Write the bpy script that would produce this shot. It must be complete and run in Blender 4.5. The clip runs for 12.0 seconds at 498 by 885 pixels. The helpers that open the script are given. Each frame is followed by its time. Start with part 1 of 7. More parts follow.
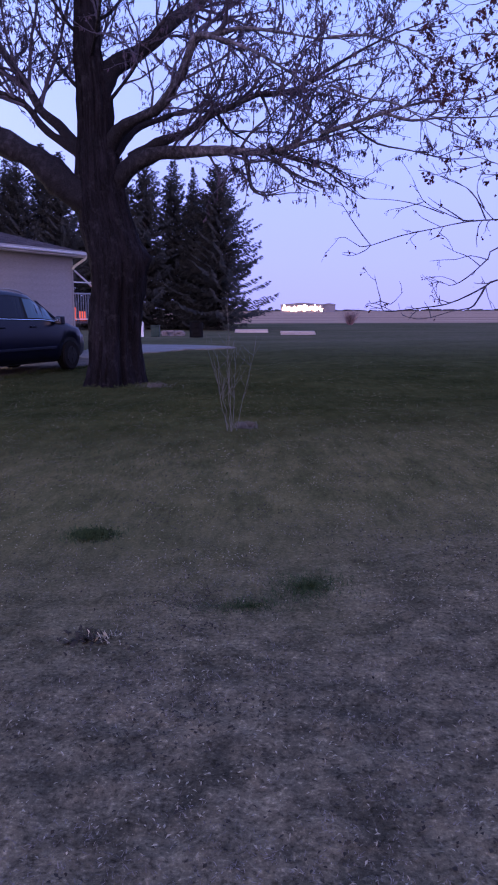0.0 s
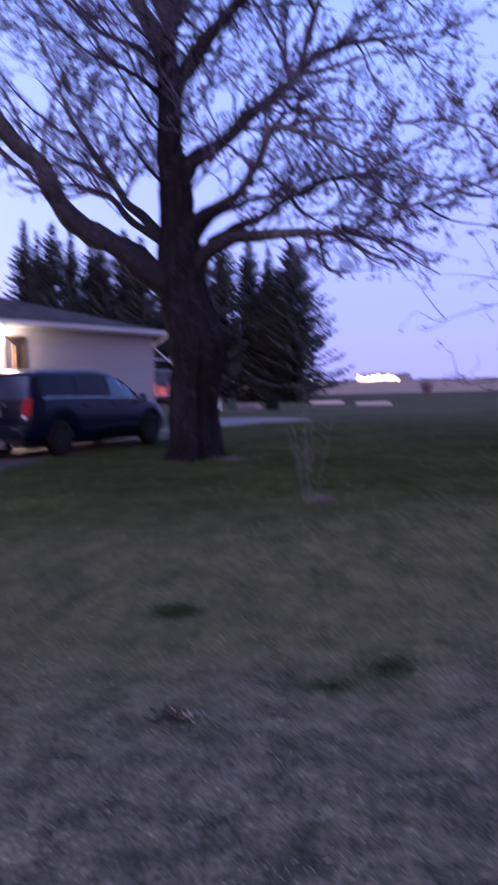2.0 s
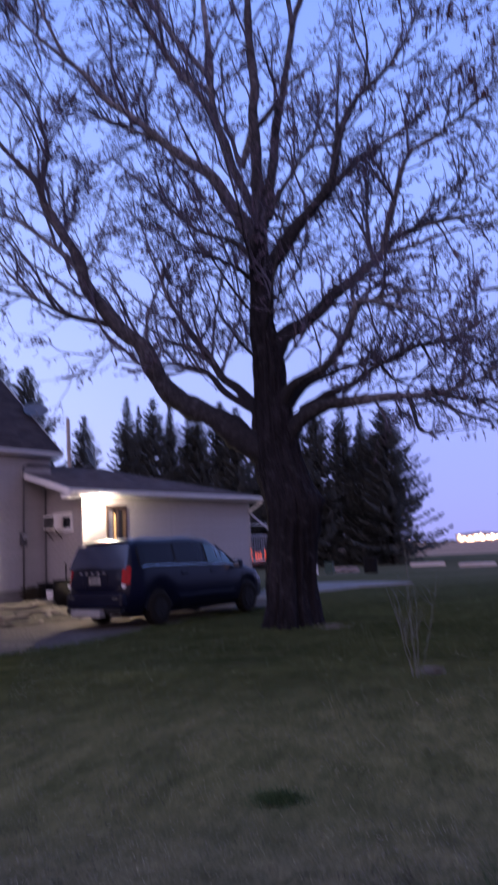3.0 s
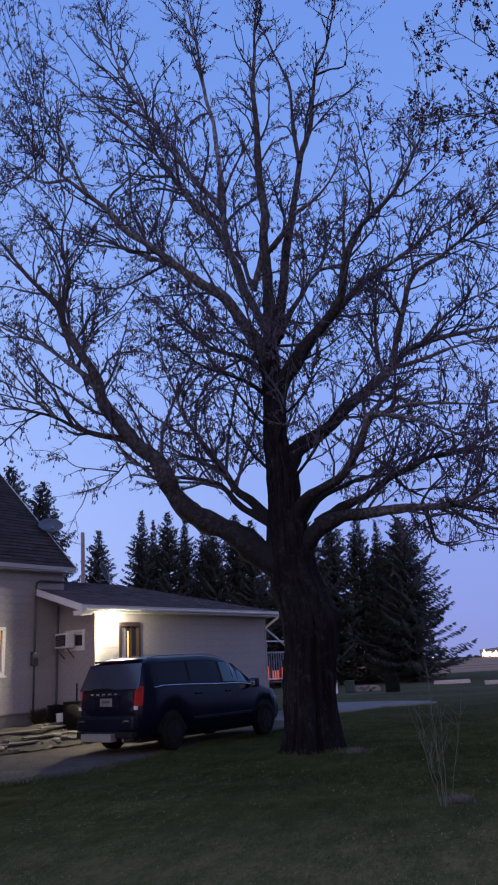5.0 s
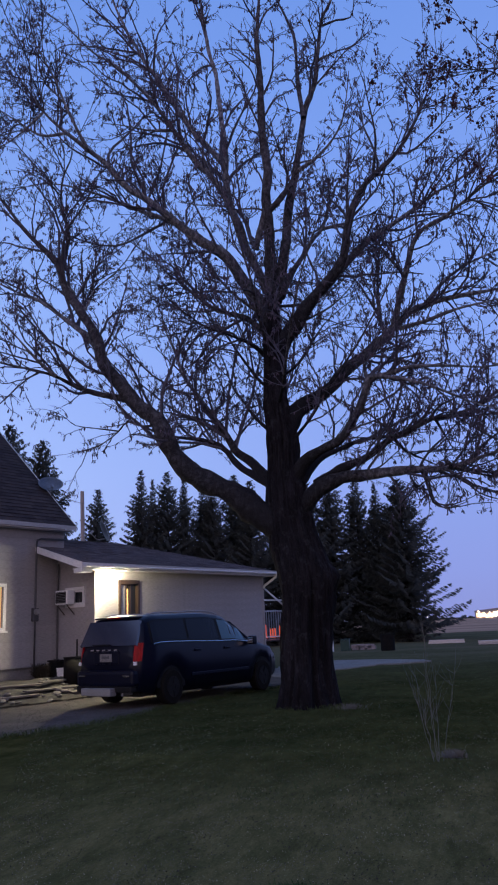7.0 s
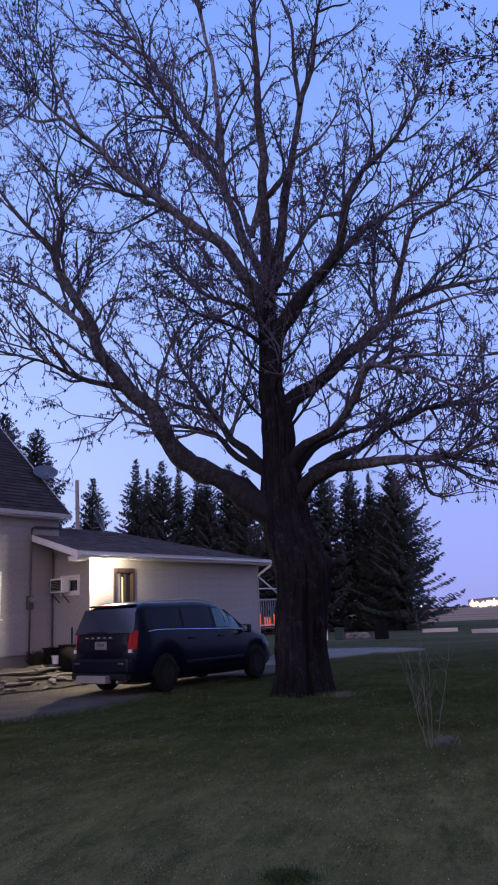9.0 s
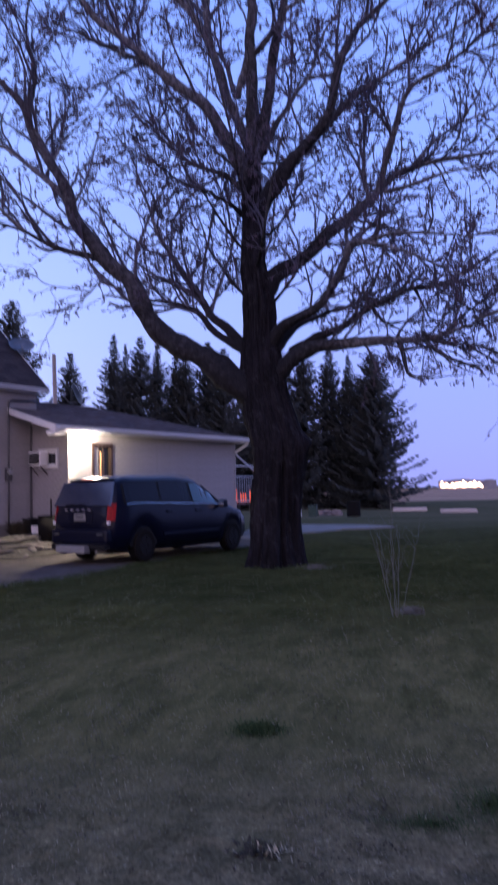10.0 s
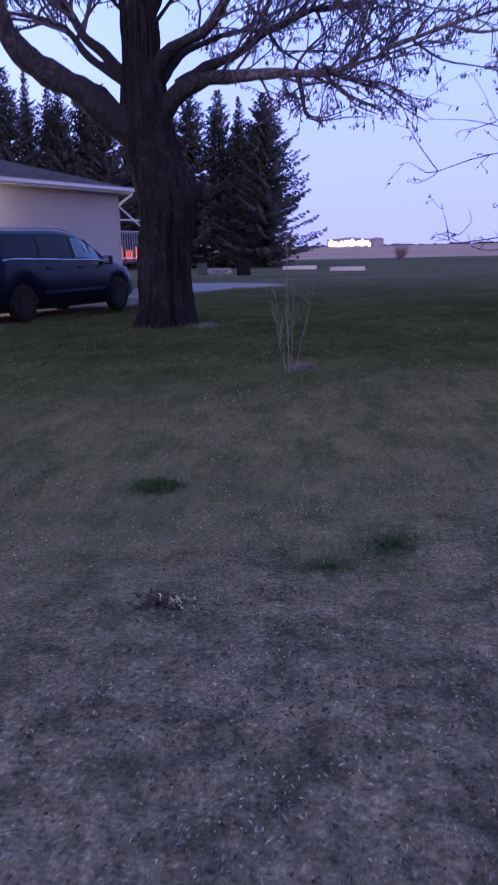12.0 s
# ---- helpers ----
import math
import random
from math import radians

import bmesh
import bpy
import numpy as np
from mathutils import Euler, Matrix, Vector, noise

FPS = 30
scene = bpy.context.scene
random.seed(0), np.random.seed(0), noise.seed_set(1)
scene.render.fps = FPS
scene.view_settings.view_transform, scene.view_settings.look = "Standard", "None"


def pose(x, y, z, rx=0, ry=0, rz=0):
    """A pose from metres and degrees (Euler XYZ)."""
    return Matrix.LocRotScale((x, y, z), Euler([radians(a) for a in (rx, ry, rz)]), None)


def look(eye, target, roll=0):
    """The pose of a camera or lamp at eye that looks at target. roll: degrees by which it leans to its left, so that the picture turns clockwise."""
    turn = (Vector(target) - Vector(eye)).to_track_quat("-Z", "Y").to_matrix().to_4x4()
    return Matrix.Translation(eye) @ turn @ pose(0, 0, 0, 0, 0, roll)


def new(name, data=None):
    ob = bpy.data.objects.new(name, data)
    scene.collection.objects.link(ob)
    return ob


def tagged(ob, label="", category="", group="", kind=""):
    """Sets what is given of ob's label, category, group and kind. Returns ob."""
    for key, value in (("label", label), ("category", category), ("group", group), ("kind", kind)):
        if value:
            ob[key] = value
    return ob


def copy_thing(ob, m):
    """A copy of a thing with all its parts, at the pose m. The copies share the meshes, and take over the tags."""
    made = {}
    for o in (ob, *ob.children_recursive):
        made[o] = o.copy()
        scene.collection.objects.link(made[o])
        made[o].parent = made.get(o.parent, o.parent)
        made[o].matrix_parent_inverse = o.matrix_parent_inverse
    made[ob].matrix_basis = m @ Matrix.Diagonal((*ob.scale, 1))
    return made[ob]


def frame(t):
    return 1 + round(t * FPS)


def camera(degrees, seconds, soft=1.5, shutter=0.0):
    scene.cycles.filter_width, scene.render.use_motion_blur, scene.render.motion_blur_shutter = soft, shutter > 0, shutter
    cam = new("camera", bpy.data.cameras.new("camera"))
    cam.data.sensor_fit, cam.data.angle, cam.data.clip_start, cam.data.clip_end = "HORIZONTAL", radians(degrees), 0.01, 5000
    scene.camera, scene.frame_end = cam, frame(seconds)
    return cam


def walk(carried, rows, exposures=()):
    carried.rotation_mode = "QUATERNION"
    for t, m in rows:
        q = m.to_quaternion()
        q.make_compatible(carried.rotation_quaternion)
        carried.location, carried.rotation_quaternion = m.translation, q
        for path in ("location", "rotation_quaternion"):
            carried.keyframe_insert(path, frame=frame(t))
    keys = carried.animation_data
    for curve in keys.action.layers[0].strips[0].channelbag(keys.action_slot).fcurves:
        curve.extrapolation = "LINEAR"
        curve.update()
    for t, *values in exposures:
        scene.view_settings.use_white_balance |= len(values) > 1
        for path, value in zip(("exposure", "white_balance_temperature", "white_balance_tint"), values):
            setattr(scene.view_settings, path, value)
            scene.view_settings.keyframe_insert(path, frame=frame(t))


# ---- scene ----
cam = camera(36.5, 12.0, 2.0, 0.8)
PATH = [
    (0, (0.086, -0.119, 1.41), (0.048, 1.851, 1.067), -0.2),
    (0.5, (0.084, -0.142, 1.413), (0.058, 1.829, 1.075), -0.1),
    (1, (0.08, -0.159, 1.416), (0.054, 1.813, 1.08), -0.1),
    (1.5, (0.077, -0.166, 1.416), (0.048, 1.807, 1.091), -0.1),
    (2, (0.07, -0.207, 1.467), (-0.167, 1.773, 1.312), -1.4),
    (2.5, (0.056, -0.187, 1.477), (-0.319, 1.777, 1.507), -2.3),
    (3, (0.047, -0.171, 1.488), (-0.417, 1.754, 1.772), -2.7),
    (3.5, (0.064, -0.17, 1.491), (-0.437, 1.721, 1.907), -3.0),
    (5.3, (0.065, -0.179, 1.494), (-0.402, 1.675, 2.079), -3.3),
    (5.5, (0.066, -0.181, 1.494), (-0.399, 1.673, 2.081), -3.3),
    (6, (0.058, -0.171, 1.495), (-0.407, 1.685, 2.078), -3.3),
    (6.5, (0.054, -0.198, 1.487), (-0.414, 1.668, 2.034), -3.1),
    (7, (0.052, -0.178, 1.49), (-0.43, 1.704, 1.966), -2.6),
    (9, (0.045, -0.172, 1.477), (-0.427, 1.719, 1.925), -2.5),
    (9.5, (0.038, -0.136, 1.476), (-0.429, 1.783, 1.792), -2.1),
    (10, (0.02, -0.123, 1.462), (-0.418, 1.824, 1.593), -1.3),
    (10.5, (0.015, -0.082, 1.445), (-0.383, 1.878, 1.43), -1.4),
    (11, (-0.028, -0.042, 1.424), (-0.337, 1.92, 1.186), -2.4),
    (11.5, (-0.073, 0.016, 1.406), (-0.245, 1.963, 0.982), -2.5),
    (12, (-0.071, 0.196, 1.391), (-0.231, 2.126, 0.893), -1.3),
]
EXPOSURES = [(0.0, 0.24, 5330, 40), (1.5, 0.24, 5330, 40), (2.5, 0.1, 5450, 33), (3.0, -0.1, 5580, 27), (3.5, -0.3, 5560, 25), (5.5, -0.55, 5450, 9), (7.0, -0.55, 5450, 10), (9.0, -0.24, 5580, 17), (9.5, -0.21, 5260, 25), (10.0, -0.11, 5290, 26), (10.5, 0.0, 5300, 26), (11.0, 0.07, 5300, 28), (12.0, 0.4, 5150, 37)]
walk(cam, [(t, look(eye, target, roll)) for t, eye, target, roll in PATH], EXPOSURES)

# ==== world and light ====
world = bpy.data.worlds.new("dusk_sky")
scene.world = world
world.use_nodes = True
wn = world.node_tree
wn.nodes.clear()
w_out = wn.nodes.new("ShaderNodeOutputWorld")
w_bg = wn.nodes.new("ShaderNodeBackground")
w_tc = wn.nodes.new("ShaderNodeTexCoord")
w_sep = wn.nodes.new("ShaderNodeSeparateXYZ")
w_ramp = wn.nodes.new("ShaderNodeValToRGB")
wn.links.new(w_tc.outputs["Generated"], w_sep.inputs[0])
wn.links.new(w_sep.outputs["Z"], w_ramp.inputs[0])
SKY = [  # height of the ray, colour of the dusk sky from the horizon to the zenith
    (0.0, (0.455, 0.455, 0.84)), (0.06, (0.46, 0.5, 0.95)), (0.2, (0.45, 0.555, 1.05)),
    (0.42, (0.41, 0.57, 1.12)), (0.7, (0.29, 0.455, 0.99)), (1.0, (0.23, 0.38, 0.9)),
]
AFTERGLOW = (2.4, 1.35, 0.6)
WESTGLOW = (0.42, 0.44, 0.32)
els = w_ramp.color_ramp.elements
els[0].position, els[0].color = SKY[0][0], (*SKY[0][1], 1)
els[1].position, els[1].color = SKY[-1][0], (*SKY[-1][1], 1)
for at, c in SKY[1:-1]:
    els.new(at).color = (*c, 1)
# warm afterglow of the set sun, low in the sky behind the path's view
def w_math(op, a, b=None):
    m = wn.nodes.new("ShaderNodeMath")
    m.operation, m.use_clamp = op, op != "POWER"
    for sock, v in zip(m.inputs, (a, b)):
        if isinstance(v, (int, float)):
            sock.default_value = v
        elif v is not None:
            wn.links.new(v, sock)
    return m.outputs[0]


w_back = w_math("MULTIPLY", w_sep.outputs["Y"], -1.0)
w_low = w_math("POWER", w_math("SUBTRACT", 1.0, w_math("ABSOLUTE", w_sep.outputs["Z"])), 1.3)
w_glow = w_math("MULTIPLY", w_back, w_low)
w_add = wn.nodes.new("ShaderNodeMix")
w_add.data_type, w_add.blend_type, w_add.clamp_result = "RGBA", "ADD", False
w_add.inputs[7].default_value = (*AFTERGLOW, 1)
wn.links.new(w_glow, w_add.inputs[0])
wn.links.new(w_ramp.outputs[0], w_add.inputs[6])
# pale glow low in the sky on the house side
w_west = wn.nodes.new("ShaderNodeMix")
w_west.data_type, w_west.blend_type, w_west.clamp_result = "RGBA", "ADD", False
w_west.inputs[7].default_value = (*WESTGLOW, 1)
wn.links.new(w_math("MULTIPLY", w_math("POWER", w_math("MULTIPLY", w_sep.outputs["X"], -1.7), 1.5), w_math("POWER", w_math("SUBTRACT", 1.0, w_math("ABSOLUTE", w_sep.outputs["Z"])), 2.5)), w_west.inputs[0])
wn.links.new(w_add.outputs[2], w_west.inputs[6])
wn.links.new(w_west.outputs[2], w_bg.inputs[0])
w_bg.inputs[1].default_value = 1.0
wn.links.new(w_bg.outputs[0], w_out.inputs[0])

# ==== materials ====
def mat_new(name):
    m = bpy.data.materials.new(name)
    m.use_nodes = True
    nt = m.node_tree
    return m, nt, nt.nodes["Principled BSDF"]


def ramp(nt, src, stops):
    r = nt.nodes.new("ShaderNodeValToRGB")
    nt.links.new(src, r.inputs[0])
    e = r.color_ramp.elements
    e[0].position, e[0].color = stops[0][0], (*stops[0][1], 1)
    e[1].position, e[1].color = stops[-1][0], (*stops[-1][1], 1)
    for p, c in stops[1:-1]:
        e.new(p).color = (*c, 1)
    return r.outputs[0]


def mix(nt, fac, a, b, mode="MIX"):
    n = nt.nodes.new("ShaderNodeMix")
    n.data_type, n.blend_type = "RGBA", mode
    for sock, v in ((n.inputs[0], fac), (n.inputs[6], a), (n.inputs[7], b)):
        if hasattr(v, "links"):
            nt.links.new(v, sock)
        elif isinstance(v, (int, float)):
            sock.default_value = v
        else:
            sock.default_value = (*v, 1)
    return n.outputs[2]


def tex(nt, scale, detail=4.0, rough=0.55, stretch=(1, 1, 1), kind="ShaderNodeTexNoise"):
    tc = nt.nodes.new("ShaderNodeTexCoord")
    mp = nt.nodes.new("ShaderNodeMapping")
    mp.inputs["Scale"].default_value = stretch
    t = nt.nodes.new(kind)
    t.inputs["Scale"].default_value = scale
    if kind == "ShaderNodeTexNoise":
        t.inputs["Detail"].default_value = detail
        t.inputs["Roughness"].default_value = rough
    nt.links.new(tc.outputs["Object"], mp.inputs[0])
    nt.links.new(mp.outputs[0], t.inputs[0])
    return t.outputs[0]


def relief(nt, bsdf, src, strength, distance):
    b = nt.nodes.new("ShaderNodeBump")
    b.inputs["Strength"].default_value, b.inputs["Distance"].default_value = strength, distance
    nt.links.new(src, b.inputs["Height"])
    nt.links.new(b.outputs[0], bsdf.inputs["Normal"])


def surface(name, dark, light, scale=6.0, rough=0.8, metal=0.0, grain=60.0, bump=0.2, stretch=(1, 1, 1), per="", coat=0.0, spec=0.5, vary=0.3):
    """A surface that varies at two scales, with fine relief; per: 'object' or 'island' adds a variation from piece to piece."""
    m, nt, b = mat_new(name)
    big = tex(nt, scale, 4, 0.6, stretch)
    fine = tex(nt, grain, 3, 0.6, stretch)
    c = ramp(nt, big, [(0.3, dark), (0.72, light)])
    c = mix(nt, 0.45, c, ramp(nt, fine, [(0.3, tuple(v * 0.55 for v in dark)), (0.7, tuple(min(1, v * 1.25) for v in light))]))
    if per:
        i = nt.nodes.new("ShaderNodeObjectInfo" if per == "object" else "ShaderNodeNewGeometry")
        c = mix(nt, 1.0, c, ramp(nt, i.outputs["Random" if per == "object" else "Random Per Island"], [(0.0, (1 - vary, 1 - vary, 1 - 0.9 * vary)), (1.0, (1 + 0.5 * vary, 1 + 0.4 * vary, 1 + 0.3 * vary))]), "MULTIPLY")
    nt.links.new(c, b.inputs["Base Color"])
    b.inputs["Roughness"].default_value, b.inputs["Metallic"].default_value = rough, metal
    b.inputs["Coat Weight"].default_value = coat
    b.inputs["Specular IOR Level"].default_value = spec
    if bump:
        relief(nt, b, fine, bump, 0.01)
    return m


def glow(name, colour, strength):
    m, nt, b = mat_new(name)
    b.inputs["Base Color"].default_value = (*colour, 1)
    b.inputs["Emission Color"].default_value = (*colour, 1)
    b.inputs["Emission Strength"].default_value = strength
    return m


def ground_material():
    m, nt, b = mat_new("lawn_ground")
    tc = nt.nodes.new("ShaderNodeTexCoord")
    sep = nt.nodes.new("ShaderNodeSeparateXYZ")
    nt.links.new(tc.outputs["Object"], sep.inputs[0])
    wob = tex(nt, 0.45, 5, 0.6)
    fine, mid = tex(nt, 70, 5, 0.7), tex(nt, 9, 5, 0.65)
    pat = tex(nt, 1.6, 4, 0.6)

    def blend(src, a, z, shift):
        mr = nt.nodes.new("ShaderNodeMath")
        mr.operation = "MULTIPLY_ADD"
        nt.links.new(wob, mr.inputs[0])
        mr.inputs[1].default_value = shift
        nt.links.new(src, mr.inputs[2])
        mp = nt.nodes.new("ShaderNodeMapRange")
        mp.interpolation_type = "SMOOTHSTEP"
        mp.inputs["From Min"].default_value, mp.inputs["From Max"].default_value = a + shift * 0.5, z + shift * 0.5
        nt.links.new(mr.outputs[0], mp.inputs["Value"])
        return mp.outputs[0]

    # the green reaches nearer on the house side
    skew = nt.nodes.new("ShaderNodeMath")
    skew.operation = "MULTIPLY_ADD"
    nt.links.new(sep.outputs["X"], skew.inputs[0])
    skew.inputs[1].default_value = -0.3
    nt.links.new(sep.outputs["Y"], skew.inputs[2])
    bare = mix(nt, 0.42, ramp(nt, mid, [(0.25, (0.07, 0.063, 0.053)), (0.75, (0.26, 0.225, 0.17))]),
               ramp(nt, fine, [(0.3, (0.035, 0.032, 0.03)), (0.55, (0.15, 0.135, 0.11)), (0.78, (0.5, 0.45, 0.38))]))
    blot = tex(nt, 4.2, 5, 0.65)
    bare = mix(nt, 0.9, bare, ramp(nt, pat, [(0.32, (0.58, 0.6, 0.62)), (0.68, (1.14, 1.1, 1.06))]), "MULTIPLY")
    bare = mix(nt, 0.9, bare, ramp(nt, blot, [(0.36, (0.5, 0.51, 0.53)), (0.66, (1.4, 1.36, 1.34))]), "MULTIPLY")
    speck = tex(nt, 26, 4, 0.75)
    bare = mix(nt, 0.4, bare, ramp(nt, speck, [(0.36, (0.36, 0.36, 0.34)), (0.52, (0.92, 0.9, 0.83)), (0.68, (1.7, 1.62, 1.5))]), "MULTIPLY")
    pit = tex(nt, 52, 3, 0.6)
    bare = mix(nt, 0.6, bare, ramp(nt, pit, [(0.33, (0.3, 0.3, 0.29)), (0.45, (0.95, 0.94, 0.92)), (0.6, (1.0, 0.98, 0.95)), (0.72, (2.0, 1.95, 1.85))]), "MULTIPLY")
    bare = mix(nt, 1.0, bare, (1.0, 1.02, 0.8), "MULTIPLY")
    clump, blotch, dash = tex(nt, 7, 5, 0.65, (1, 0.3, 1)), tex(nt, 3.0, 5, 0.65, (1, 0.35, 1)), tex(nt, 26, 4, 0.75, (1, 0.25, 1))
    olive = mix(nt, 0.5, ramp(nt, clump, [(0.25, (0.08755, 0.08466, 0.03553)), (0.75, (0.17, 0.1581, 0.0686))]),
                ramp(nt, fine, [(0.3, (0.0721, 0.06936, 0.03185)), (0.55, (0.1421, 0.1346, 0.06125)), (0.78, (0.309, 0.2856, 0.1593))]))
    olive = mix(nt, 0.8, olive, ramp(nt, blotch, [(0.36, (0.42, 0.46, 0.39)), (0.66, (1.02, 0.97, 0.92))]), "MULTIPLY")
    olive = mix(nt, 0.4, olive, ramp(nt, dash, [(0.36, (0.5, 0.52, 0.5)), (0.68, (1.5, 1.45, 1.4))]), "MULTIPLY")
    olive = mix(nt, 0.2, olive, ramp(nt, pit, [(0.33, (0.4, 0.4, 0.38)), (0.45, (0.95, 0.95, 0.93)), (0.72, (1.7, 1.65, 1.55))]), "MULTIPLY")
    lawn = mix(nt, 0.5, ramp(nt, mid, [(0.3, (0.024, 0.03105, 0.0105)), (0.75, (0.0648, 0.069, 0.0255))]),
               ramp(nt, fine, [(0.3, (0.024, 0.0276, 0.0114)), (0.75, (0.0876, 0.0851, 0.036))]))
    lawn = mix(nt, 0.7, lawn, ramp(nt, pat, [(0.3, (0.75, 0.8, 0.72)), (0.75, (1.2, 1.1, 1.05))]), "MULTIPLY")
    lawn = mix(nt, 0.9, lawn, ramp(nt, tex(nt, 0.4, 4, 0.6), [(0.35, (0.68, 0.7, 0.68)), (0.65, (1.35, 1.3, 1.25))]), "MULTIPLY")
    lawn = mix(nt, 0.6, lawn, ramp(nt, tex(nt, 5, 4, 0.7, (1, 0.25, 1)), [(0.35, (0.6, 0.62, 0.6)), (0.7, (1.5, 1.45, 1.4))]), "MULTIPLY")
    # drier and paler away from the tree
    dry = mix(nt, 0.5, ramp(nt, tex(nt, 0.22, 4, 0.6, (0.5, 1, 1)), [(0.3, (0.0525, 0.056, 0.024)), (0.7, (0.1365, 0.122, 0.072))]), ramp(nt, tex(nt, 2.5, 4, 0.65), [(0.3, (0.04725, 0.05, 0.024)), (0.7, (0.126, 0.113, 0.07))]))
    strip = tex(nt, 0.012, 3, 0.5, (0.25, 3.0, 1))
    field = mix(nt, 0.55, ramp(nt, strip, [(0.35, (0.13, 0.09, 0.06)), (0.6, (0.42, 0.28, 0.18))]), ramp(nt, tex(nt, 0.6, 4, 0.6, (0.2, 1, 1)), [(0.3, (0.22, 0.15, 0.1)), (0.7, (0.46, 0.32, 0.22))]))
    c = mix(nt, blend(skew.outputs[0], 2.1, 5.3, 2.9), bare, olive)
    c = mix(nt, blend(skew.outputs[0], 5.8, 10.6, 4.8), c, lawn)
    c = mix(nt, blend(sep.outputs["Y"], 15.0, 42.0, 8.0), c, dry)
    c = mix(nt, blend(sep.outputs["Y"], 87.0, 90.0, 3.0), c, field)
    nt.links.new(c, b.inputs["Base Color"])
    b.inputs["Roughness"].default_value = 0.95
    b.inputs["Specular IOR Level"].default_value = 0.0
    relief(nt, b, fine, 0.6, 0.02)
    return m


MAT_GROUND = ground_material()
MAT_GRAVEL = surface("gravel_drive", (0.026, 0.023, 0.022), (0.1, 0.092, 0.08), 1.3, 0.95, 0, 28, 1.0, (1, 1, 1), "", 0, 0.1)
MAT_PEBBLE = surface("drive_pebble", (0.03, 0.027, 0.026), (0.13, 0.12, 0.114), 5, 0.95, 0, 50, 0.0, (1, 1, 1), "island", 0, 0.1, 0.25)
MAT_SOIL = surface("dark_garden_soil", (0.01, 0.0105, 0.008), (0.055, 0.05, 0.04), 3, 0.95, 0, 22, 1.0)
MAT_PATH = surface("worn_path_concrete", (0.115, 0.108, 0.095), (0.235, 0.22, 0.19), 1.2, 0.95, 0, 30, 0.4, (1, 1, 1), "", 0, 0.1)


def bark_material(name, dark, light, scale, squash, lichen=0.0, dark_core=None):
    """Bark with long dark furrows between paler ridges."""
    m, nt, b = mat_new(name)
    deep = tex(nt, scale, 5, 0.6, (1, 1, squash))
    fine = tex(nt, scale * 5, 4, 0.65, (1, 1, squash * 2))
    tone = tex(nt, 0.9, 3, 0.5)
    c = ramp(nt, deep, [(0.42, dark), (0.54, tuple(0.45 * (p + q) for p, q in zip(dark, light))), (0.66, light)])
    c = mix(nt, 0.5, c, ramp(nt, fine, [(0.3, dark), (0.7, light)]))
    c = mix(nt, 0.8, c, ramp(nt, tone, [(0.35, (0.6, 0.57, 0.56)), (0.65, (1.3, 1.28, 1.3))]), "MULTIPLY")
    if lichen:
        spots = ramp(nt, tex(nt, 5.5, 5, 0.7), [(0.55, (0, 0, 0)), (0.66, (lichen, lichen, lichen))])
        c = mix(nt, spots, c, (0.15, 0.152, 0.165))
    if dark_core:  # bark colour goes nearly black round the fork of the trunk
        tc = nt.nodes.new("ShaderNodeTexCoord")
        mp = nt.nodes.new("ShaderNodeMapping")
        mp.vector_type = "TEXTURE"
        mp.inputs["Location"].default_value = dark_core
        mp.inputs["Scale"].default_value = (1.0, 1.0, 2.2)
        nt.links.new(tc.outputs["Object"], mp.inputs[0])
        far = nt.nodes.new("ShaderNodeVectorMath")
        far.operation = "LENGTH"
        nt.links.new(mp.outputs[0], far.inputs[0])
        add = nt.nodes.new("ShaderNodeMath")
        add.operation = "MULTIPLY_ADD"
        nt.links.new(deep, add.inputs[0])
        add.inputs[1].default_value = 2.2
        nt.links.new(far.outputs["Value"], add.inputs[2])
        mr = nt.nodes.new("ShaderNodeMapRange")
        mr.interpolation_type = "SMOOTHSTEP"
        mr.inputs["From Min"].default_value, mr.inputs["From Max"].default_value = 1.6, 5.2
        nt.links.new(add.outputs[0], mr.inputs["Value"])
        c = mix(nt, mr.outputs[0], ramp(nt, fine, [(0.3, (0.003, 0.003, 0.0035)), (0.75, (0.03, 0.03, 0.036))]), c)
    nt.links.new(c, b.inputs["Base Color"])
    b.inputs["Roughness"].default_value = 0.95
    b.inputs["Specular IOR Level"].default_value = 0.12
    relief(nt, b, deep, 0.9, 0.04)
    return m


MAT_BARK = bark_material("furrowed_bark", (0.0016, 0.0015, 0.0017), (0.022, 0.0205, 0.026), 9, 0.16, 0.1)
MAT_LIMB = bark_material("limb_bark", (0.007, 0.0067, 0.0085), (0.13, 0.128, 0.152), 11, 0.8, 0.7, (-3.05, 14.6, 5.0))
MAT_UPPER = bark_material("pale_grey_bark", (0.024, 0.023, 0.029), (0.31, 0.31, 0.355), 15, 0.7, 0.5, (-3.05, 14.6, 5.0))
MAT_TWIG = surface("twig_bark", (0.036, 0.035, 0.05), (0.115, 0.112, 0.155), 3, 0.9, 0, 40, 0.0, (1, 1, 1), "island", 0, 0.2)
MAT_LEAF = surface("young_leaf", (0.042, 0.034, 0.052), (0.115, 0.088, 0.128), 2, 0.7, 0, 60, 0.0, (1, 1, 1), "island", 0, 0.2)
# dark tone for rotten leaves, dry shrubs and the turf's painted shadow flecks
MAT_ROT_SHADE = surface("rotting_leaf_and_shade", (0.018, 0.0165, 0.012), (0.065, 0.058, 0.04), 5, 0.9, 0, 60, 0.0, (1, 1, 1), "island", 0, 0.1)
MAT_BUD = surface("red_bud", (0.028, 0.014, 0.017), (0.075, 0.026, 0.032), 3, 0.7, 0, 60, 0.0, (1, 1, 1), "island", 0, 0.2)
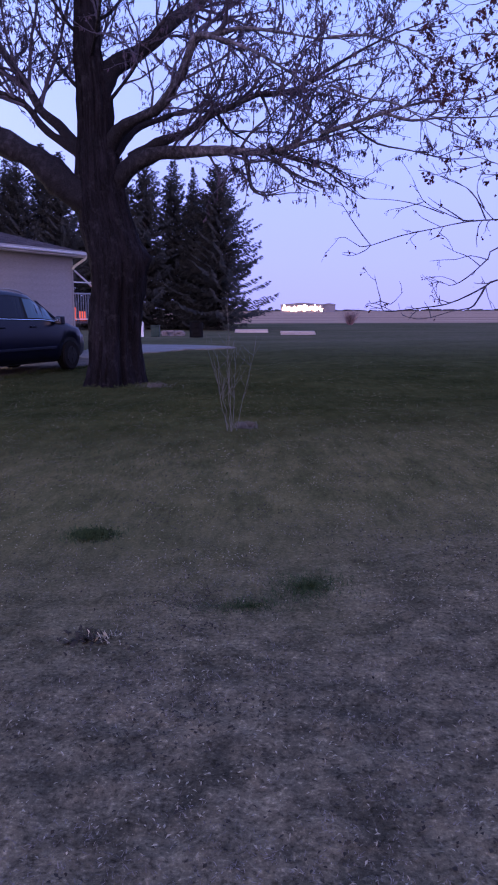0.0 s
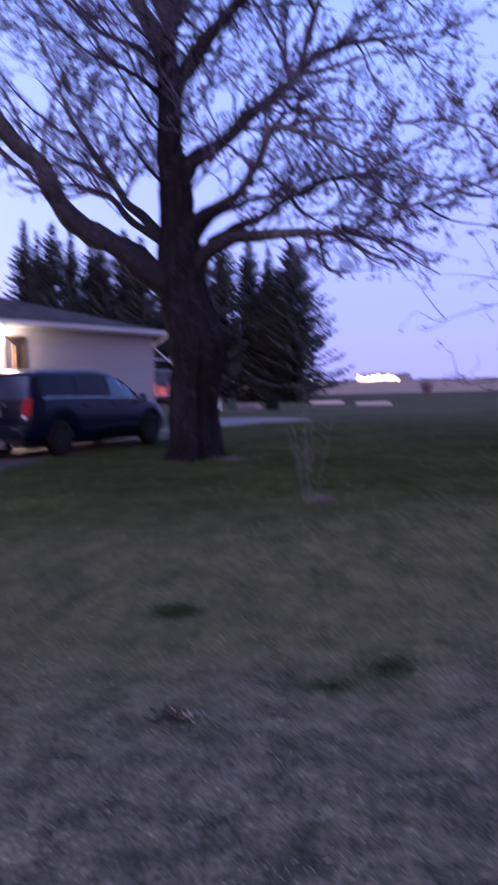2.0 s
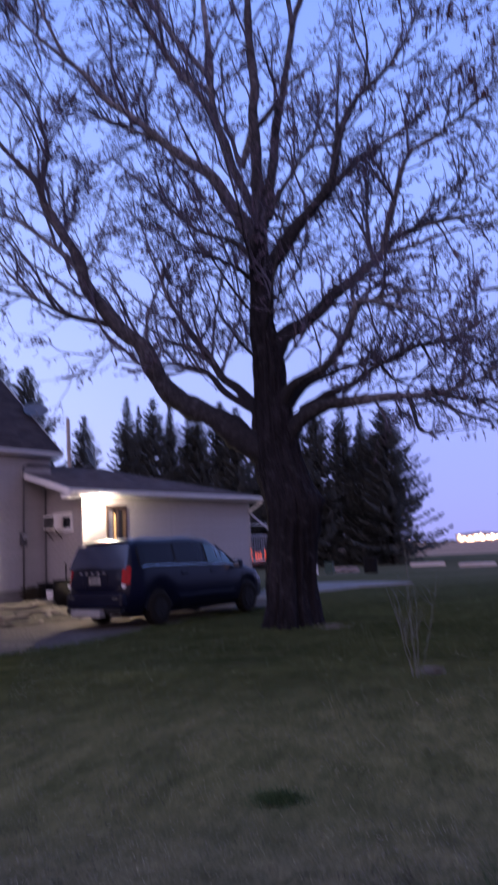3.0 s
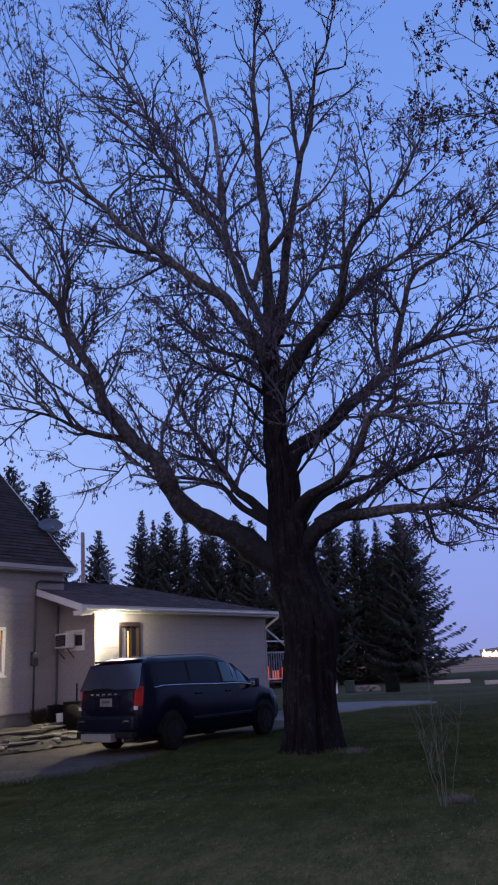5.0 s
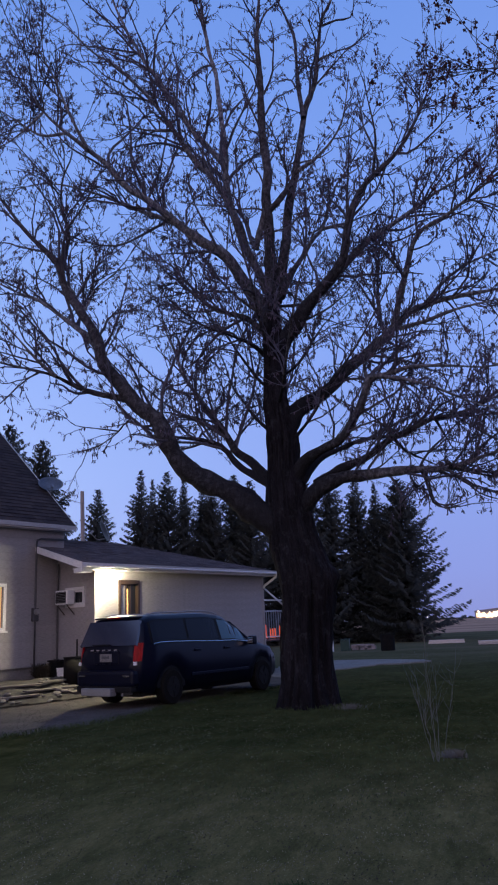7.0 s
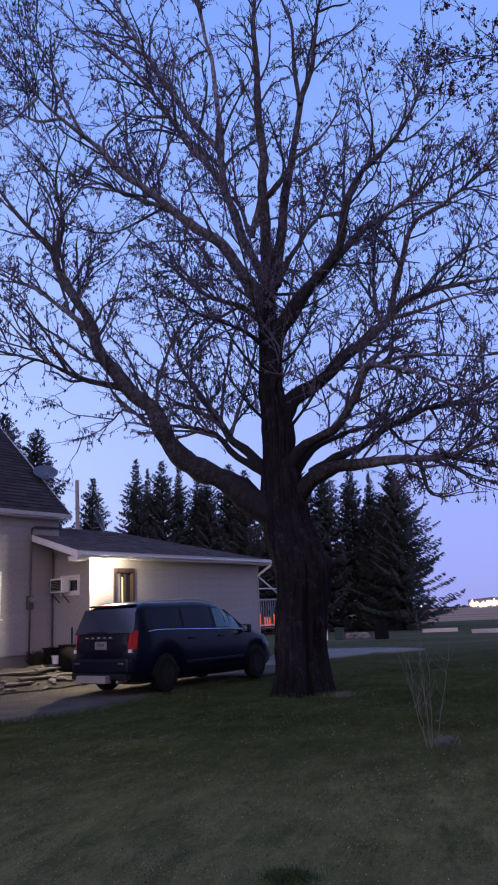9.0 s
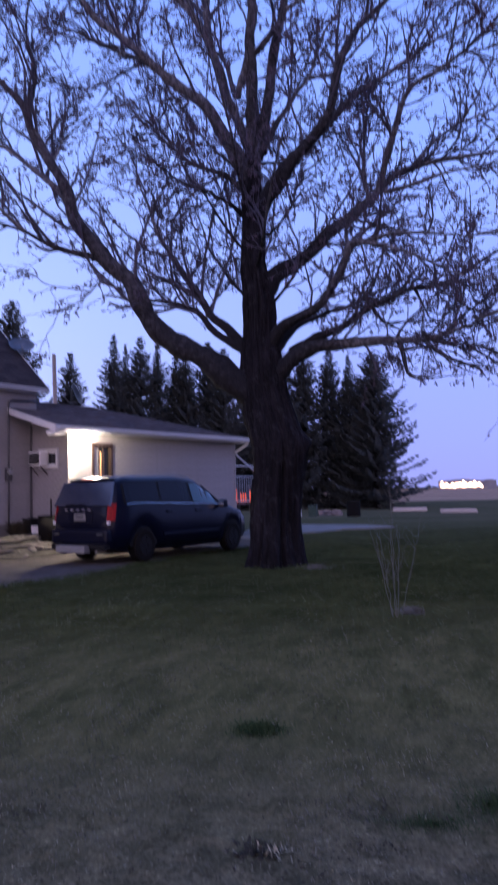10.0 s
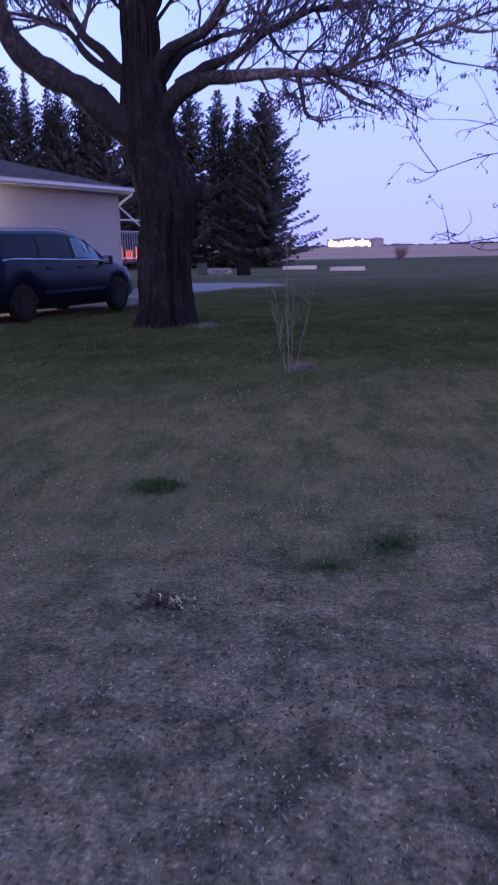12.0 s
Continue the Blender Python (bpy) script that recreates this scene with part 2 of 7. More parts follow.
MAT_LOWBUD = surface("dark_red_bud", (0.035, 0.015, 0.019), (0.09, 0.03, 0.036), 3, 0.7, 0, 60, 0.0, (1, 1, 1), "island", 0, 0.2)
MAT_NEEDLE = surface("spruce_needles", (0.02132, 0.0246, 0.02268), (0.07216, 0.07954, 0.0756), 1.5, 0.9, 0, 20, 0.0, (1, 1, 1), "island", 0, 0.1)
MAT_SIDING = surface("cream_vinyl_siding", (0.225, 0.213, 0.222), (0.285, 0.272, 0.28), 1.2, 0.6, 0, 30, 0.08, (0.3, 0.3, 3), "object", 0, 0.3, 0.05)
MAT_TRIM = surface("white_trim", (0.5, 0.5, 0.51), (0.62, 0.62, 0.62), 2, 0.5, 0, 40, 0.05)
MAT_SHINGLE = surface("asphalt_shingle", (0.07, 0.06, 0.062), (0.14, 0.12, 0.12), 3, 0.95, 0, 80, 0.5, (1, 1, 1), "island", 0, 0.2)
MAT_DARKSHINGLE = surface("brown_asphalt_shingle", (0.026, 0.021, 0.021), (0.07, 0.057, 0.055), 3, 0.95, 0, 80, 0.5, (1, 1, 1), "island", 0, 0.15)
MAT_GREYTRIM = surface("dull_white_trim", (0.3, 0.3, 0.31), (0.42, 0.42, 0.43), 2, 0.6, 0, 40, 0.05)
MAT_FOUND = surface("foundation_concrete", (0.1, 0.095, 0.09), (0.2, 0.19, 0.18), 2, 0.9, 0, 40, 0.4)
MAT_BROWN = surface("brown_wood", (0.014, 0.008, 0.0055), (0.035, 0.019, 0.012), 4, 0.5, 0, 60, 0.2, (1, 1, 0.15))
MAT_DARKPIPE = surface("dark_painted_metal", (0.04, 0.04, 0.045), (0.08, 0.08, 0.085), 5, 0.5, 0.3, 60, 0.1)
MAT_GREYMETAL = surface("weathered_grey_metal", (0.2, 0.2, 0.21), (0.34, 0.34, 0.35), 5, 0.45, 0.6, 60, 0.1)
MAT_PAINT = surface("dark_blue_car_paint", (0.0016, 0.002, 0.0085), (0.0032, 0.004, 0.0145), 2, 0.28, 0.0, 90, 0.0, (1, 1, 1), "", 0.03, 0.18)
MAT_CHROME = surface("chrome", (0.6, 0.6, 0.62), (0.75, 0.75, 0.77), 5, 0.15, 1.0, 60, 0.0)
MAT_BLACK = surface("black_plastic", (0.005, 0.005, 0.0055), (0.012, 0.012, 0.013), 8, 0.6, 0, 80, 0.1, (1, 1, 1), "", 0, 0.12)
MAT_TYRE = surface("tyre_rubber", (0.006, 0.006, 0.006), (0.011, 0.0105, 0.01), 8, 0.9, 0, 80, 0.2, (1, 1, 1), "", 0, 0.08)
MAT_RED = surface("red_lens", (0.11, 0.002, 0.004), (0.34, 0.005, 0.009), 9, 0.3, 0, 60, 0.0, (1, 1, 1), "", 0.0, 0.1)
MAT_CLEARLENS = surface("clear_lens", (0.5, 0.5, 0.52), (0.7, 0.7, 0.72), 5, 0.15, 0, 60, 0.0)
MAT_GREEN = surface("green_plastic", (0.007, 0.026, 0.02), (0.012, 0.043, 0.032), 5, 0.5, 0, 60, 0.1)
MAT_WHITE = surface("white_plastic", (0.62, 0.62, 0.62), (0.78, 0.78, 0.78), 5, 0.5, 0, 60, 0.1)
MAT_STONE = surface("field_stone", (0.05, 0.047, 0.044), (0.16, 0.15, 0.138), 5, 0.9, 0, 50, 0.4, (1, 1, 1), "object")
MAT_STRAW = surface("dry_grass_blade", (0.088, 0.0792, 0.065), (0.264, 0.2365, 0.1938), 5, 0.9, 0, 60, 0.0, (1, 1, 1), "island", 0, 0.0)
MAT_LITTER = surface("leaf_litter", (0.13, 0.12, 0.078), (0.42, 0.39, 0.26), 7, 0.9, 0, 60, 0.0, (1, 1, 1), "island", 0, 0.0)
MAT_BLADE = surface("green_grass_blade", (0.0352, 0.0546, 0.0192), (0.0814, 0.1019, 0.0456), 5, 0.8, 0, 60, 0.0, (1, 1, 1), "island", 0, 0.0)
MAT_TUFT = surface("fresh_grass_blade", (0.0231, 0.044, 0.017), (0.05775, 0.088, 0.0374), 5, 0.8, 0, 60, 0.0, (1, 1, 1), "island", 0, 0.0)
MAT_PALETWIG = surface("pale_dry_stem", (0.07, 0.072, 0.064), (0.14, 0.14, 0.125), 6, 0.9, 0, 60, 0.0)
MAT_WOODPOLE = surface("weathered_pole", (0.17, 0.14, 0.13), (0.31, 0.26, 0.245), 3, 0.9, 0, 50, 0.3, (1, 1, 0.1))
MAT_PLANK = surface("bleached_plank", (0.38, 0.34, 0.3), (0.6, 0.55, 0.5), 3, 0.9, 0, 50, 0.3, (0.1, 1, 1), "object")
MAT_SHED = surface("grey_sheet_metal", (0.13, 0.13, 0.16), (0.2, 0.2, 0.24), 0.05, 0.7, 0, 2, 0.0)
MAT_ORANGE = glow("orange_glow", (1.0, 0.12, 0.015), 0.85)
MAT_LAMP = glow("porch_lamp_glass", (1.0, 0.8, 0.5), 40.0)
MAT_YARD = glow("yard_light", (1.0, 0.66, 0.36), 9.0)
MAT_YARDDIM = glow("dim_yard_light", (1.0, 0.55, 0.25), 3.4)


def glass_material(name, tint, rough=0.04, spec=0.4):
    m, nt, b = mat_new(name)
    b.inputs["Base Color"].default_value = (*tint, 1)
    b.inputs["Roughness"].default_value = rough
    b.inputs["Specular IOR Level"].default_value = spec
    return m


MAT_TINT = glass_material("tinted_car_glass", (0.006, 0.007, 0.014), 0.08, 0.14)
MAT_PANE = glass_material("dark_window_glass", (0.015, 0.016, 0.02))

# ==== helpers for building ====
def link_mesh(name, verts, faces, mat, parent=None, label="", smooth=False):
    me = bpy.data.meshes.new(name)
    me.from_pydata(verts, [], faces)
    me.materials.append(mat)
    if smooth:
        me.polygons.foreach_set("use_smooth", np.ones(len(me.polygons), dtype=bool))
    me.update()
    ob = new(name, me)
    if parent:
        ob.parent = parent
    if label:
        ob["label"] = label
    return ob


def part(name, bm, mat, parent, label="", smooth=False):
    me = bpy.data.meshes.new(name)
    bm.normal_update()
    bm.to_mesh(me)
    bm.free()
    me.materials.append(mat)
    if smooth:
        me.polygons.foreach_set("use_smooth", np.ones(len(me.polygons), dtype=bool))
    ob = new(name, me)
    if parent:
        ob.parent = parent
    if label:
        ob["label"] = label
    return ob


def empty(name, m, label="", category="", group="", kind=""):
    ob = new(name)
    ob.empty_display_size = 0.2
    ob.matrix_basis = m
    return tagged(ob, label, category, group, kind)


def box(bm, lo, hi, bevel=0.0, rot=None):
    c = [(a + b) / 2 for a, b in zip(lo, hi)]
    s = [max(1e-4, b - a) for a, b in zip(lo, hi)]
    m = Matrix.Translation(c) @ (rot or Matrix()) @ Matrix.Diagonal((*s, 1))
    vs = bmesh.ops.create_cube(bm, size=1, matrix=m)["verts"]
    if bevel:
        es = list({e for v in vs for e in v.link_edges})
        bmesh.ops.bevel(bm, geom=es, offset=bevel, segments=2, affect="EDGES", profile=0.6)
    return bm


def boxed(lo, hi, bevel=0.0, rot=None):
    return box(bmesh.new(), lo, hi, bevel, rot)


def cyl(bm, a, b, r0, r1=None, n=16):
    a, b = Vector(a), Vector(b)
    d = b - a
    m = Matrix.Translation((a + b) / 2) @ d.to_track_quat("Z", "Y").to_matrix().to_4x4()
    bmesh.ops.create_cone(bm, cap_ends=True, segments=n, radius1=r0, radius2=r0 if r1 is None else r1, depth=d.length, matrix=m)
    return bm


def cyled(a, b, r0, r1=None, n=16):
    return cyl(bmesh.new(), a, b, r0, r1, n)


def prism(pts, y0, y1):
    """A solid from an outline in x, z, from y0 to y1."""
    bm = bmesh.new()
    a = [bm.verts.new((x, y0, z)) for x, z in pts]
    b = [bm.verts.new((x, y1, z)) for x, z in pts]
    bm.faces.new(a), bm.faces.new(b[::-1])
    n = len(pts)
    for i in range(n):
        bm.faces.new((a[(i + 1) % n], a[i], b[i], b[(i + 1) % n]))
    bmesh.ops.recalc_face_normals(bm, faces=bm.faces)
    return bm


def sweep(acc, pts, radii, n):
    """Adds a tapered tube along pts to acc (verts, faces)."""
    verts, faces = acc
    base = len(verts)
    pts = [Vector(p) for p in pts]
    up = Vector((0.31, 0.17, 0.93))
    k = len(pts)
    for i, p in enumerate(pts):
        t = (pts[min(i + 1, k - 1)] - pts[max(i - 1, 0)]).normalized()
        s = t.cross(up) if i == 0 else s - t * s.dot(t)
        if s.length < 1e-3:
            s = t.cross(Vector((1, 0, 0)))
        s.normalize()
        q = s.cross(t)
        for j in range(n):
            a = 6.28318 * j / n
            verts.append(p + (s * math.cos(a) + q * math.sin(a)) * radii[i])
    for i in range(k - 1):
        for j in range(n):
            a, b = base + i * n + j, base + i * n + (j + 1) % n
            faces.append((a, b, b + n, a + n))
    faces.append(tuple(base + (k - 1) * n + j for j in range(n)))


def smooth_path(pts, step=0.35):
    """A Catmull-Rom curve through pts, cut into short steps."""
    p = [Vector(q) for q in pts]
    p = [p[0] * 2 - p[1]] + p + [p[-1] * 2 - p[-2]]
    out = []
    for i in range(1, len(p) - 2):
        m = max(2, int((p[i + 1] - p[i]).length / step))
        for j in range(m):
            t = j / m
            out.append(0.5 * (2 * p[i] + (p[i + 1] - p[i - 1]) * t + (2 * p[i - 1] - 5 * p[i] + 4 * p[i + 1] - p[i + 2]) * t * t
                              + (3 * p[i] - p[i - 1] - 3 * p[i + 1] + p[i + 2]) * t ** 3))
    return out + [p[-2]]


# ==== ground ====
def ground_height(x, y):
    fine = 0.0
    if -4 < x < 4 and 0.6 < y < 9.5:
        fine = 0.016 * noise.noise((x * 9, y * 9, 2)) + 0.009 * noise.noise((x * 21, y * 21, 5))
        fine *= min(1.0, max(0.0, (5.6 - y) / 3.4))
    return fine + 0.012 * noise.noise((x * 0.7, y * 0.7, 0)) + 0.03 * noise.noise((x * 0.13, y * 0.13, 4)) * min(1.0, max(0.0, (y + 2) / 12))


def build_ground():
    def steps(parts):
        out = []
        for a, b, n in parts:
            out += [a + (b - a) * i / n for i in range(n)]
        return out + [parts[-1][1]]

    xs = steps([(-3000, -300, 4), (-300, -40, 8), (-40, -4, 36), (-4, 4, 200), (4, 40, 36), (40, 300, 8), (300, 3000, 4)])
    ys = steps([(-400, -20, 4), (-20, 0.6, 10), (0.6, 9.5, 220), (9.5, 45, 60), (45, 110, 20), (110, 600, 10), (600, 4500, 6)])
    verts = [(x, y, ground_height(x, y) if abs(x) < 60 and -20 < y < 100 else 0.0) for y in ys for x in xs]
    w = len(xs)
    faces = [(j * w + i, j * w + i + 1, (j + 1) * w + i + 1, (j + 1) * w + i) for j in range(len(ys) - 1) for i in range(w - 1)]
    tagged(link_mesh("ground", verts, faces, MAT_GROUND, None, "", True), "thin lawn turning from dead grey grass to green", "lawn", "", "structure")


build_ground()


def sheet(name, outline, z, mat, label, category, skirt=0.3):
    """A thin flat slab with a slightly uneven edge over an outline."""
    pts = []
    n = len(outline)
    for i in range(n):
        a, b = Vector(outline[i]), Vector(outline[(i + 1) % n])
        m = max(1, int((b - a).length / 0.15))
        for j in range(m):
            p = a.lerp(b, j / m)
            k = noise.noise((p.x * 1.3, p.y * 1.3, 7)) * 0.2 + noise.noise((p.x * 4, p.y * 4, 3)) * 0.09
            pts.append((p.x + k, p.y - k))
    bm = bmesh.new()
    top = [bm.verts.new((x, y, z)) for x, y in pts]
    mx, my = sum(p[0] for p in pts) / len(pts), sum(p[1] for p in pts) / len(pts)
    low = [bm.verts.new((x + skirt * (x - mx) / math.hypot(x - mx, y - my), y + skirt * (y - my) / math.hypot(x - mx, y - my), -0.05)) for x, y in pts]
    f = bm.faces.new(top)
    for i in range(len(pts)):
        j = (i + 1) % len(pts)
        bm.faces.new((top[i], low[i], low[j], top[j]))
    f.normal_update()
    bmesh.ops.triangulate(bm, faces=[f], ngon_method="EAR_CLIP")
    bmesh.ops.recalc_face_normals(bm, faces=bm.faces)
    return tagged(part(name, bm, mat, None), label, category, "", "structure")


sheet("driveway", [(-8.9, 8.2), (-7.8, 10.0), (-7.08, 11.1), (-6.53, 11.9), (-6.19, 13.3), (-5.85, 15.2), (-5.3, 17.7), (-4.4, 19.6), (-3.72, 21.3), (-5.35, 22.5), (-6.17, 24.0), (-8.5, 18.3), (-11.4, 17.4), (-15.5, 10.5), (-13.0, 7.0)],
      0.045, MAT_GRAVEL, "worn grey gravel driveway beside the house", "driveway")
sheet("garden_path", [(-3.77, 21.4), (-3.95, 23.6), (-3.92, 25.5), (-2.67, 27.6), (-1.24, 28.5), (-1.05, 29.3), (-1.24, 30.0), (-3.04, 31.4), (-4.9, 31.8), (-6.5, 30.5), (-6.2, 24.1), (-5.3, 22.6)],
      0.045, MAT_PATH, "pale concrete path behind the tree", "path", 0.0)

# ==== house ====
UX, UY = 0.4147, 0.91
HOUSE = Matrix(((UX, -UY, 0, -8.67), (UY, UX, 0, 17.55), (0, 0, 1, 0), (0, 0, 0, 1)))
EAVE = 3.2


def boards(parent, x0, x1, y, z0, z1, holes=(), along="x", step=0.2, face=-1):
    """Clapboards of a wall that runs along x (at y) or along y (at x=y), proud of it on its outer side, cut round holes (a, b, z0, z1)."""
    made = {}
    z = z0
    while z < z1 - 0.02:
        top = min(z + step, z1)
        spans = [(x0, x1)]
        for a, b, h0, h1 in holes:
            if h0 < top - 0.01 and h1 > z + 0.01:
                spans = [s for p, q in spans for s in ((p, min(q, a)), (max(p, b), q)) if s[1] - s[0] > 0.02]
        for p, q in spans:
            key = (round(q - p, 3), round(top - z, 3))
            if key not in made:
                h = key[1]
                pts = [(0, 0), (face * 0.01, 0), (face * 0.01, 0.012), (face * 0.004, h - 0.002), (0, h - 0.002)]
                bm = bmesh.new()
                ends = []
                for e in (0, key[0] - 0.003):
                    ends.append([bm.verts.new((e, d, zz) if along == "x" else (d, e, zz)) for d, zz in pts])
                bm.faces.new(ends[0]), bm.faces.new(ends[1][::-1])
                for i in range(5):
                    j = (i + 1) % 5
                    bm.faces.new((ends[0][j], ends[0][i], ends[1][i], ends[1][j]))
                bmesh.ops.recalc_face_normals(bm, faces=bm.faces)
                ob = part("siding_board", bm, MAT_SIDING, parent)
                made[key] = ob.data
            else:
                ob = new("siding_board", made[key])
                ob.parent = parent
            ob.location = (p, y, z) if along == "x" else (y, p, z)
        z += step


def slope_roof(name, parent, corners, courses, label, mat=None):
    """A roof plane from eave-left, eave-right, ridge-right, ridge-left, laid in stepped courses over a deck 0.12 thick."""
    a, b, c, d = [Vector(p) for p in corners]
    nrm = (b - a).cross(d - a).normalized()
    if nrm.z < 0:
        nrm = -nrm
    verts, faces = [], []

    def quadbox(p, q, r, s, h):
        k = len(verts)
        for v in (p, q, r, s):
            verts.append(v)
        for v, e in ((p, h), (q, h), (r, 0.004), (s, 0.004)):
            verts.append(v + nrm * e)
        for f in ((0, 1, 5, 4), (1, 2, 6, 5), (2, 3, 7, 6), (3, 0, 4, 7), (4, 5, 6, 7), (3, 2, 1, 0)):
            faces.append(tuple(k + i for i in f))

    for i in range(courses):
        t0, t1 = i / courses, (i + 1) / courses
        l0, r0, l1, r1 = a.lerp(d, t0), b.lerp(c, t0), a.lerp(d, t1), b.lerp(c, t1)
        m = max(1, int((r0 - l0).length / 0.33))
        off = 0.5 * (i % 2)
        cuts = [0.0] + [(j + off) / m for j in range(1, m)] + [1.0]
        for s, e in zip(cuts, cuts[1:]):
            quadbox(l0.lerp(r0, s), l0.lerp(r0, e), l1.lerp(r1, e), l1.lerp(r1, s), random.uniform(0.014, 0.022))
    link_mesh(name, verts, faces, mat or MAT_SHINGLE, parent, label)["kind"] = "stuff"
    bm = bmesh.new()
    up = [bm.verts.new(p) for p in (a, b, c, d)]
    dn = [bm.verts.new(p - nrm * 0.1) for p in (a, b, c, d)]
    bm.faces.new(up), bm.faces.new(dn[::-1])
    for i in range(4):
        j = (i + 1) % 4
        bm.faces.new((up[i], dn[i], dn[j], up[j]))
    bmesh.ops.recalc_face_normals(bm, faces=bm.faces)
    part("roof_deck", bm, MAT_TRIM, parent)


def build_addition():
    h = empty("house_wing", HOUSE, "low cream-sided house wing with shingled roof", "house")
    L, D = 6.81, 6.2
    tanp = 0.3
    door = (0.79, 1.47, 1.6, 2.79)
    win = (0.44, 1.08, 2.26, 2.63)
    # long front wall with its doorway
    bm = bmesh.new()
    box(bm, (0, 0, 0.35), (door[0], 0.15, EAVE))
    box(bm, (door[1], 0, 0.35), (L, 0.15, EAVE))
    box(bm, (door[0], 0, door[3]), (door[1], 0.15, EAVE))
    box(bm, (door[0], 0, 0.35), (door[1], 0.15, door[2]))
    part("front_wall", bm, MAT_SIDING, h)
    part("end_wall", boxed((L - 0.15, 0.15, 0.35), (L, D, EAVE)), MAT_SIDING, h)
    part("back_wall", boxed((0.15, D - 0.15, 0.35), (L - 0.15, D, EAVE)), MAT_SIDING, h)
    # gable end wall up to the roof, with the air conditioner's opening
    a0, a1, az0, az1 = win
    bm = bmesh.new()
    box(bm, (0, 0.15, 0.35), (0.15, a0, EAVE - 0.05))
    box(bm, (0, a1, 0.35), (0.15, 1.52, EAVE - 0.05))
    box(bm, (0, a0, 0.35), (0.15, a1, az0))
    box(bm, (0, a0, az1), (0.15, a1, EAVE - 0.05))
    part("gable_wall", bm, MAT_SIDING, h)
    bm = bmesh.new()
    v = [bm.verts.new(p) for p in ((0, 0, EAVE - 0.05), (0, 1.52, EAVE - 0.05), (0, 2.0, EAVE + 0.05 + 2.0 * tanp), (0, 0, EAVE + 0.04))]
    w = [bm.verts.new(p.co + Vector((0.15, 0, 0))) for p in v]
    bm.faces.new(v), bm.faces.new(w[::-1])
    for i in range(4):
        j = (i + 1) % 4
        bm.faces.new((v[i], w[i], w[j], v[j]))
    bmesh.ops.recalc_face_normals(bm, faces=bm.faces)
    part("gable_top", bm, MAT_SIDING, h)
    part("foundation", boxed((0.03, 0.03, -0.1), (L - 0.03, D - 0.03, 0.35)), MAT_FOUND, h, "bare concrete foundation")
    boards(h, 0.0, L, 0, 0.42, EAVE - 0.02, [door], "x")
    boards(h, 0.0, 1.5, 0, 0.42, EAVE - 0.02, [win], "y")
    for x, y in ((-0.024, -0.024), (L - 0.04, -0.024)):
        part("corner_trim", boxed((x, y, 0.38), (x + 0.07, y + 0.07, EAVE - 0.02), 0.004), MAT_SIDING, h)
    # roof: gable towards the main house, hip at the far end
    e0, e1, f0 = -0.74, L + 0.12, -0.45
    ry = D / 2
    rz = EAVE + (ry - f0) * tanp
    slope_roof("shingle", h, [(e0, f0, EAVE), (e1, f0, EAVE), (e1 - (ry - f0), ry, rz), (e0, ry, rz)], 26, "weathered dark shingles")
    slope_roof("shingle", h, [(e1, D + 0.3, EAVE), (e0, D + 0.3, EAVE), (e0, ry, rz), (e1 - (ry - f0), ry, rz)], 26, "weathered dark shingles")
    slope_roof("shingle", h, [(e1, f0, EAVE), (e1, D + 0.3, EAVE), (e1 - (ry - f0), ry + 0.01, rz), (e1 - (ry - f0), ry - 0.01, rz)], 26, "weathered dark shingles")
    part("soffit", boxed((e0 + 0.02, f0 + 0.02, EAVE - 0.13), (e1 - 0.02, -0.03, EAVE - 0.11)), MAT_TRIM, h)
    part("soffit", boxed((L + 0.03, 0, EAVE - 0.13), (e1 - 0.02, D, EAVE - 0.11)), MAT_TRIM, h)
    part("fascia", boxed((e0, f0 - 0.02, EAVE - 0.15), (e1, f0 + 0.005, EAVE + 0.012)), MAT_TRIM, h, "white painted fascia board")
    part("fascia", boxed((e1 - 0.005, f0, EAVE - 0.15), (e1 + 0.02, D + 0.3, EAVE + 0.012)), MAT_TRIM, h, "white painted fascia board")
    # raking fascia of the gable and its boxed foot
    bm = bmesh.new()
    run = 1.93
    v = [bm.verts.new((x, y, z)) for x in (e0 - 0.02, e0 + 0.004) for y, z in ((f0, EAVE - 0.15), (f0 + run, EAVE - 0.15 + run * tanp), (f0 + run, EAVE + 0.015 + run * tanp), (f0, EAVE + 0.015))]
    for f in ((0, 1, 2, 3), (7, 6, 5, 4), (0, 4, 5, 1), (1, 5, 6, 2), (2, 6, 7, 3), (3, 7, 4, 0)):
        bm.faces.new([v[i] for i in f])
    bmesh.ops.recalc_face_normals(bm, faces=bm.faces)
    part("rake_board", bm, MAT_TRIM, h, "white raking fascia board")
    part("eave_return", boxed((e0 - 0.016, f0 + 0.004, EAVE - 0.22), (e0 + 0.3, f0 + 0.34, EAVE - 0.13), 0.006), MAT_TRIM, h)
    bm = bmesh.new()
    v = [bm.verts.new((x, y, z)) for x in (e0 + 0.006, -0.03) for y, z in ((f0 + 0.03, EAVE - 0.13), (f0 + run, EAVE - 0.13 + run * tanp), (f0 + run, EAVE - 0.12 + run * tanp), (f0 + 0.03, EAVE - 0.12))]
    for f in ((0, 1, 2, 3), (7, 6, 5, 4), (0, 4, 5, 1), (1, 5, 6, 2), (2, 6, 7, 3), (3, 7, 4, 0)):
        bm.faces.new([v[i] for i in f])
    bmesh.ops.recalc_face_normals(bm, faces=bm.faces)
    part("rake_soffit", bm, MAT_TRIM, h)
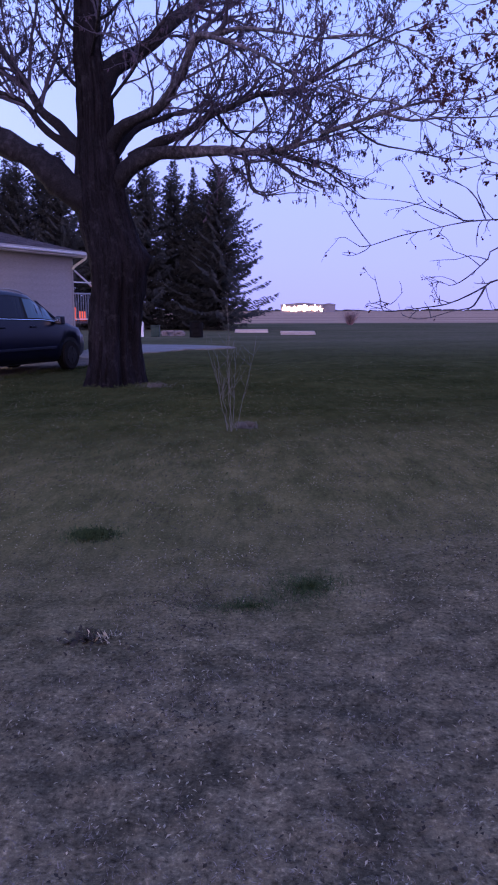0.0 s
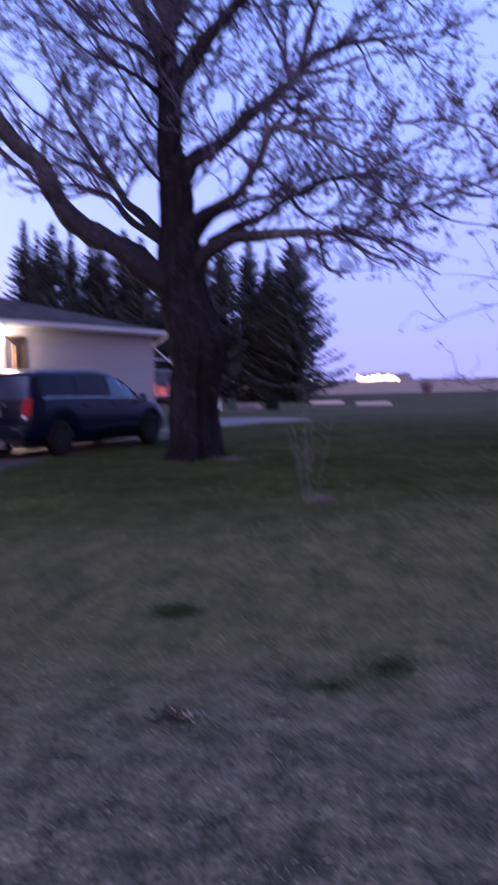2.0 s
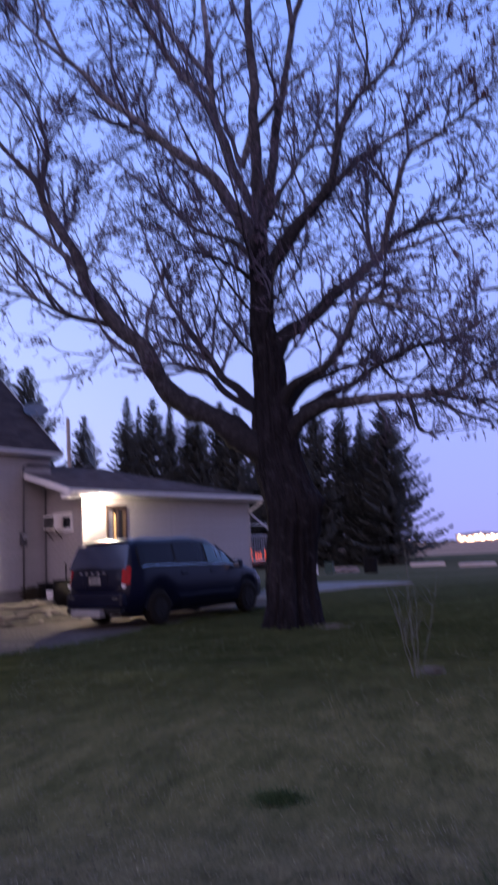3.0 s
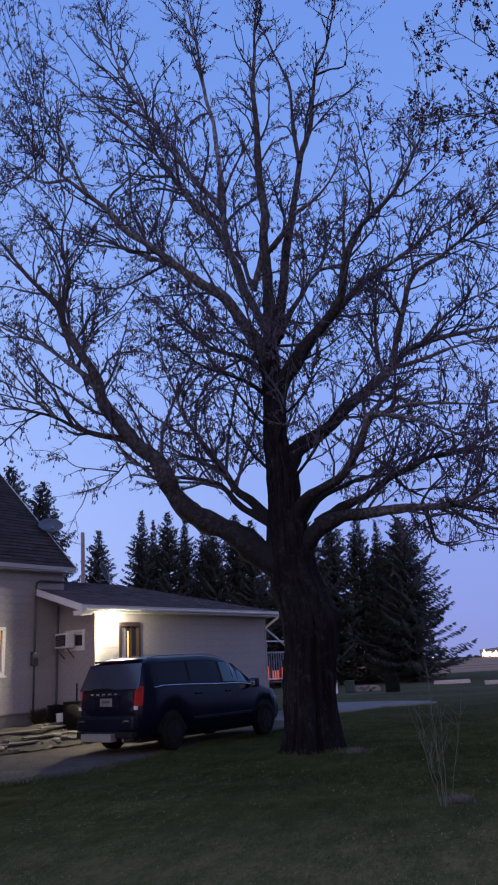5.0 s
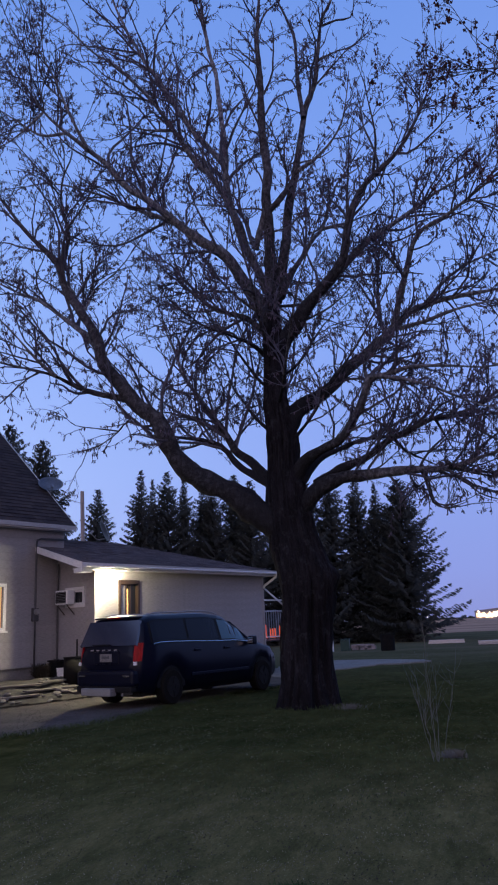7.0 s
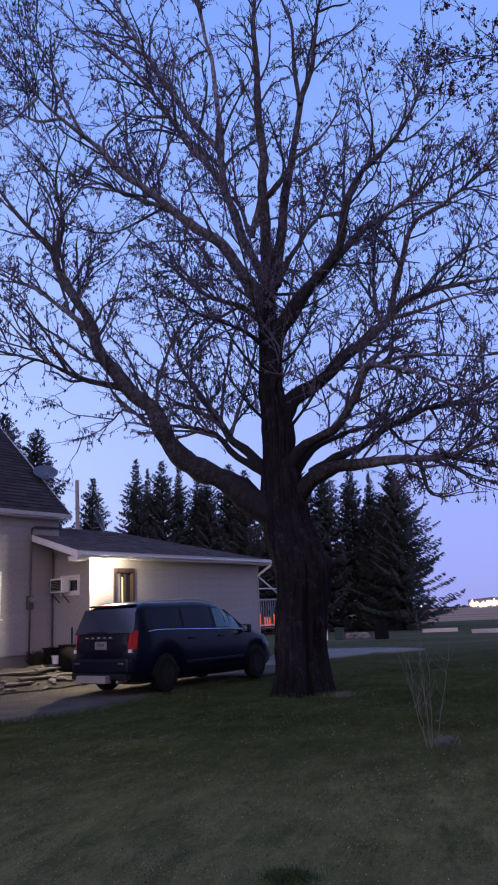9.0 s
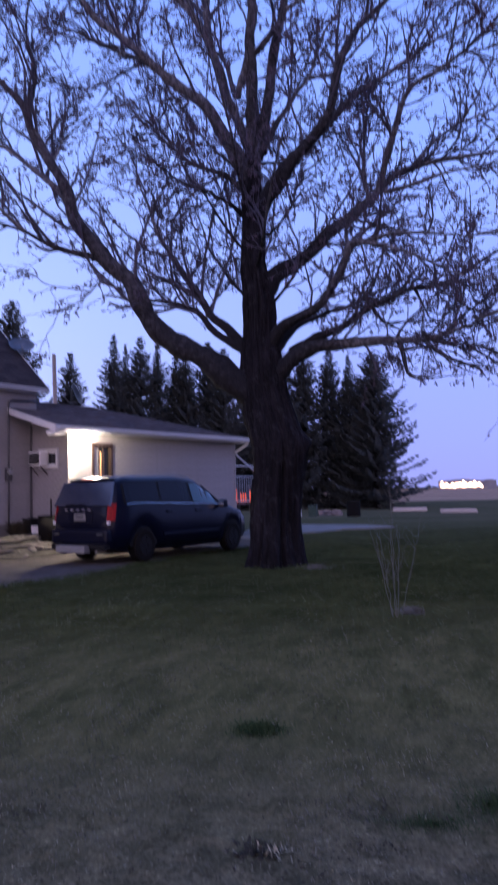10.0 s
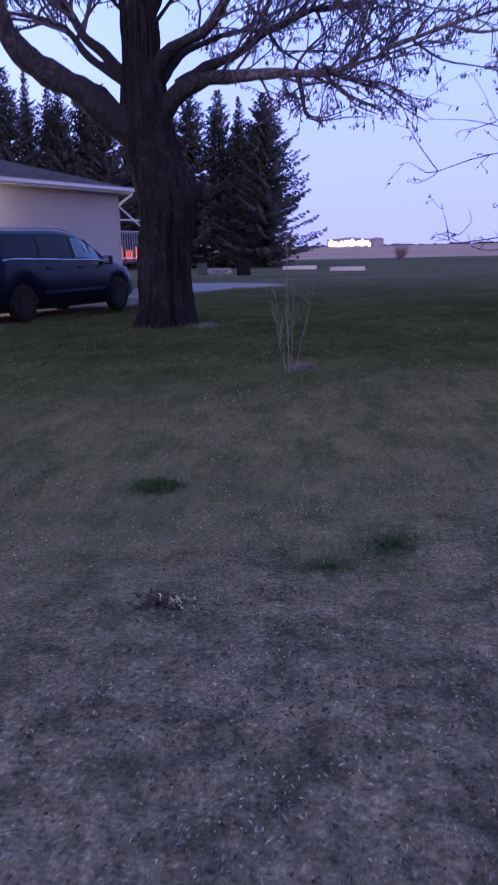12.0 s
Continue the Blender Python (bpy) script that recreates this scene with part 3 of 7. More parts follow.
    # gutter, and the downspout's elbow at the far corner
    prof = [(-0.02, 0.0), (-0.13, 0.0), (-0.14, 0.03), (-0.12, 0.06), (-0.135, 0.1), (-0.12, 0.1), (-0.105, 0.06), (-0.12, 0.015), (-0.02, 0.015)]
    bm = bmesh.new()
    ends = [[bm.verts.new((x, f0 + d, EAVE - 0.1 + z)) for d, z in prof] for x in (e0 + 0.02, e1 + 0.02)]
    for i in range(len(prof)):
        j = (i + 1) % len(prof)
        bm.faces.new((ends[0][i], ends[0][j], ends[1][j], ends[1][i]))
    bm.faces.new(ends[0]), bm.faces.new(ends[1][::-1])
    bmesh.ops.recalc_face_normals(bm, faces=bm.faces)
    part("gutter", bm, MAT_TRIM, h, "white metal gutter along the eave")
    acc = ([], [])
    sweep(acc, [(e1 - 0.05, f0 - 0.06, EAVE - 0.1), (e1 - 0.06, f0 - 0.05, EAVE - 0.18), (L + 0.03, -0.07, EAVE - 0.42), (L - 0.02, -0.06, EAVE - 0.5)], [0.04] * 4, 8)
    link_mesh("downspout", acc[0], acc[1], MAT_TRIM, h, "white downspout elbow under the gutter", True)
    # tall narrow window with a brown frame
    w = part("tall_window", boxed((door[0] + 0.05, 0.07, door[2] + 0.05), (door[1] - 0.05, 0.09, door[3] - 0.05)), MAT_PANE, h, "tall dark window pane")
    part("blind", boxed((door[0] + 0.07, 0.045, door[2] + 0.06), (door[0] + 0.25, 0.06, door[3] - 0.06)), MAT_GREYMETAL, w, "drawn grey blind")
    part("light_gap", boxed((door[0] + 0.29, 0.05, door[2] + 0.06), (door[0] + 0.36, 0.062, door[3] - 0.16)), glow("lit_window_gap", (1.0, 0.6, 0.22), 0.8), w, "narrow lit gap beside the blind")
    part("mullion", boxed((door[0] + 0.25, 0.02, door[2] + 0.051), (door[0] + 0.28, 0.065, door[3] - 0.051)), MAT_BROWN, w)
    part("mullion", boxed((door[0] + 0.4, 0.02, door[2] + 0.051), (door[0] + 0.44, 0.065, door[3] - 0.051)), MAT_BROWN, w)
    bm = bmesh.new()
    for lo, hi in (((door[0] - 0.02, -0.04, door[2] - 0.05), (door[0] + 0.05, 0.13, door[3] + 0.06)), ((door[1] - 0.05, -0.04, door[2] - 0.05), (door[1] + 0.02, 0.13, door[3] + 0.06)),
                   ((door[0] + 0.051, -0.05, door[3] - 0.05), (door[1] - 0.051, 0.13, door[3] + 0.06)), ((door[0] + 0.051, -0.06, door[2] - 0.05), (door[1] - 0.051, 0.13, door[2] + 0.05))):
        box(bm, lo, hi, 0.005)
    part("window_frame", bm, MAT_BROWN, h, "dark brown wooden window frame")
    # window round the air conditioner
    bm = bmesh.new()
    for lo, hi in (((-0.05, a0 - 0.07, az0 - 0.07), (0.1, a1 + 0.07, az0)), ((-0.05, a0 - 0.07, az1), (0.1, a1 + 0.07, az1 + 0.07)),
                   ((-0.05, a0 - 0.07, az0 + 0.001), (0.1, a0, az1 - 0.001)), ((-0.05, a1, az0 + 0.001), (0.1, a1 + 0.07, az1 - 0.001))):
        box(bm, lo, hi, 0.004)
    wf = part("window_frame", bm, MAT_TRIM, h, "white framed window with two small panes")
    part("window_board", boxed((0.02, a0 + 0.36, az0 + 0.002), (0.04, a1 - 0.002, az1 - 0.002)), MAT_TRIM, wf)
    for k in (0, 1):
        part("pane", boxed((0.0, a0 + 0.03 + 0.16 * k, az0 + 0.05), (0.016, a0 + 0.165 + 0.16 * k, az1 - 0.06)), MAT_PANE, wf)
    part("mullion", boxed((-0.01, a0, az0 + 0.001), (0.03, a0 + 0.36, az0 + 0.045)), MAT_TRIM, wf)
    part("mullion", boxed((-0.01, a0, az1 - 0.055), (0.03, a0 + 0.36, az1 - 0.001)), MAT_TRIM, wf)
    return h


build_addition()


def build_air_conditioner():
    ac = empty("air_conditioner", HOUSE @ Matrix.Translation((-0.03, 0.98, 2.46)), "white window air conditioner propped on brackets", "air conditioner")
    part("housing", boxed((-0.27, -0.24, -0.19), (-0.02, 0.24, 0.17), 0.02), MAT_WHITE, ac)
    part("grille", boxed((-0.285, -0.2, -0.15), (-0.272, 0.2, 0.13)), MAT_BLACK, ac, "dark rear grille")
    bm = bmesh.new()
    for i in range(7):
        z = -0.135 + 0.04 * i
        box(bm, (-0.295, -0.19, z), (-0.284, 0.19, z + 0.01))
    part("louvre", bm, MAT_GREYMETAL, ac)
    for y in (-0.2, 0.2):
        acc = ([], [])
        sweep(acc, [(-0.24, y, -0.19), (-0.14, y, -0.3), (0.0, y, -0.44)], [0.014] * 3, 6)
        link_mesh("bracket", acc[0], acc[1], MAT_BROWN, ac)


build_air_conditioner()


def build_main_house():
    h = empty("main_house", HOUSE, "tall cream-sided house with a steep shingled roof", "house")
    Y, X0, X1, Z = 1.52, -8.5, 0.18, 4.36
    depth, tanp = 8.0, 0.87
    wa, wb, wz0, wz1 = -2.85, -1.65, 1.75, 2.74
    bm = bmesh.new()
    box(bm, (X0, Y, 0.76), (wa, Y + 0.18, Z))
    box(bm, (wb, Y, 0.76), (X1, Y + 0.18, Z))
    box(bm, (wa, Y, 0.76), (wb, Y + 0.18, wz0))
    box(bm, (wa, Y, wz1), (wb, Y + 0.18, Z))
    part("front_wall", bm, MAT_SIDING, h)
    rz = Z + (depth / 2 + 0.4) * tanp
    for x in (X0, X1 - 0.18):
        bm = bmesh.new()
        pts = [(Y + 0.181, 0.76), (Y + depth, 0.76), (Y + depth, Z), (Y + depth / 2, rz - 0.35), (Y + 0.181, Z + 0.1)]
        a = [bm.verts.new((x, y, z)) for y, z in pts]
        b = [bm.verts.new((x + 0.18, y, z)) for y, z in pts]
        bm.faces.new(a), bm.faces.new(b[::-1])
        for i in range(5):
            j = (i + 1) % 5
            bm.faces.new((a[i], b[i], b[j], a[j]))
        bmesh.ops.recalc_face_normals(bm, faces=bm.faces)
        part("gable_wall", bm, MAT_SIDING, h)
    part("back_wall", boxed((X0 + 0.18, Y + depth - 0.18, 0.76), (X1 - 0.18, Y + depth, Z)), MAT_SIDING, h)
    part("foundation", boxed((X0 + 0.05, Y + 0.05, -0.1), (X1 - 0.02, Y + depth - 0.05, 0.76)), MAT_FOUND, h, "dark foundation wall in shade")
    boards(h, X0, X1 - 0.01, Y, 0.78, Z - 0.02, [(wa - 0.08, wb + 0.08, wz0 - 0.08, wz1 + 0.08)], "x", 0.2)
    slope_roof("shingle", h, [(X0 - 0.3, Y - 0.32, Z), (X1 + 0.13, Y - 0.32, Z), (X1 + 0.13, Y + depth / 2, rz), (X0 - 0.3, Y + depth / 2, rz)], 34, "dark brown asphalt shingles", MAT_DARKSHINGLE)
    slope_roof("shingle", h, [(X1 + 0.13, Y + depth + 0.4, Z), (X0 - 0.3, Y + depth + 0.4, Z), (X0 - 0.3, Y + depth / 2, rz), (X1 + 0.13, Y + depth / 2, rz)], 34, "dark brown asphalt shingles", MAT_DARKSHINGLE)
    part("soffit", boxed((X0 - 0.28, Y - 0.3, Z - 0.14), (X1 + 0.1, Y - 0.03, Z - 0.12)), MAT_TRIM, h)
    part("fascia", boxed((X0 - 0.3, Y - 0.35, Z - 0.11), (X1 + 0.13, Y - 0.325, Z + 0.0)), MAT_GREYTRIM, h, "white fascia board under the roof")
    for f0, f1 in ((Y - 0.32, Y + depth / 2), (Y + depth + 0.4, Y + depth / 2)):
        bm = bmesh.new()
        pts = [(f0, Z - 0.15), (f1, rz - 0.15), (f1, rz + 0.02), (f0, Z + 0.02)]
        a = [bm.verts.new((X1 + 0.135, y, z)) for y, z in pts]
        b = [bm.verts.new((X1 + 0.16, y, z)) for y, z in pts]
        bm.faces.new(a), bm.faces.new(b[::-1])
        for i in range(4):
            j = (i + 1) % 4
            bm.faces.new((a[i], b[i], b[j], a[j]))
        bmesh.ops.recalc_face_normals(bm, faces=bm.faces)
        part("rake_board", bm, MAT_TRIM, h)
    w = empty("window", Matrix(), "white framed window with a dim pane")
    w.parent = h
    del w["label"]
    bm = bmesh.new()
    for lo, hi in (((wa - 0.08, Y - 0.05, wz0 - 0.08), (wb + 0.08, Y + 0.1, wz0)), ((wa - 0.08, Y - 0.05, wz1), (wb + 0.08, Y + 0.1, wz1 + 0.08)),
                   ((wa - 0.08, Y - 0.05, wz0 + 0.001), (wa, Y + 0.1, wz1 - 0.001)), ((wb, Y - 0.05, wz0 + 0.001), (wb + 0.08, Y + 0.1, wz1 - 0.001))):
        box(bm, lo, hi, 0.005)
    part("window_frame", bm, MAT_TRIM, w, "white window frame")
    part("pane", boxed((wa, Y + 0.05, wz0), (wb, Y + 0.07, wz1)), glow("lit_curtain", (1.0, 0.62, 0.22), 0.45), w, "dim yellow lit pane")
    part("sill", boxed((wa - 0.12, Y - 0.09, wz0 - 0.12), (wb + 0.12, Y - 0.02, wz0 - 0.081), 0.004), MAT_TRIM, w)
    return h


build_main_house()


def build_service_mast():
    s = empty("electric_meter", HOUSE @ Matrix.Translation((-0.75, 1.49, 2.1)), "grey electric meter with its conduit on siding", "meter")
    part("meter_box", boxed((-0.085, -0.1, -0.22), (0.085, -0.0, 0.12), 0.02), MAT_DARKPIPE, s)
    part("dial_glass", cyled((0, -0.1, 0.02), (0, -0.17, 0.02), 0.075, 0.065, 18), MAT_GREYMETAL, s, "round glass meter dial")
    acc = ([], [])
    sweep(acc, [(0, -0.06, 0.12), (0, -0.06, 1.75), (0.02, -0.06, 1.84), (0.12, -0.06, 1.89), (0.9, -0.06, 1.91)], [0.028] * 5, 8)
    link_mesh("conduit", acc[0], acc[1], MAT_DARKPIPE, s, "", True)
    acc = ([], [])
    sweep(acc, [(0, -0.06, -0.22), (0, -0.06, -1.55)], [0.025] * 2, 8)
    link_mesh("ground_conduit", acc[0], acc[1], MAT_DARKPIPE, s, "", True)
    d = empty("downpipe", HOUSE @ Matrix.Translation((-0.05, 1.45, 0.3)), "dark downpipe in the corner between walls", "downpipe")
    part("pipe", cyled((0, 0, 0), (0, 0, 3.05), 0.026, 0.026, 10), MAT_DARKPIPE, d)
    for z in (0.6, 2.2):
        part("strap", boxed((-0.05, -0.045, z), (0.05, 0.06, z + 0.03)), MAT_DARKPIPE, d)


build_service_mast()


def build_porch_lamp():
    p = HOUSE @ Matrix.Translation((0.32, -0.36, EAVE - 0.13))
    lamp = empty("porch_lamp", p, "small bright floodlight under the eave", "lamp")
    part("base_plate", cyled((0, 0, 0), (0, 0, -0.02), 0.07, 0.07, 18), MAT_TRIM, lamp)
    bm = bmesh.new()
    bmesh.ops.create_uvsphere(bm, u_segments=14, v_segments=8, radius=0.065, matrix=Matrix.Translation((0, 0, -0.075)))
    part("bulb", bm, MAT_LAMP, lamp, "glowing warm bulb", True)
    data = bpy.data.lights.new("porch_light", "POINT")
    data.energy, data.color, data.shadow_soft_size = 380.0, (1.0, 0.78, 0.44), 0.05
    lo = new("porch_light", data)
    lo.location = p @ Vector((0.0, 0.0, -0.16))
    beam = bpy.data.lights.new("porch_flood", "SPOT")
    beam.energy, beam.color, beam.shadow_soft_size, beam.spot_size, beam.spot_blend = 850.0, (1.0, 0.76, 0.42), 0.05, radians(150), 0.7
    fl = new("porch_flood", beam)
    aim = p.to_3x3() @ Vector((-0.8, -0.3, -0.5))
    fl.matrix_basis = Matrix.Translation(p @ Vector((-0.02, 0.0, -0.16))) @ aim.to_track_quat("-Z", "Y").to_matrix().to_4x4()


build_porch_lamp()


def build_deck():
    d = empty("deck", HOUSE @ Matrix.Translation((6.9, 0.9, 0)), "raised wooden deck with white picket railing", "deck")
    for i in range(11):
        part("deck_board", boxed((0.02, 0.14 * i, 1.02), (2.9, 0.14 * i + 0.13, 1.06)), MAT_BROWN, d)
    for x in (0.1,):
        part("post", boxed((x, -0.02, 0), (x + 0.09, 0.07, 2.0)), MAT_TRIM, d)
    part("top_rail", boxed((0.05, -0.03, 1.98), (2.92, 0.09, 2.03), 0.005), MAT_GREYMETAL, d)
    part("bottom_rail", boxed((0.05, 0.0, 1.14), (2.92, 0.06, 1.18), 0.005), MAT_TRIM, d)
    me = None
    for i in range(21):
        if me is None:
            me = part("picket", boxed((0, 0.012, 1.185), (0.03, 0.042, 1.975)), MAT_GREYMETAL, d).data
            continue
        ob = new("picket", me)
        ob.parent = d
        ob.location = (0.13 * i + 0.16, 0, 0)
    acc = ([], [])
    sweep(acc, [(1.3, 0.1, 2.75), (2.6, 0.1, 2.05)], [0.03, 0.03], 6)
    link_mesh("brace", acc[0], acc[1], MAT_TRIM, d, "slanting white brace")
    part("awning_bar", boxed((0.02, 0.06, 2.36), (2.92, 0.12, 2.4)), MAT_TRIM, d)
    # orange glow on the deck, emitted by added panels with no lamp behind
    t = empty("lit_screen", HOUSE @ Matrix.Translation((8.3, 1.75, 1.06)), "self-glowing orange screen on the deck", "screen")
    for i, hgt in enumerate((0.42, 0.5, 0.36, 0.46)):
        part("panel", boxed((0.02 + 0.5 * i, 0, 0.05), (0.4 + 0.5 * i, 0.03, hgt), 0.006), MAT_ORANGE, t, "glowing orange panel")
        part("frame", boxed((0.402 + 0.5 * i, -0.01, 0.0), (0.518 + 0.5 * i, 0.04, 0.7)), MAT_BROWN, t)


build_deck()


def build_dish(m, label, tilt=18, size=0.38):
    s = empty("satellite_dish", m, label, "satellite dish")
    bm = bmesh.new()
    n, rings = 24, 5
    grid = []
    for r in range(rings + 1):
        q = size * r / rings
        grid.append([bm.verts.new((q * math.cos(6.28318 * j / n), 1.4 * q * q * 0.6, 1.12 * q * math.sin(6.28318 * j / n))) for j in range(n)] if r else [bm.verts.new((0, 0, 0))])
    for j in range(n):
        bm.faces.new((grid[0][0], grid[1][j], grid[1][(j + 1) % n]))
        for r in range(1, rings):
            bm.faces.new((grid[r][j], grid[r + 1][j], grid[r + 1][(j + 1) % n], grid[r][(j + 1) % n]))
    bmesh.ops.solidify(bm, geom=bm.faces[:], thickness=0.012)
    ob = part("reflector", bm, MAT_GREYMETAL, s, "", True)
    ob.matrix_basis = Matrix.Rotation(radians(-tilt), 4, "X")
    part("mast", cyled((0, -0.06, 0), (0, -0.1, -0.75), 0.022, 0.022, 10), MAT_GREYMETAL, s)
    acc = ([], [])
    sweep(acc, [(0, -0.02, -0.9 * size), (0, 0.3, -0.32), (0, 0.5, -0.1)], [0.012] * 3, 6)
    link_mesh("feed_arm", acc[0], acc[1], MAT_GREYMETAL, s)
    part("receiver", cyled((0, 0.5, -0.12), (0, 0.42, -0.04), 0.035, 0.045, 10), MAT_GREYMETAL, s)


build_dish(HOUSE @ pose(0.42, 2.5, 5.66, 0, 0, 150), "grey satellite dish on the steep roof edge", -50, 0.35)
build_dish(HOUSE @ pose(2.95, 3.05, 4.66, 0, 0, 62), "grey satellite dish on the low roof", 22, 0.3)

# ==== minivan ====
def van_section(x):
    """Half-width at sill, belt and roof, and the heights of sill, belt and roof, at x metres ahead of the rear axle."""
    def curve(keys):
        for (a, va), (b, vb) in zip(keys, keys[1:]):
            if x <= b:
                t = (x - a) / (b - a)
                t = t * t * (3 - 2 * t)
                return va + (vb - va) * t
        return keys[-1][1]
    sill = curve([(-1.06, 0.42), (-0.9, 0.3), (-0.6, 0.25), (3.6, 0.25), (3.95, 0.3), (4.09, 0.38)])
    belt = curve([(-1.06, 0.98), (-0.9, 1.12), (-0.4, 1.18), (2.0, 1.13), (2.9, 1.06), (3.5, 0.95), (3.95, 0.78), (4.09, 0.62)])
    roof = curve([(-1.06, 0.98), (-1.0, 1.2), (-0.8, 1.66), (-0.45, 1.735), (1.2, 1.755), (1.9, 1.7), (2.35, 1.52), (3.05, 1.06), (3.5, 0.96), (3.95, 0.8), (4.09, 0.63)])
    wide = curve([(-1.06, 0.80), (-0.95, 0.91), (-0.5, 0.985), (2.6, 0.995), (3.5, 0.94), (3.95, 0.78), (4.09, 0.6)])
    top = curve([(-1.06, 0.74), (-0.8, 0.75), (0.0, 0.77), (1.6, 0.73), (2.35, 0.68), (3.05, 0.74), (3.6, 0.72), (3.95, 0.6), (4.09, 0.5)])
    return sill, belt, max(roof, belt + 0.01), wide * 0.95, top * 0.95


def van_side(x, t):
    """A point of the side window band: t 0 at the belt, 1 at the roof's edge."""
    sill, belt, roof, wide, top = van_section(x)
    z0, z1 = belt + 0.02, roof - 0.1
    y0, y1 = wide - 0.03, top + 0.05
    return Vector((x, y0 + (y1 - y0) * t, z0 + (z1 - z0) * t))


def build_van():
    v = empty("minivan", Matrix.Translation((-6.517, 15.463, 0.045)) @ Matrix.Rotation(radians(68.1), 4, "Z") @ Matrix.Diagonal((0.974, 1.01, 1.04, 1)), "dark blue minivan parked beside the house", "van")
    xs = [-1.06, -1.03, -0.98, -0.9, -0.82, -0.72, -0.6, -0.45, -0.3] + [-0.1 + 0.2 * i for i in range(18)] + [3.4, 3.6, 3.75, 3.88, 3.98, 4.05, 4.09]
    verts, faces = [], []
    half = 11
    for x in xs:
        sill, belt, roof, wide, top = van_section(x)
        arch = max(0.0, max(0.40 ** 2 - (x + 0.08) ** 2, 0.40 ** 2 - (x - 3.16) ** 2)) ** 0.5
        low = max(sill, 0.33 + arch) if arch > 0 else sill
        mid = (low + belt) / 2
        ring = [(0.0, sill + 0.02), (wide - 0.3, sill), (wide - 0.06, low), (wide, max(low + 0.02, mid - 0.1)), (wide, max(low + 0.04, mid + 0.08)), (wide - 0.015, belt - 0.03), (wide - 0.03, belt + 0.02),
                (top + 0.05, roof - 0.1), (top - 0.02, roof - 0.03), (top - 0.16, roof), (0.0, roof + 0.015)]
        for y, z in ring:
            verts.append((x, -y, z))
        for y, z in ring[-2:0:-1]:
            verts.append((x, y, z))
    n = 2 * half - 2
    for i in range(len(xs) - 1):
        for j in range(n):
            a, b = i * n + j, i * n + (j + 1) % n
            faces.append((a, a + n, b + n, b))
    faces.append(tuple(range(n)))
    faces.append(tuple(reversed([(len(xs) - 1) * n + j for j in range(n)])))
    link_mesh("body", verts, faces, MAT_PAINT, v, "dark blue painted body", True)
    # side windows
    for side in (-1, 1):
        for x0, x1, name in ((-0.62, 0.42, "rear_side_window"), (0.5, 1.52, "door_window"), (1.62, 2.5, "front_window")):
            cols = []
            m = 8
            for i in range(m + 1):
                x = x0 + (x1 - x0) * i / m
                lo, hi = van_side(x, 0.07), van_side(x, 0.95)
                if hi.z < lo.z + 0.03:
                    hi = lo + Vector((0, 0, 0.02))
                cols.append((lo, hi))
            vv, ff = [], []
            for lo, hi in cols:
                for p in (lo, hi):
                    vv.append((p.x, side * (p.y + 0.006), p.z))
                for p in (lo, hi):
                    vv.append((p.x, side * (p.y - 0.012), p.z))
            for i in range(m):
                a = 4 * i
                ff += [(a, a + 4, a + 5, a + 1), (a + 2, a + 3, a + 7, a + 6), (a, a + 2, a + 6, a + 4), (a + 1, a + 5, a + 7, a + 3)]
            ff += [(0, 1, 3, 2), (4 * m, 4 * m + 2, 4 * m + 3, 4 * m + 1)]
            if name == "front_window":
                link_mesh(name, vv, ff, MAT_WINLIGHT, v, "front window with see-through light painted pale")
            else:
                link_mesh(name, vv, ff, MAT_TINT, v, "dark tinted glass")
        # black surround that the side glass sits in
        vv, ff = [], []
        for i in range(21):
            x = -0.68 + 3.38 * i / 20
            lo, hi = van_side(x, 0.03), van_side(x, 0.99)
            for p, o in ((lo, 0.003), (hi, 0.003), (lo, -0.02), (hi, -0.02)):
                vv.append((p.x, side * (p.y + o), p.z))
        for i in range(20):
            a = 4 * i
            ff += [(a, a + 4, a + 5, a + 1), (a + 2, a + 3, a + 7, a + 6), (a, a + 2, a + 6, a + 4), (a + 1, a + 5, a + 7, a + 3)]
        link_mesh("window_surround", vv, ff, MAT_BLACK, v, "black pillars and window surround")
        acc = ([], [])
        sweep(acc, [(x, side * (van_section(x)[3] - 0.012), van_section(x)[1] + 0.012) for x in [-0.62 + 0.2 * i for i in range(18)]], [0.011] * 18, 6)
        link_mesh("belt_trim", acc[0], acc[1], MAT_CHROME, v, "thin chrome belt line")
        acc = ([], [])
        sweep(acc, [(x, side * 0.66, van_section(x)[2] + (0.03 if 0 < i < 13 else 0.0)) for i, x in enumerate([-0.55 + 0.18 * i for i in range(14)])], [0.013] * 14, 8)
        link_mesh("roof_rail", acc[0], acc[1], MAT_GREYMETAL, v, "pale metal roof rail", True)
        part("side_moulding", boxed((0.5, side * 0.945 - 0.012, 0.5), (2.55, side * 0.945 + 0.012, 0.56), 0.008), MAT_PAINT, v)
        for x in (0.62, 1.65):
            part("door_handle", boxed((x, side * 0.94 - 0.025, 0.98), (x + 0.2, side * 0.94 + 0.025, 1.02), 0.012), MAT_PAINT, v)
        # mirror
        mm = part("mirror", boxed((2.5, side * 1.06 - 0.09, 1.03), (2.66, side * 1.06 + 0.09, 1.22), 0.04), MAT_PAINT, v)
        part("mirror_glass", boxed((2.488, side * 1.06 - 0.07, 1.06), (2.499, side * 1.06 + 0.07, 1.19)), MAT_CHROME, mm)
        part("mirror_arm", boxed((2.55, min(side * 0.9, side * 0.98), 1.06), (2.62, max(side * 0.9, side * 0.98), 1.1)), MAT_BLACK, v)
        # tail lamp wraps round the rear corner
        bm = bmesh.new()
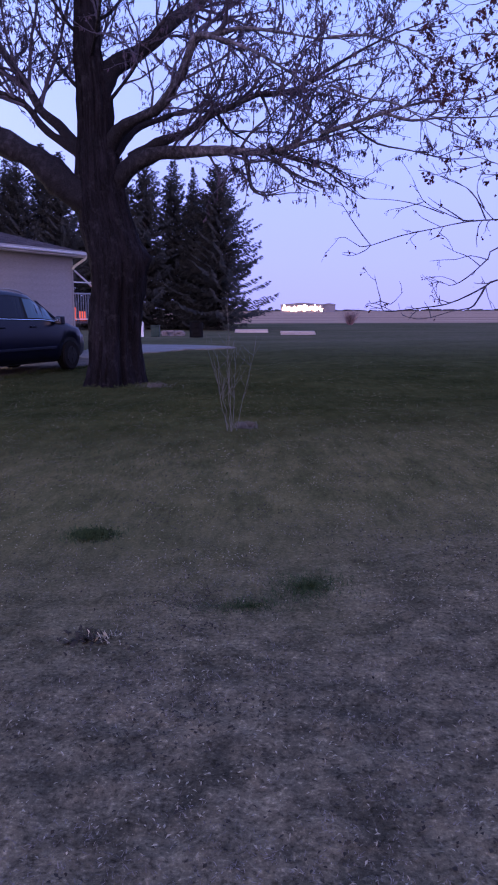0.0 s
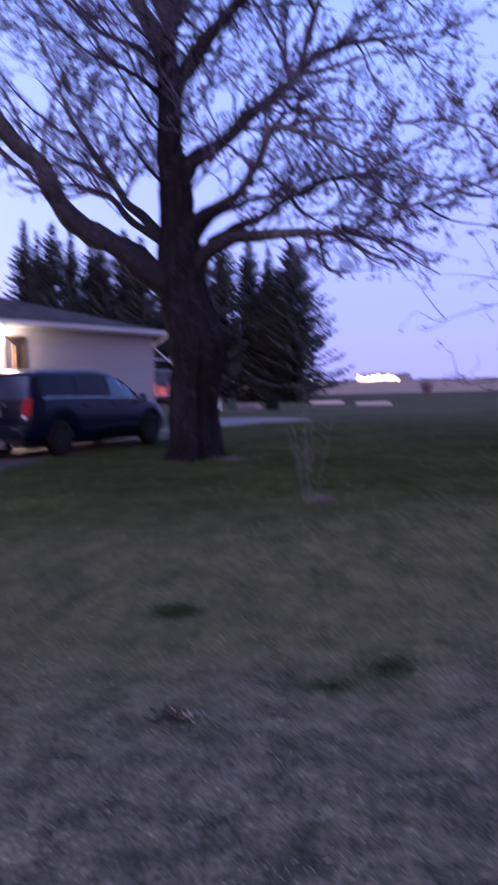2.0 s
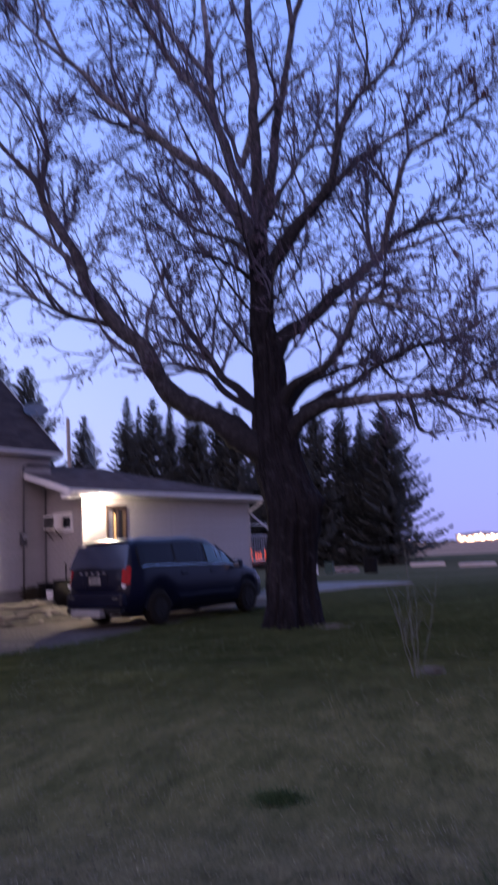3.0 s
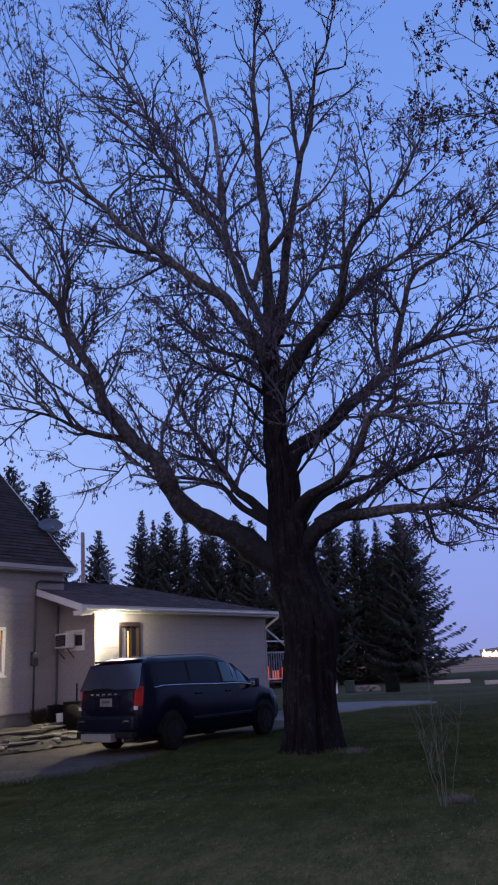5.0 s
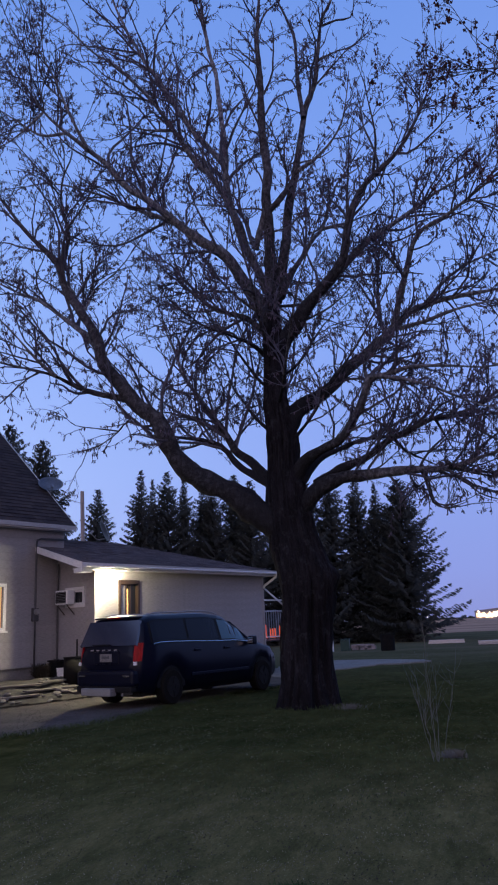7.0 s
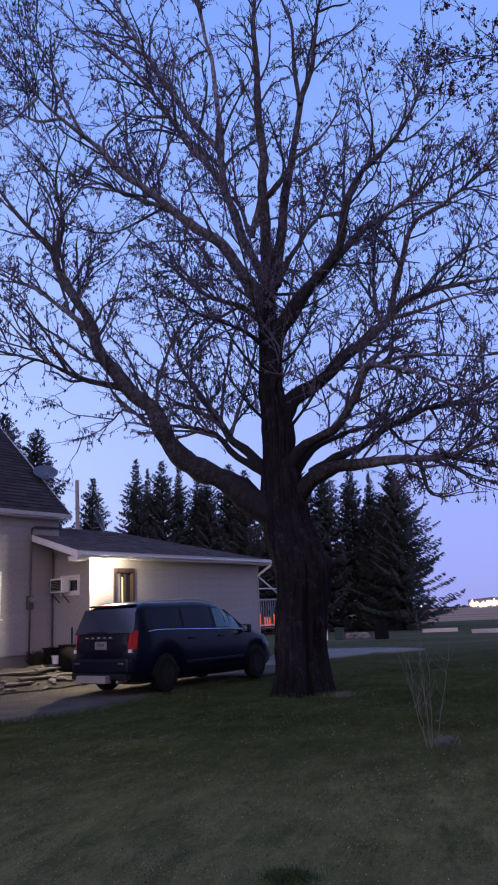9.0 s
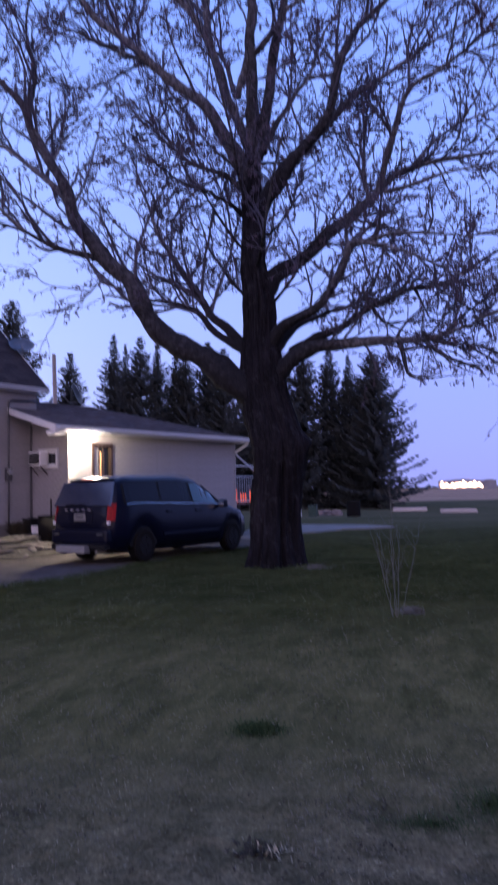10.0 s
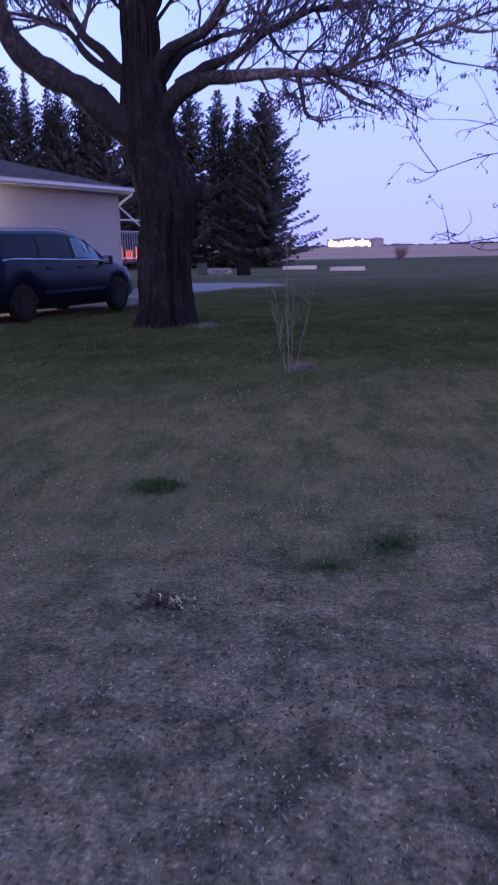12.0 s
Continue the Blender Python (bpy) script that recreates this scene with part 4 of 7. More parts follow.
        pr = [(-1.068, 0.75), (-1.05, 0.785), (-0.995, 0.855), (-0.955, 0.885), (-0.945, 0.885), (-0.95, 0.85), (-0.98, 0.8), (-1.03, 0.74)]
        a = [bm.verts.new((x, side * y, 0.86)) for x, y in pr]
        b = [bm.verts.new((x + 0.05, side * (y - 0.004), 1.2)) for x, y in pr]
        bm.faces.new(a), bm.faces.new(b[::-1])
        for i in range(len(pr)):
            j = (i + 1) % len(pr)
            bm.faces.new((a[i], b[i], b[j], a[j]))
        bmesh.ops.recalc_face_normals(bm, faces=bm.faces)
        tl = part("tail_lamp", bm, MAT_RED, v, "red tail lamp lens")
        part("reversing_lens", boxed((-1.07, min(side * 0.755, side * 0.83), 0.79), (-1.02, max(side * 0.755, side * 0.83), 0.858), 0.005), MAT_CLEARLENS, tl, "clear lens")
        part("bumper_reflector", boxed((-1.155, min(side * 0.55, side * 0.72), 0.585), (-1.13, max(side * 0.55, side * 0.72), 0.615)), MAT_CHROME, v)
        # head lamp
        part("head_lamp", boxed((3.66, min(side * 0.5, side * 0.76), 0.66), (3.93, max(side * 0.5, side * 0.76), 0.77), 0.04), MAT_HEADLAMP, v, "clear head lamp")
    # rear window and rear furniture
    for name, zs, ys, mat, lab in (("rear_window", (1.16, 1.63), (0.82, 0.73), MAT_REARGLASS, "dark sloping rear window"),):
        vv = [(-1.045, -ys[0], zs[0]), (-1.045, ys[0], zs[0]), (-0.835, ys[1], zs[1]), (-0.835, -ys[1], zs[1])]
        vv += [(x + 0.05, y, z - 0.02) for x, y, z in vv]
        link_mesh(name, vv, [(0, 1, 2, 3), (7, 6, 5, 4), (0, 4, 5, 1), (1, 5, 6, 2), (2, 6, 7, 3), (3, 7, 4, 0)], mat, v, lab)
    part("spoiler", boxed((-0.84, -0.6, 1.67), (-0.6, 0.6, 1.71), 0.018), MAT_PAINT, v)
    part("stop_lamp", boxed((-0.848, -0.2, 1.68), (-0.835, 0.2, 1.7)), MAT_RED, v)
    part("rear_bumper", boxed((-1.14, -0.82, 0.4), (-0.9, 0.82, 0.7), 0.07), MAT_PAINT, v, "body-coloured rear bumper")
    part("bumper_pad", boxed((-1.165, -0.78, 0.3), (-1.0, 0.78, 0.41), 0.02), MAT_BLACK, v)
    part("hitch_step", boxed((-1.3, -0.34, 0.24), (-1.12, 0.5, 0.38), 0.015), MAT_GREYMETAL, v, "pale metal hitch step")
    part("tow_bar", boxed((-1.2, -0.04, 0.3), (-0.6, 0.04, 0.37)), MAT_BLACK, v)
    pl = part("number_plate", boxed((-1.092, -0.17, 0.86), (-1.08, 0.17, 1.01), 0.003), MAT_FOUND, v, "pale licence plate")
    part("plate_bar", boxed((-1.096, -0.11, 0.92), (-1.091, 0.11, 0.965)), MAT_DARKPIPE, pl)
    part("plate_recess", boxed((-1.082, -0.36, 0.82), (-1.04, 0.36, 1.055), 0.01), MAT_PAINT, v)
    for i in range(5):
        part("badge_bar", boxed((-1.085, 0.36 - 0.17 * i, 1.07), (-1.05, 0.36 - 0.17 * i + 0.09, 1.095)), MAT_CHROME, v)
    part("wiper", boxed((-1.06, -0.1, 1.175), (-1.04, 0.45, 1.195)), MAT_BLACK, v)
    # windscreen
    vv = [(3.02, -0.74, 1.09), (3.02, 0.74, 1.09), (2.3, 0.62, 1.555), (2.3, -0.62, 1.555)]
    vv += [(x - 0.03, y, z - 0.03) for x, y, z in vv]
    link_mesh("windscreen", vv, [(0, 1, 2, 3), (7, 6, 5, 4), (0, 4, 5, 1), (1, 5, 6, 2), (2, 6, 7, 3), (3, 7, 4, 0)], MAT_TINT, v)
    part("underbody", boxed((-0.85, -0.72, 0.2), (3.75, 0.72, 0.34)), MAT_BLACK, v)
    part("wheel_well", boxed((-0.51, -0.88, 0.33), (0.35, 0.88, 0.78)), MAT_BLACK, v)
    part("wheel_well", boxed((2.73, -0.88, 0.33), (3.59, 0.88, 0.76)), MAT_BLACK, v)
    part("exhaust", cyled((-0.7, -0.5, 0.27), (-1.12, -0.5, 0.26), 0.03, 0.03, 10), MAT_GREYMETAL, v)
    for x in (-0.08, 3.16):
        for side in (-1, 1):
            wh = empty("wheel", Matrix.Translation((x, side * 0.82, 0.335)))
            wh.parent = v
            bm = bmesh.new()
            prof = [(-0.11, 0.2), (-0.115, 0.3), (-0.09, 0.335), (0.09, 0.335), (0.115, 0.3), (0.11, 0.2)]
            n2 = 28
            rings = [[bm.verts.new((r * math.cos(6.28318 * k / n2), y, r * math.sin(6.28318 * k / n2))) for k in range(n2)] for y, r in prof]
            for r in range(len(prof) - 1):
                for k in range(n2):
                    bm.faces.new((rings[r][k], rings[r][(k + 1) % n2], rings[r + 1][(k + 1) % n2], rings[r + 1][k]))
            bm.faces.new(rings[0]), bm.faces.new(rings[-1][::-1])
            bmesh.ops.recalc_face_normals(bm, faces=bm.faces)
            part("tyre", bm, MAT_TYRE, wh, "", False)
            bm = cyled((0, side * 0.1, 0), (0, side * 0.118, 0), 0.205, 0.195, 24)
            for k in range(5):
                a = 6.28318 * k / 5
                box(bm, (0.06, side * 0.12 - 0.008, -0.03), (0.19, side * 0.12 + 0.008, 0.03), 0, None)
                bmesh.ops.rotate(bm, verts=bm.verts[-8:], cent=(0, 0, 0), matrix=Matrix.Rotation(a, 3, "Y"))
            part("rim", bm, MAT_BLACK, wh, "dark alloy rim")
    return v


# bluish base colour paints in part of the sky's reflection
MAT_REARGLASS = glass_material("sky_reflecting_rear_glass", (0.022, 0.026, 0.045), 0.14, 1.0)
# teal base colour stands in for sky and lit wall seen through the glass
MAT_WINLIGHT = glass_material("pale_painted_car_glass", (0.05, 0.1, 0.13), 0.06, 0.3)
MAT_HEADLAMP = surface("head_lamp_lens", (0.12, 0.12, 0.13), (0.22, 0.22, 0.23), 5, 0.15, 0, 60, 0.0)
build_van()

# ==== trees ====
def grow(rng, acc, tips, path, radius, spec, level=0, first=0.12, tree=None, own=None, floor=1.3):
    """Side shoots of a branch, level by level; tips gathers the places and ways of the finest ones."""
    dens, lmin, lmax, spread, rise, sides = spec[level]
    total = sum((b - a).length for a, b in zip(path, path[1:]))
    count = int(total * dens * rng.uniform(0.85, 1.15) + rng.random())
    for _ in range(count):
        t = rng.uniform(first if level == 0 else 0.12, 1.0)
        f = t * (len(path) - 1)
        i = min(int(f), len(path) - 2)
        p = path[i].lerp(path[i + 1], f - i)
        way = (path[i + 1] - path[i]).normalized()
        side = Vector((rng.gauss(0, 1), rng.gauss(0, 1), rng.gauss(0, 1)))
        side = (side - way * side.dot(way)).normalized()
        d = (way * rng.uniform(0.5, 0.95) + side * spread * rng.uniform(0.6, 1.2) + Vector((0, 0, rise * rng.uniform(-0.4, 2.0)))).normalized()
        length = rng.uniform(lmin, lmax) * (1.1 - 0.38 * t)
        r0 = min(radius[i] * 0.6, (0.008 + 0.012 * length) if level == 0 else (0.01, 0.006)[level - 1])
        k = (8, 5, 3)[min(level, 2)]
        pts, q = [p], p.copy()
        bend = Vector((rng.gauss(0, 0.35), rng.gauss(0, 0.35), rng.gauss(0.12, 0.3)))
        for j in range(k):
            d = (d + bend / k + Vector((rng.gauss(0, 0.17), rng.gauss(0, 0.17), rng.gauss(0, 0.15)))).normalized()
            q = q + d * (length / k)
            if q.z < floor:
                break
            pts.append(q.copy())
        if len(pts) < 2:
            continue
        rr = [r0 * (1 - 0.7 * j / k) + 0.002 for j in range(len(pts))]
        if level == 0 and tree and own[0] > 0 and r0 > 0.018:
            mine = ([], [])
            sweep(mine, pts, rr, sides)
            link_mesh("branch", mine[0], mine[1], MAT_TWIG, tree)
            own[0] -= 1
        else:
            sweep(acc, pts, rr, sides)
        if level + 1 < len(spec):
            grow(rng, acc, tips, pts, rr, spec, level + 1, floor=floor)
        if level >= len(spec) - 2:
            tips.append(pts)


def leaves(rng, tips, per, size, hang, slim=(0.16, 0.3)):
    """Small folded leaves hanging along the finest twigs."""
    verts, faces = [], []
    for pts in tips:
        for _ in range(per if rng.random() < 0.85 else 0):
            i = rng.randrange(len(pts) - 1)
            p = pts[i].lerp(pts[i + 1], rng.random())
            d = Vector((rng.gauss(0, 0.35), rng.gauss(0, 0.35), -hang + rng.gauss(0, 0.4))).normalized()
            s = d.cross(Vector((rng.gauss(0, 1), rng.gauss(0, 1), rng.gauss(0, 1)))).normalized()
            n = d.cross(s)
            L = size * rng.uniform(0.6, 1.5)
            w = L * rng.uniform(*slim)
            k = len(verts)
            verts += [p, p + d * L * 0.45 + s * w + n * w * 0.4, p + d * L, p + d * L * 0.45 - s * w + n * w * 0.4]
            faces += [(k, k + 1, k + 2), (k, k + 2, k + 3)]
    return verts, faces


def bunches(rng, tips, share, count, spread, size):
    """Hanging bunches of small buds at the ends of twigs."""
    stems = []
    for pts in tips:
        if rng.random() > share:
            continue
        c = pts[-1] if rng.random() < 0.6 else pts[len(pts) // 2]
        for _ in range(rng.randint(count // 3, count)):
            p = c + Vector((rng.gauss(0, spread * 0.5), rng.gauss(0, spread * 0.5), -abs(rng.gauss(0, spread))))
            stems.append([p, p + Vector((0, 0, -0.01))])
    return leaves(rng, stems, 1, size, 0.5, (0.3, 0.5))


def limb(parent, paths, r0, r1, pts, sides=14, flare=0.12, mat=None, wander=0.035):
    path = smooth_path(pts, 0.16)
    n = len(path)
    path = [p + Vector((noise.noise(p * 1.1), noise.noise(p * 1.1 + Vector((9, 0, 0))), noise.noise(p * 1.1 + Vector((0, 9, 0))))) * wander * min(1, i / 9) for i, p in enumerate(path)]
    rr = [0.9 * (r0 * (1 - i / (n - 1)) ** 1.25 + r1 * (1 - (1 - i / (n - 1)) ** 1.25)) * (1 + 0.2 * noise.noise(p * 2.6) + 0.14 * noise.noise(p * 6.5) + flare * math.exp(-((path[0] - p).length / (3 * r0 + 0.3)) ** 2)) for i, p in enumerate(path)]
    acc = ([], [])
    sweep(acc, path, rr, sides)
    for i, q in enumerate(acc[0]):
        c = path[min(i // sides, n - 1)]
        acc[0][i] = c + (q - c) * (1 + 0.22 * noise.noise(q * 5.0) + 0.1 * noise.noise(q * 13.0))
    link_mesh("limb", acc[0], acc[1], mat or MAT_LIMB, parent, "", True)
    paths.append((path, rr))


def build_trunk(parent, keys, mat, burls=()):
    """A furrowed trunk with flared roots through keys (x, y, z, r)."""
    path = smooth_path([k[:3] for k in keys], 0.12)
    verts, faces = [], []
    n = 170
    zs, rs = [k[2] for k in keys], [k[3] for k in keys]
    for p in path:
        r = float(np.interp(p.z, zs, rs))
        flare = max(0.0, 0.75 - p.z) ** 2
        for j in range(n):
            a = 6.28318 * j / n
            c, s = math.cos(a), math.sin(a)
            furrow = (0.5 - 1.6 * abs(noise.noise((c * 5, s * 5, p.z * 0.8)))) * 0.6 + noise.noise((c * 15, s * 15, p.z * 2.0)) * 0.4
            lobe = noise.noise((c * 1.6, s * 1.6, p.z * 0.25 + 3))
            q = r * (1 + 0.16 * lobe + 0.1 * noise.noise((c * 2.5, s * 2.5, p.z * 1.1 + 8))) + (0.105 * furrow if p.z < 6 else 0.03 * furrow) * min(1, r / 0.3) + flare * (0.14 + 0.36 * max(0, noise.noise((c * 2.4, s * 2.4, 1.7))))
            for ba, bz, br, bh, bw in burls:
                da = (a - ba + 3.14159) % 6.28318 - 3.14159
                q += br * math.exp(-(da / bw) ** 2 - ((p.z - bz) / bh) ** 2)
            verts.append((p.x + c * q, p.y + s * q, p.z))
    m = len(path)
    for i in range(m - 1):
        for j in range(n):
            a, b = i * n + j, i * n + (j + 1) % n
            faces.append((a, b, b + n, a + n))
    faces.append(tuple((m - 1) * n + j for j in range(n)))
    link_mesh("trunk", verts, faces, mat, parent, "thick deeply furrowed trunk", True)


def build_old_maple():
    t = empty("old_tree", Matrix(), "large old maple with furrowed trunk and sparse spring leaves", "tree")
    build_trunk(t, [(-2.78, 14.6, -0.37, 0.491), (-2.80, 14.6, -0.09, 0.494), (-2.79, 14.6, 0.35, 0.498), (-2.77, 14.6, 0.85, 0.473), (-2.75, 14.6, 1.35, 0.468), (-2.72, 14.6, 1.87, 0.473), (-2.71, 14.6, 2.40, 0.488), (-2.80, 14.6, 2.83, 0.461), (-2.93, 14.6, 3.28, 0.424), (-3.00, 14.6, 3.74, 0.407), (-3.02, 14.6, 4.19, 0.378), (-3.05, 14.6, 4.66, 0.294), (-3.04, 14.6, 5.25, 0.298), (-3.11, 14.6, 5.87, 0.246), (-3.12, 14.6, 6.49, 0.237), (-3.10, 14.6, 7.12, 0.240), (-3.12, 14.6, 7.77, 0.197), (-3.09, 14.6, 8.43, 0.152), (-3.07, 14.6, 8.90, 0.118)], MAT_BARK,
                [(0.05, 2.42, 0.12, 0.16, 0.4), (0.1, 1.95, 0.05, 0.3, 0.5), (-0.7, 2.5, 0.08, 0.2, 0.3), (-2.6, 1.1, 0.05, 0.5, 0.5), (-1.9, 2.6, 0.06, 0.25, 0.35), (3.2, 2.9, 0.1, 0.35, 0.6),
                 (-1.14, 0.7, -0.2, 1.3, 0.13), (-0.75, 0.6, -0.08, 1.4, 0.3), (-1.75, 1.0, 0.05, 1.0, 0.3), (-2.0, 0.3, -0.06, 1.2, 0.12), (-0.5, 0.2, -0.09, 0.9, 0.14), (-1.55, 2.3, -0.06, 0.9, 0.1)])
    P = []
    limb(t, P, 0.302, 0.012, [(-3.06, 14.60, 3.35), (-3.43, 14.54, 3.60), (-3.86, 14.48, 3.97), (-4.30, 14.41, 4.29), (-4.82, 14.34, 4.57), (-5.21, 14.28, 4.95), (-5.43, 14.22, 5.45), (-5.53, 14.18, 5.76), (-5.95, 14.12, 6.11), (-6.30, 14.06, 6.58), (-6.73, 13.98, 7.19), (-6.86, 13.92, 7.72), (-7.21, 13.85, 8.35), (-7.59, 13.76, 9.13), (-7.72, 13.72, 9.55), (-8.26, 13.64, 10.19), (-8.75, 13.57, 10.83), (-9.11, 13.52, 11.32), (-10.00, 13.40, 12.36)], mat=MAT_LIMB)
    limb(t, P, 0.040, 0.009, [(-7.12, 12.90, 12.20), (-7.84, 13.06, 12.43), (-8.55, 13.21, 13.07), (-9.38, 13.40, 13.89)], mat=MAT_UPPER)
    limb(t, P, 0.043, 0.009, [(-6.70, 13.10, 11.83), (-6.98, 12.82, 12.55), (-7.22, 12.54, 13.30), (-7.50, 12.25, 14.06), (-7.59, 12.00, 14.73)], mat=MAT_UPPER)
    limb(t, P, 0.033, 0.009, [(-7.64, 12.80, 12.78), (-8.15, 12.62, 12.18), (-8.50, 12.52, 11.90), (-8.98, 12.40, 11.79)], mat=MAT_UPPER)
    limb(t, P, 0.087, 0.012, [(-6.90, 14.10, 7.58), (-7.44, 14.29, 8.14), (-8.13, 14.51, 8.76), (-8.86, 14.72, 9.34), (-9.60, 14.91, 9.77), (-10.80, 15.20, 10.58)], mat=MAT_UPPER)
    limb(t, P, 0.079, 0.012, [(-6.33, 14.20, 6.37), (-7.09, 13.91, 6.58), (-7.75, 13.64, 6.91), (-8.31, 13.43, 7.08), (-8.75, 13.26, 7.21), (-9.42, 13.00, 7.45)], mat=MAT_LIMB)
    limb(t, P, 0.048, 0.009, [(-7.66, 13.60, 6.87), (-7.96, 13.28, 7.20), (-8.19, 12.97, 7.57), (-8.42, 12.69, 7.88), (-8.65, 12.40, 8.19)], mat=MAT_UPPER)
    limb(t, P, 0.057, 0.009, [(-7.65, 13.70, 9.56), (-7.40, 13.58, 9.99), (-7.40, 13.49, 10.37), (-7.48, 13.37, 10.89), (-7.39, 13.25, 11.38), (-7.09, 13.12, 11.82), (-7.10, 13.00, 12.34)], mat=MAT_LIMB)
    limb(t, P, 0.038, 0.009, [(-7.24, 13.90, 8.30), (-7.14, 14.25, 8.98), (-7.21, 14.52, 9.62), (-7.20, 14.80, 10.27)], mat=MAT_UPPER)
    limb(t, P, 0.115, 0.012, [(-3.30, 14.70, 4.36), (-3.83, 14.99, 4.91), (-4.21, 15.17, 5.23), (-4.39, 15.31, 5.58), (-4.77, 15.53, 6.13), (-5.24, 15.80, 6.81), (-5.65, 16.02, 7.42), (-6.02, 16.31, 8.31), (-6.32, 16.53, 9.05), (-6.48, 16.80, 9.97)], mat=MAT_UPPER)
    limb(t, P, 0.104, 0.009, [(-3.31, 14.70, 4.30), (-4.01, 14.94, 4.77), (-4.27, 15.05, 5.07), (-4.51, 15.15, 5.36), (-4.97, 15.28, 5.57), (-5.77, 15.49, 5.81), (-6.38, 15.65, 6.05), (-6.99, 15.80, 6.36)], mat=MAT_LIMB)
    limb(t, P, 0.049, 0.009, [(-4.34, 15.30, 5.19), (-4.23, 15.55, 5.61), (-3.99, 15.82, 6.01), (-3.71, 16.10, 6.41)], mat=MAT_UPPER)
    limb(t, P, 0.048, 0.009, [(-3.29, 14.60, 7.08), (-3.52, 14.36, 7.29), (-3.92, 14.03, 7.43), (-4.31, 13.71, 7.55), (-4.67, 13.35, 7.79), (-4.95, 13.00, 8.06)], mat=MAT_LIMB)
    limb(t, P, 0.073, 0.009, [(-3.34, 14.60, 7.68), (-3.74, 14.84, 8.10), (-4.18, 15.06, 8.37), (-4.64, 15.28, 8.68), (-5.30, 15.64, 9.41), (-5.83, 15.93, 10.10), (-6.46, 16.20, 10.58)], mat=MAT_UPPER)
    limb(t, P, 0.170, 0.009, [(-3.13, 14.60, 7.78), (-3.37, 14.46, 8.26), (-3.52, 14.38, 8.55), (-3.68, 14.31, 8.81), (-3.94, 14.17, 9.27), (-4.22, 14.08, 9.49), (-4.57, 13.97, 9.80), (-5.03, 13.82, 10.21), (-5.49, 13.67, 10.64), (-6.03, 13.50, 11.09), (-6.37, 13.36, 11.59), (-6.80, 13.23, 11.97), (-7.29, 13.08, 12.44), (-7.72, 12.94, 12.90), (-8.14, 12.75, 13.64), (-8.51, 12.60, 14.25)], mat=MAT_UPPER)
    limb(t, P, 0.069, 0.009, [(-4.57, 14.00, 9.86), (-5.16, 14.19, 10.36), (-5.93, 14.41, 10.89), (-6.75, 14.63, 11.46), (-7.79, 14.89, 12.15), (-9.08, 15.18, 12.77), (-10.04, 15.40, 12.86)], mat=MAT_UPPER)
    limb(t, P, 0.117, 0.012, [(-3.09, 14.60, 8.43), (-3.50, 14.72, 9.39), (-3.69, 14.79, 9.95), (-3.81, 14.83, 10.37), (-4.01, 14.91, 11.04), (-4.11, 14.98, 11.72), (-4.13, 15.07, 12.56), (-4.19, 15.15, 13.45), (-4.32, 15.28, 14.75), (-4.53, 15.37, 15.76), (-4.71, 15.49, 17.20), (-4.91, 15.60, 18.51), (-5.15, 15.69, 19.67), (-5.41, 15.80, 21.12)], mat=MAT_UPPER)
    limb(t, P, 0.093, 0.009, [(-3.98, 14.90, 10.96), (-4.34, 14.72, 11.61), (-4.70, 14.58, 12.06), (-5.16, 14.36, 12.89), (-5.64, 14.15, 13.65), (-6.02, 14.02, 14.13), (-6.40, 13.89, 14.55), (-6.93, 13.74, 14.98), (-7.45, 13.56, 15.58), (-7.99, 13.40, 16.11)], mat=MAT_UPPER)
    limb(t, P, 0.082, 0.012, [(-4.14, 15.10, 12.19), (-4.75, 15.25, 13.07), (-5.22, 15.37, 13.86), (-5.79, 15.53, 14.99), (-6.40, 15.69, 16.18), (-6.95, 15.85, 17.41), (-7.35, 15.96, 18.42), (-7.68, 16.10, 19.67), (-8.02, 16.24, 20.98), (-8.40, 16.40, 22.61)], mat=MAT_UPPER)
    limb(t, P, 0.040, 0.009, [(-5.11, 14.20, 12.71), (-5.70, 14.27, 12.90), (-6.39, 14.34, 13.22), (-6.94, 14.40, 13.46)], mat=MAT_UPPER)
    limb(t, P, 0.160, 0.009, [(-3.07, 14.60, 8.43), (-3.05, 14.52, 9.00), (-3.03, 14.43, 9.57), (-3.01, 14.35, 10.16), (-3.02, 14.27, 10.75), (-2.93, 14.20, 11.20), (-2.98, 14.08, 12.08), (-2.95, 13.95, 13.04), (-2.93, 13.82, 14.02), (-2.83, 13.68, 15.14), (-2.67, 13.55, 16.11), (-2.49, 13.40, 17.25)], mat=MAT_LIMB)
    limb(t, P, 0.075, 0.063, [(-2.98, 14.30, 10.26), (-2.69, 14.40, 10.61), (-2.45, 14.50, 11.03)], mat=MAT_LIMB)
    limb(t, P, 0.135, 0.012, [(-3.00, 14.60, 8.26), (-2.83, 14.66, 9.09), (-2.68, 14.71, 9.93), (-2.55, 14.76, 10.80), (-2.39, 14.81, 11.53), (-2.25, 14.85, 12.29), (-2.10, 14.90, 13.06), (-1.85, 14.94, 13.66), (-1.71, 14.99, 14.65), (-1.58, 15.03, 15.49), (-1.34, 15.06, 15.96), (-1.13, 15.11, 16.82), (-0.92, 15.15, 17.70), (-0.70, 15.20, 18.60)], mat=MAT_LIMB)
    limb(t, P, 0.066, 0.009, [(-2.15, 14.80, 12.77), (-2.27, 15.10, 14.06), (-2.31, 15.37, 15.31), (-2.51, 15.56, 16.23), (-2.87, 15.81, 17.49), (-3.17, 16.01, 18.55), (-3.32, 16.20, 19.59)], mat=MAT_LIMB)
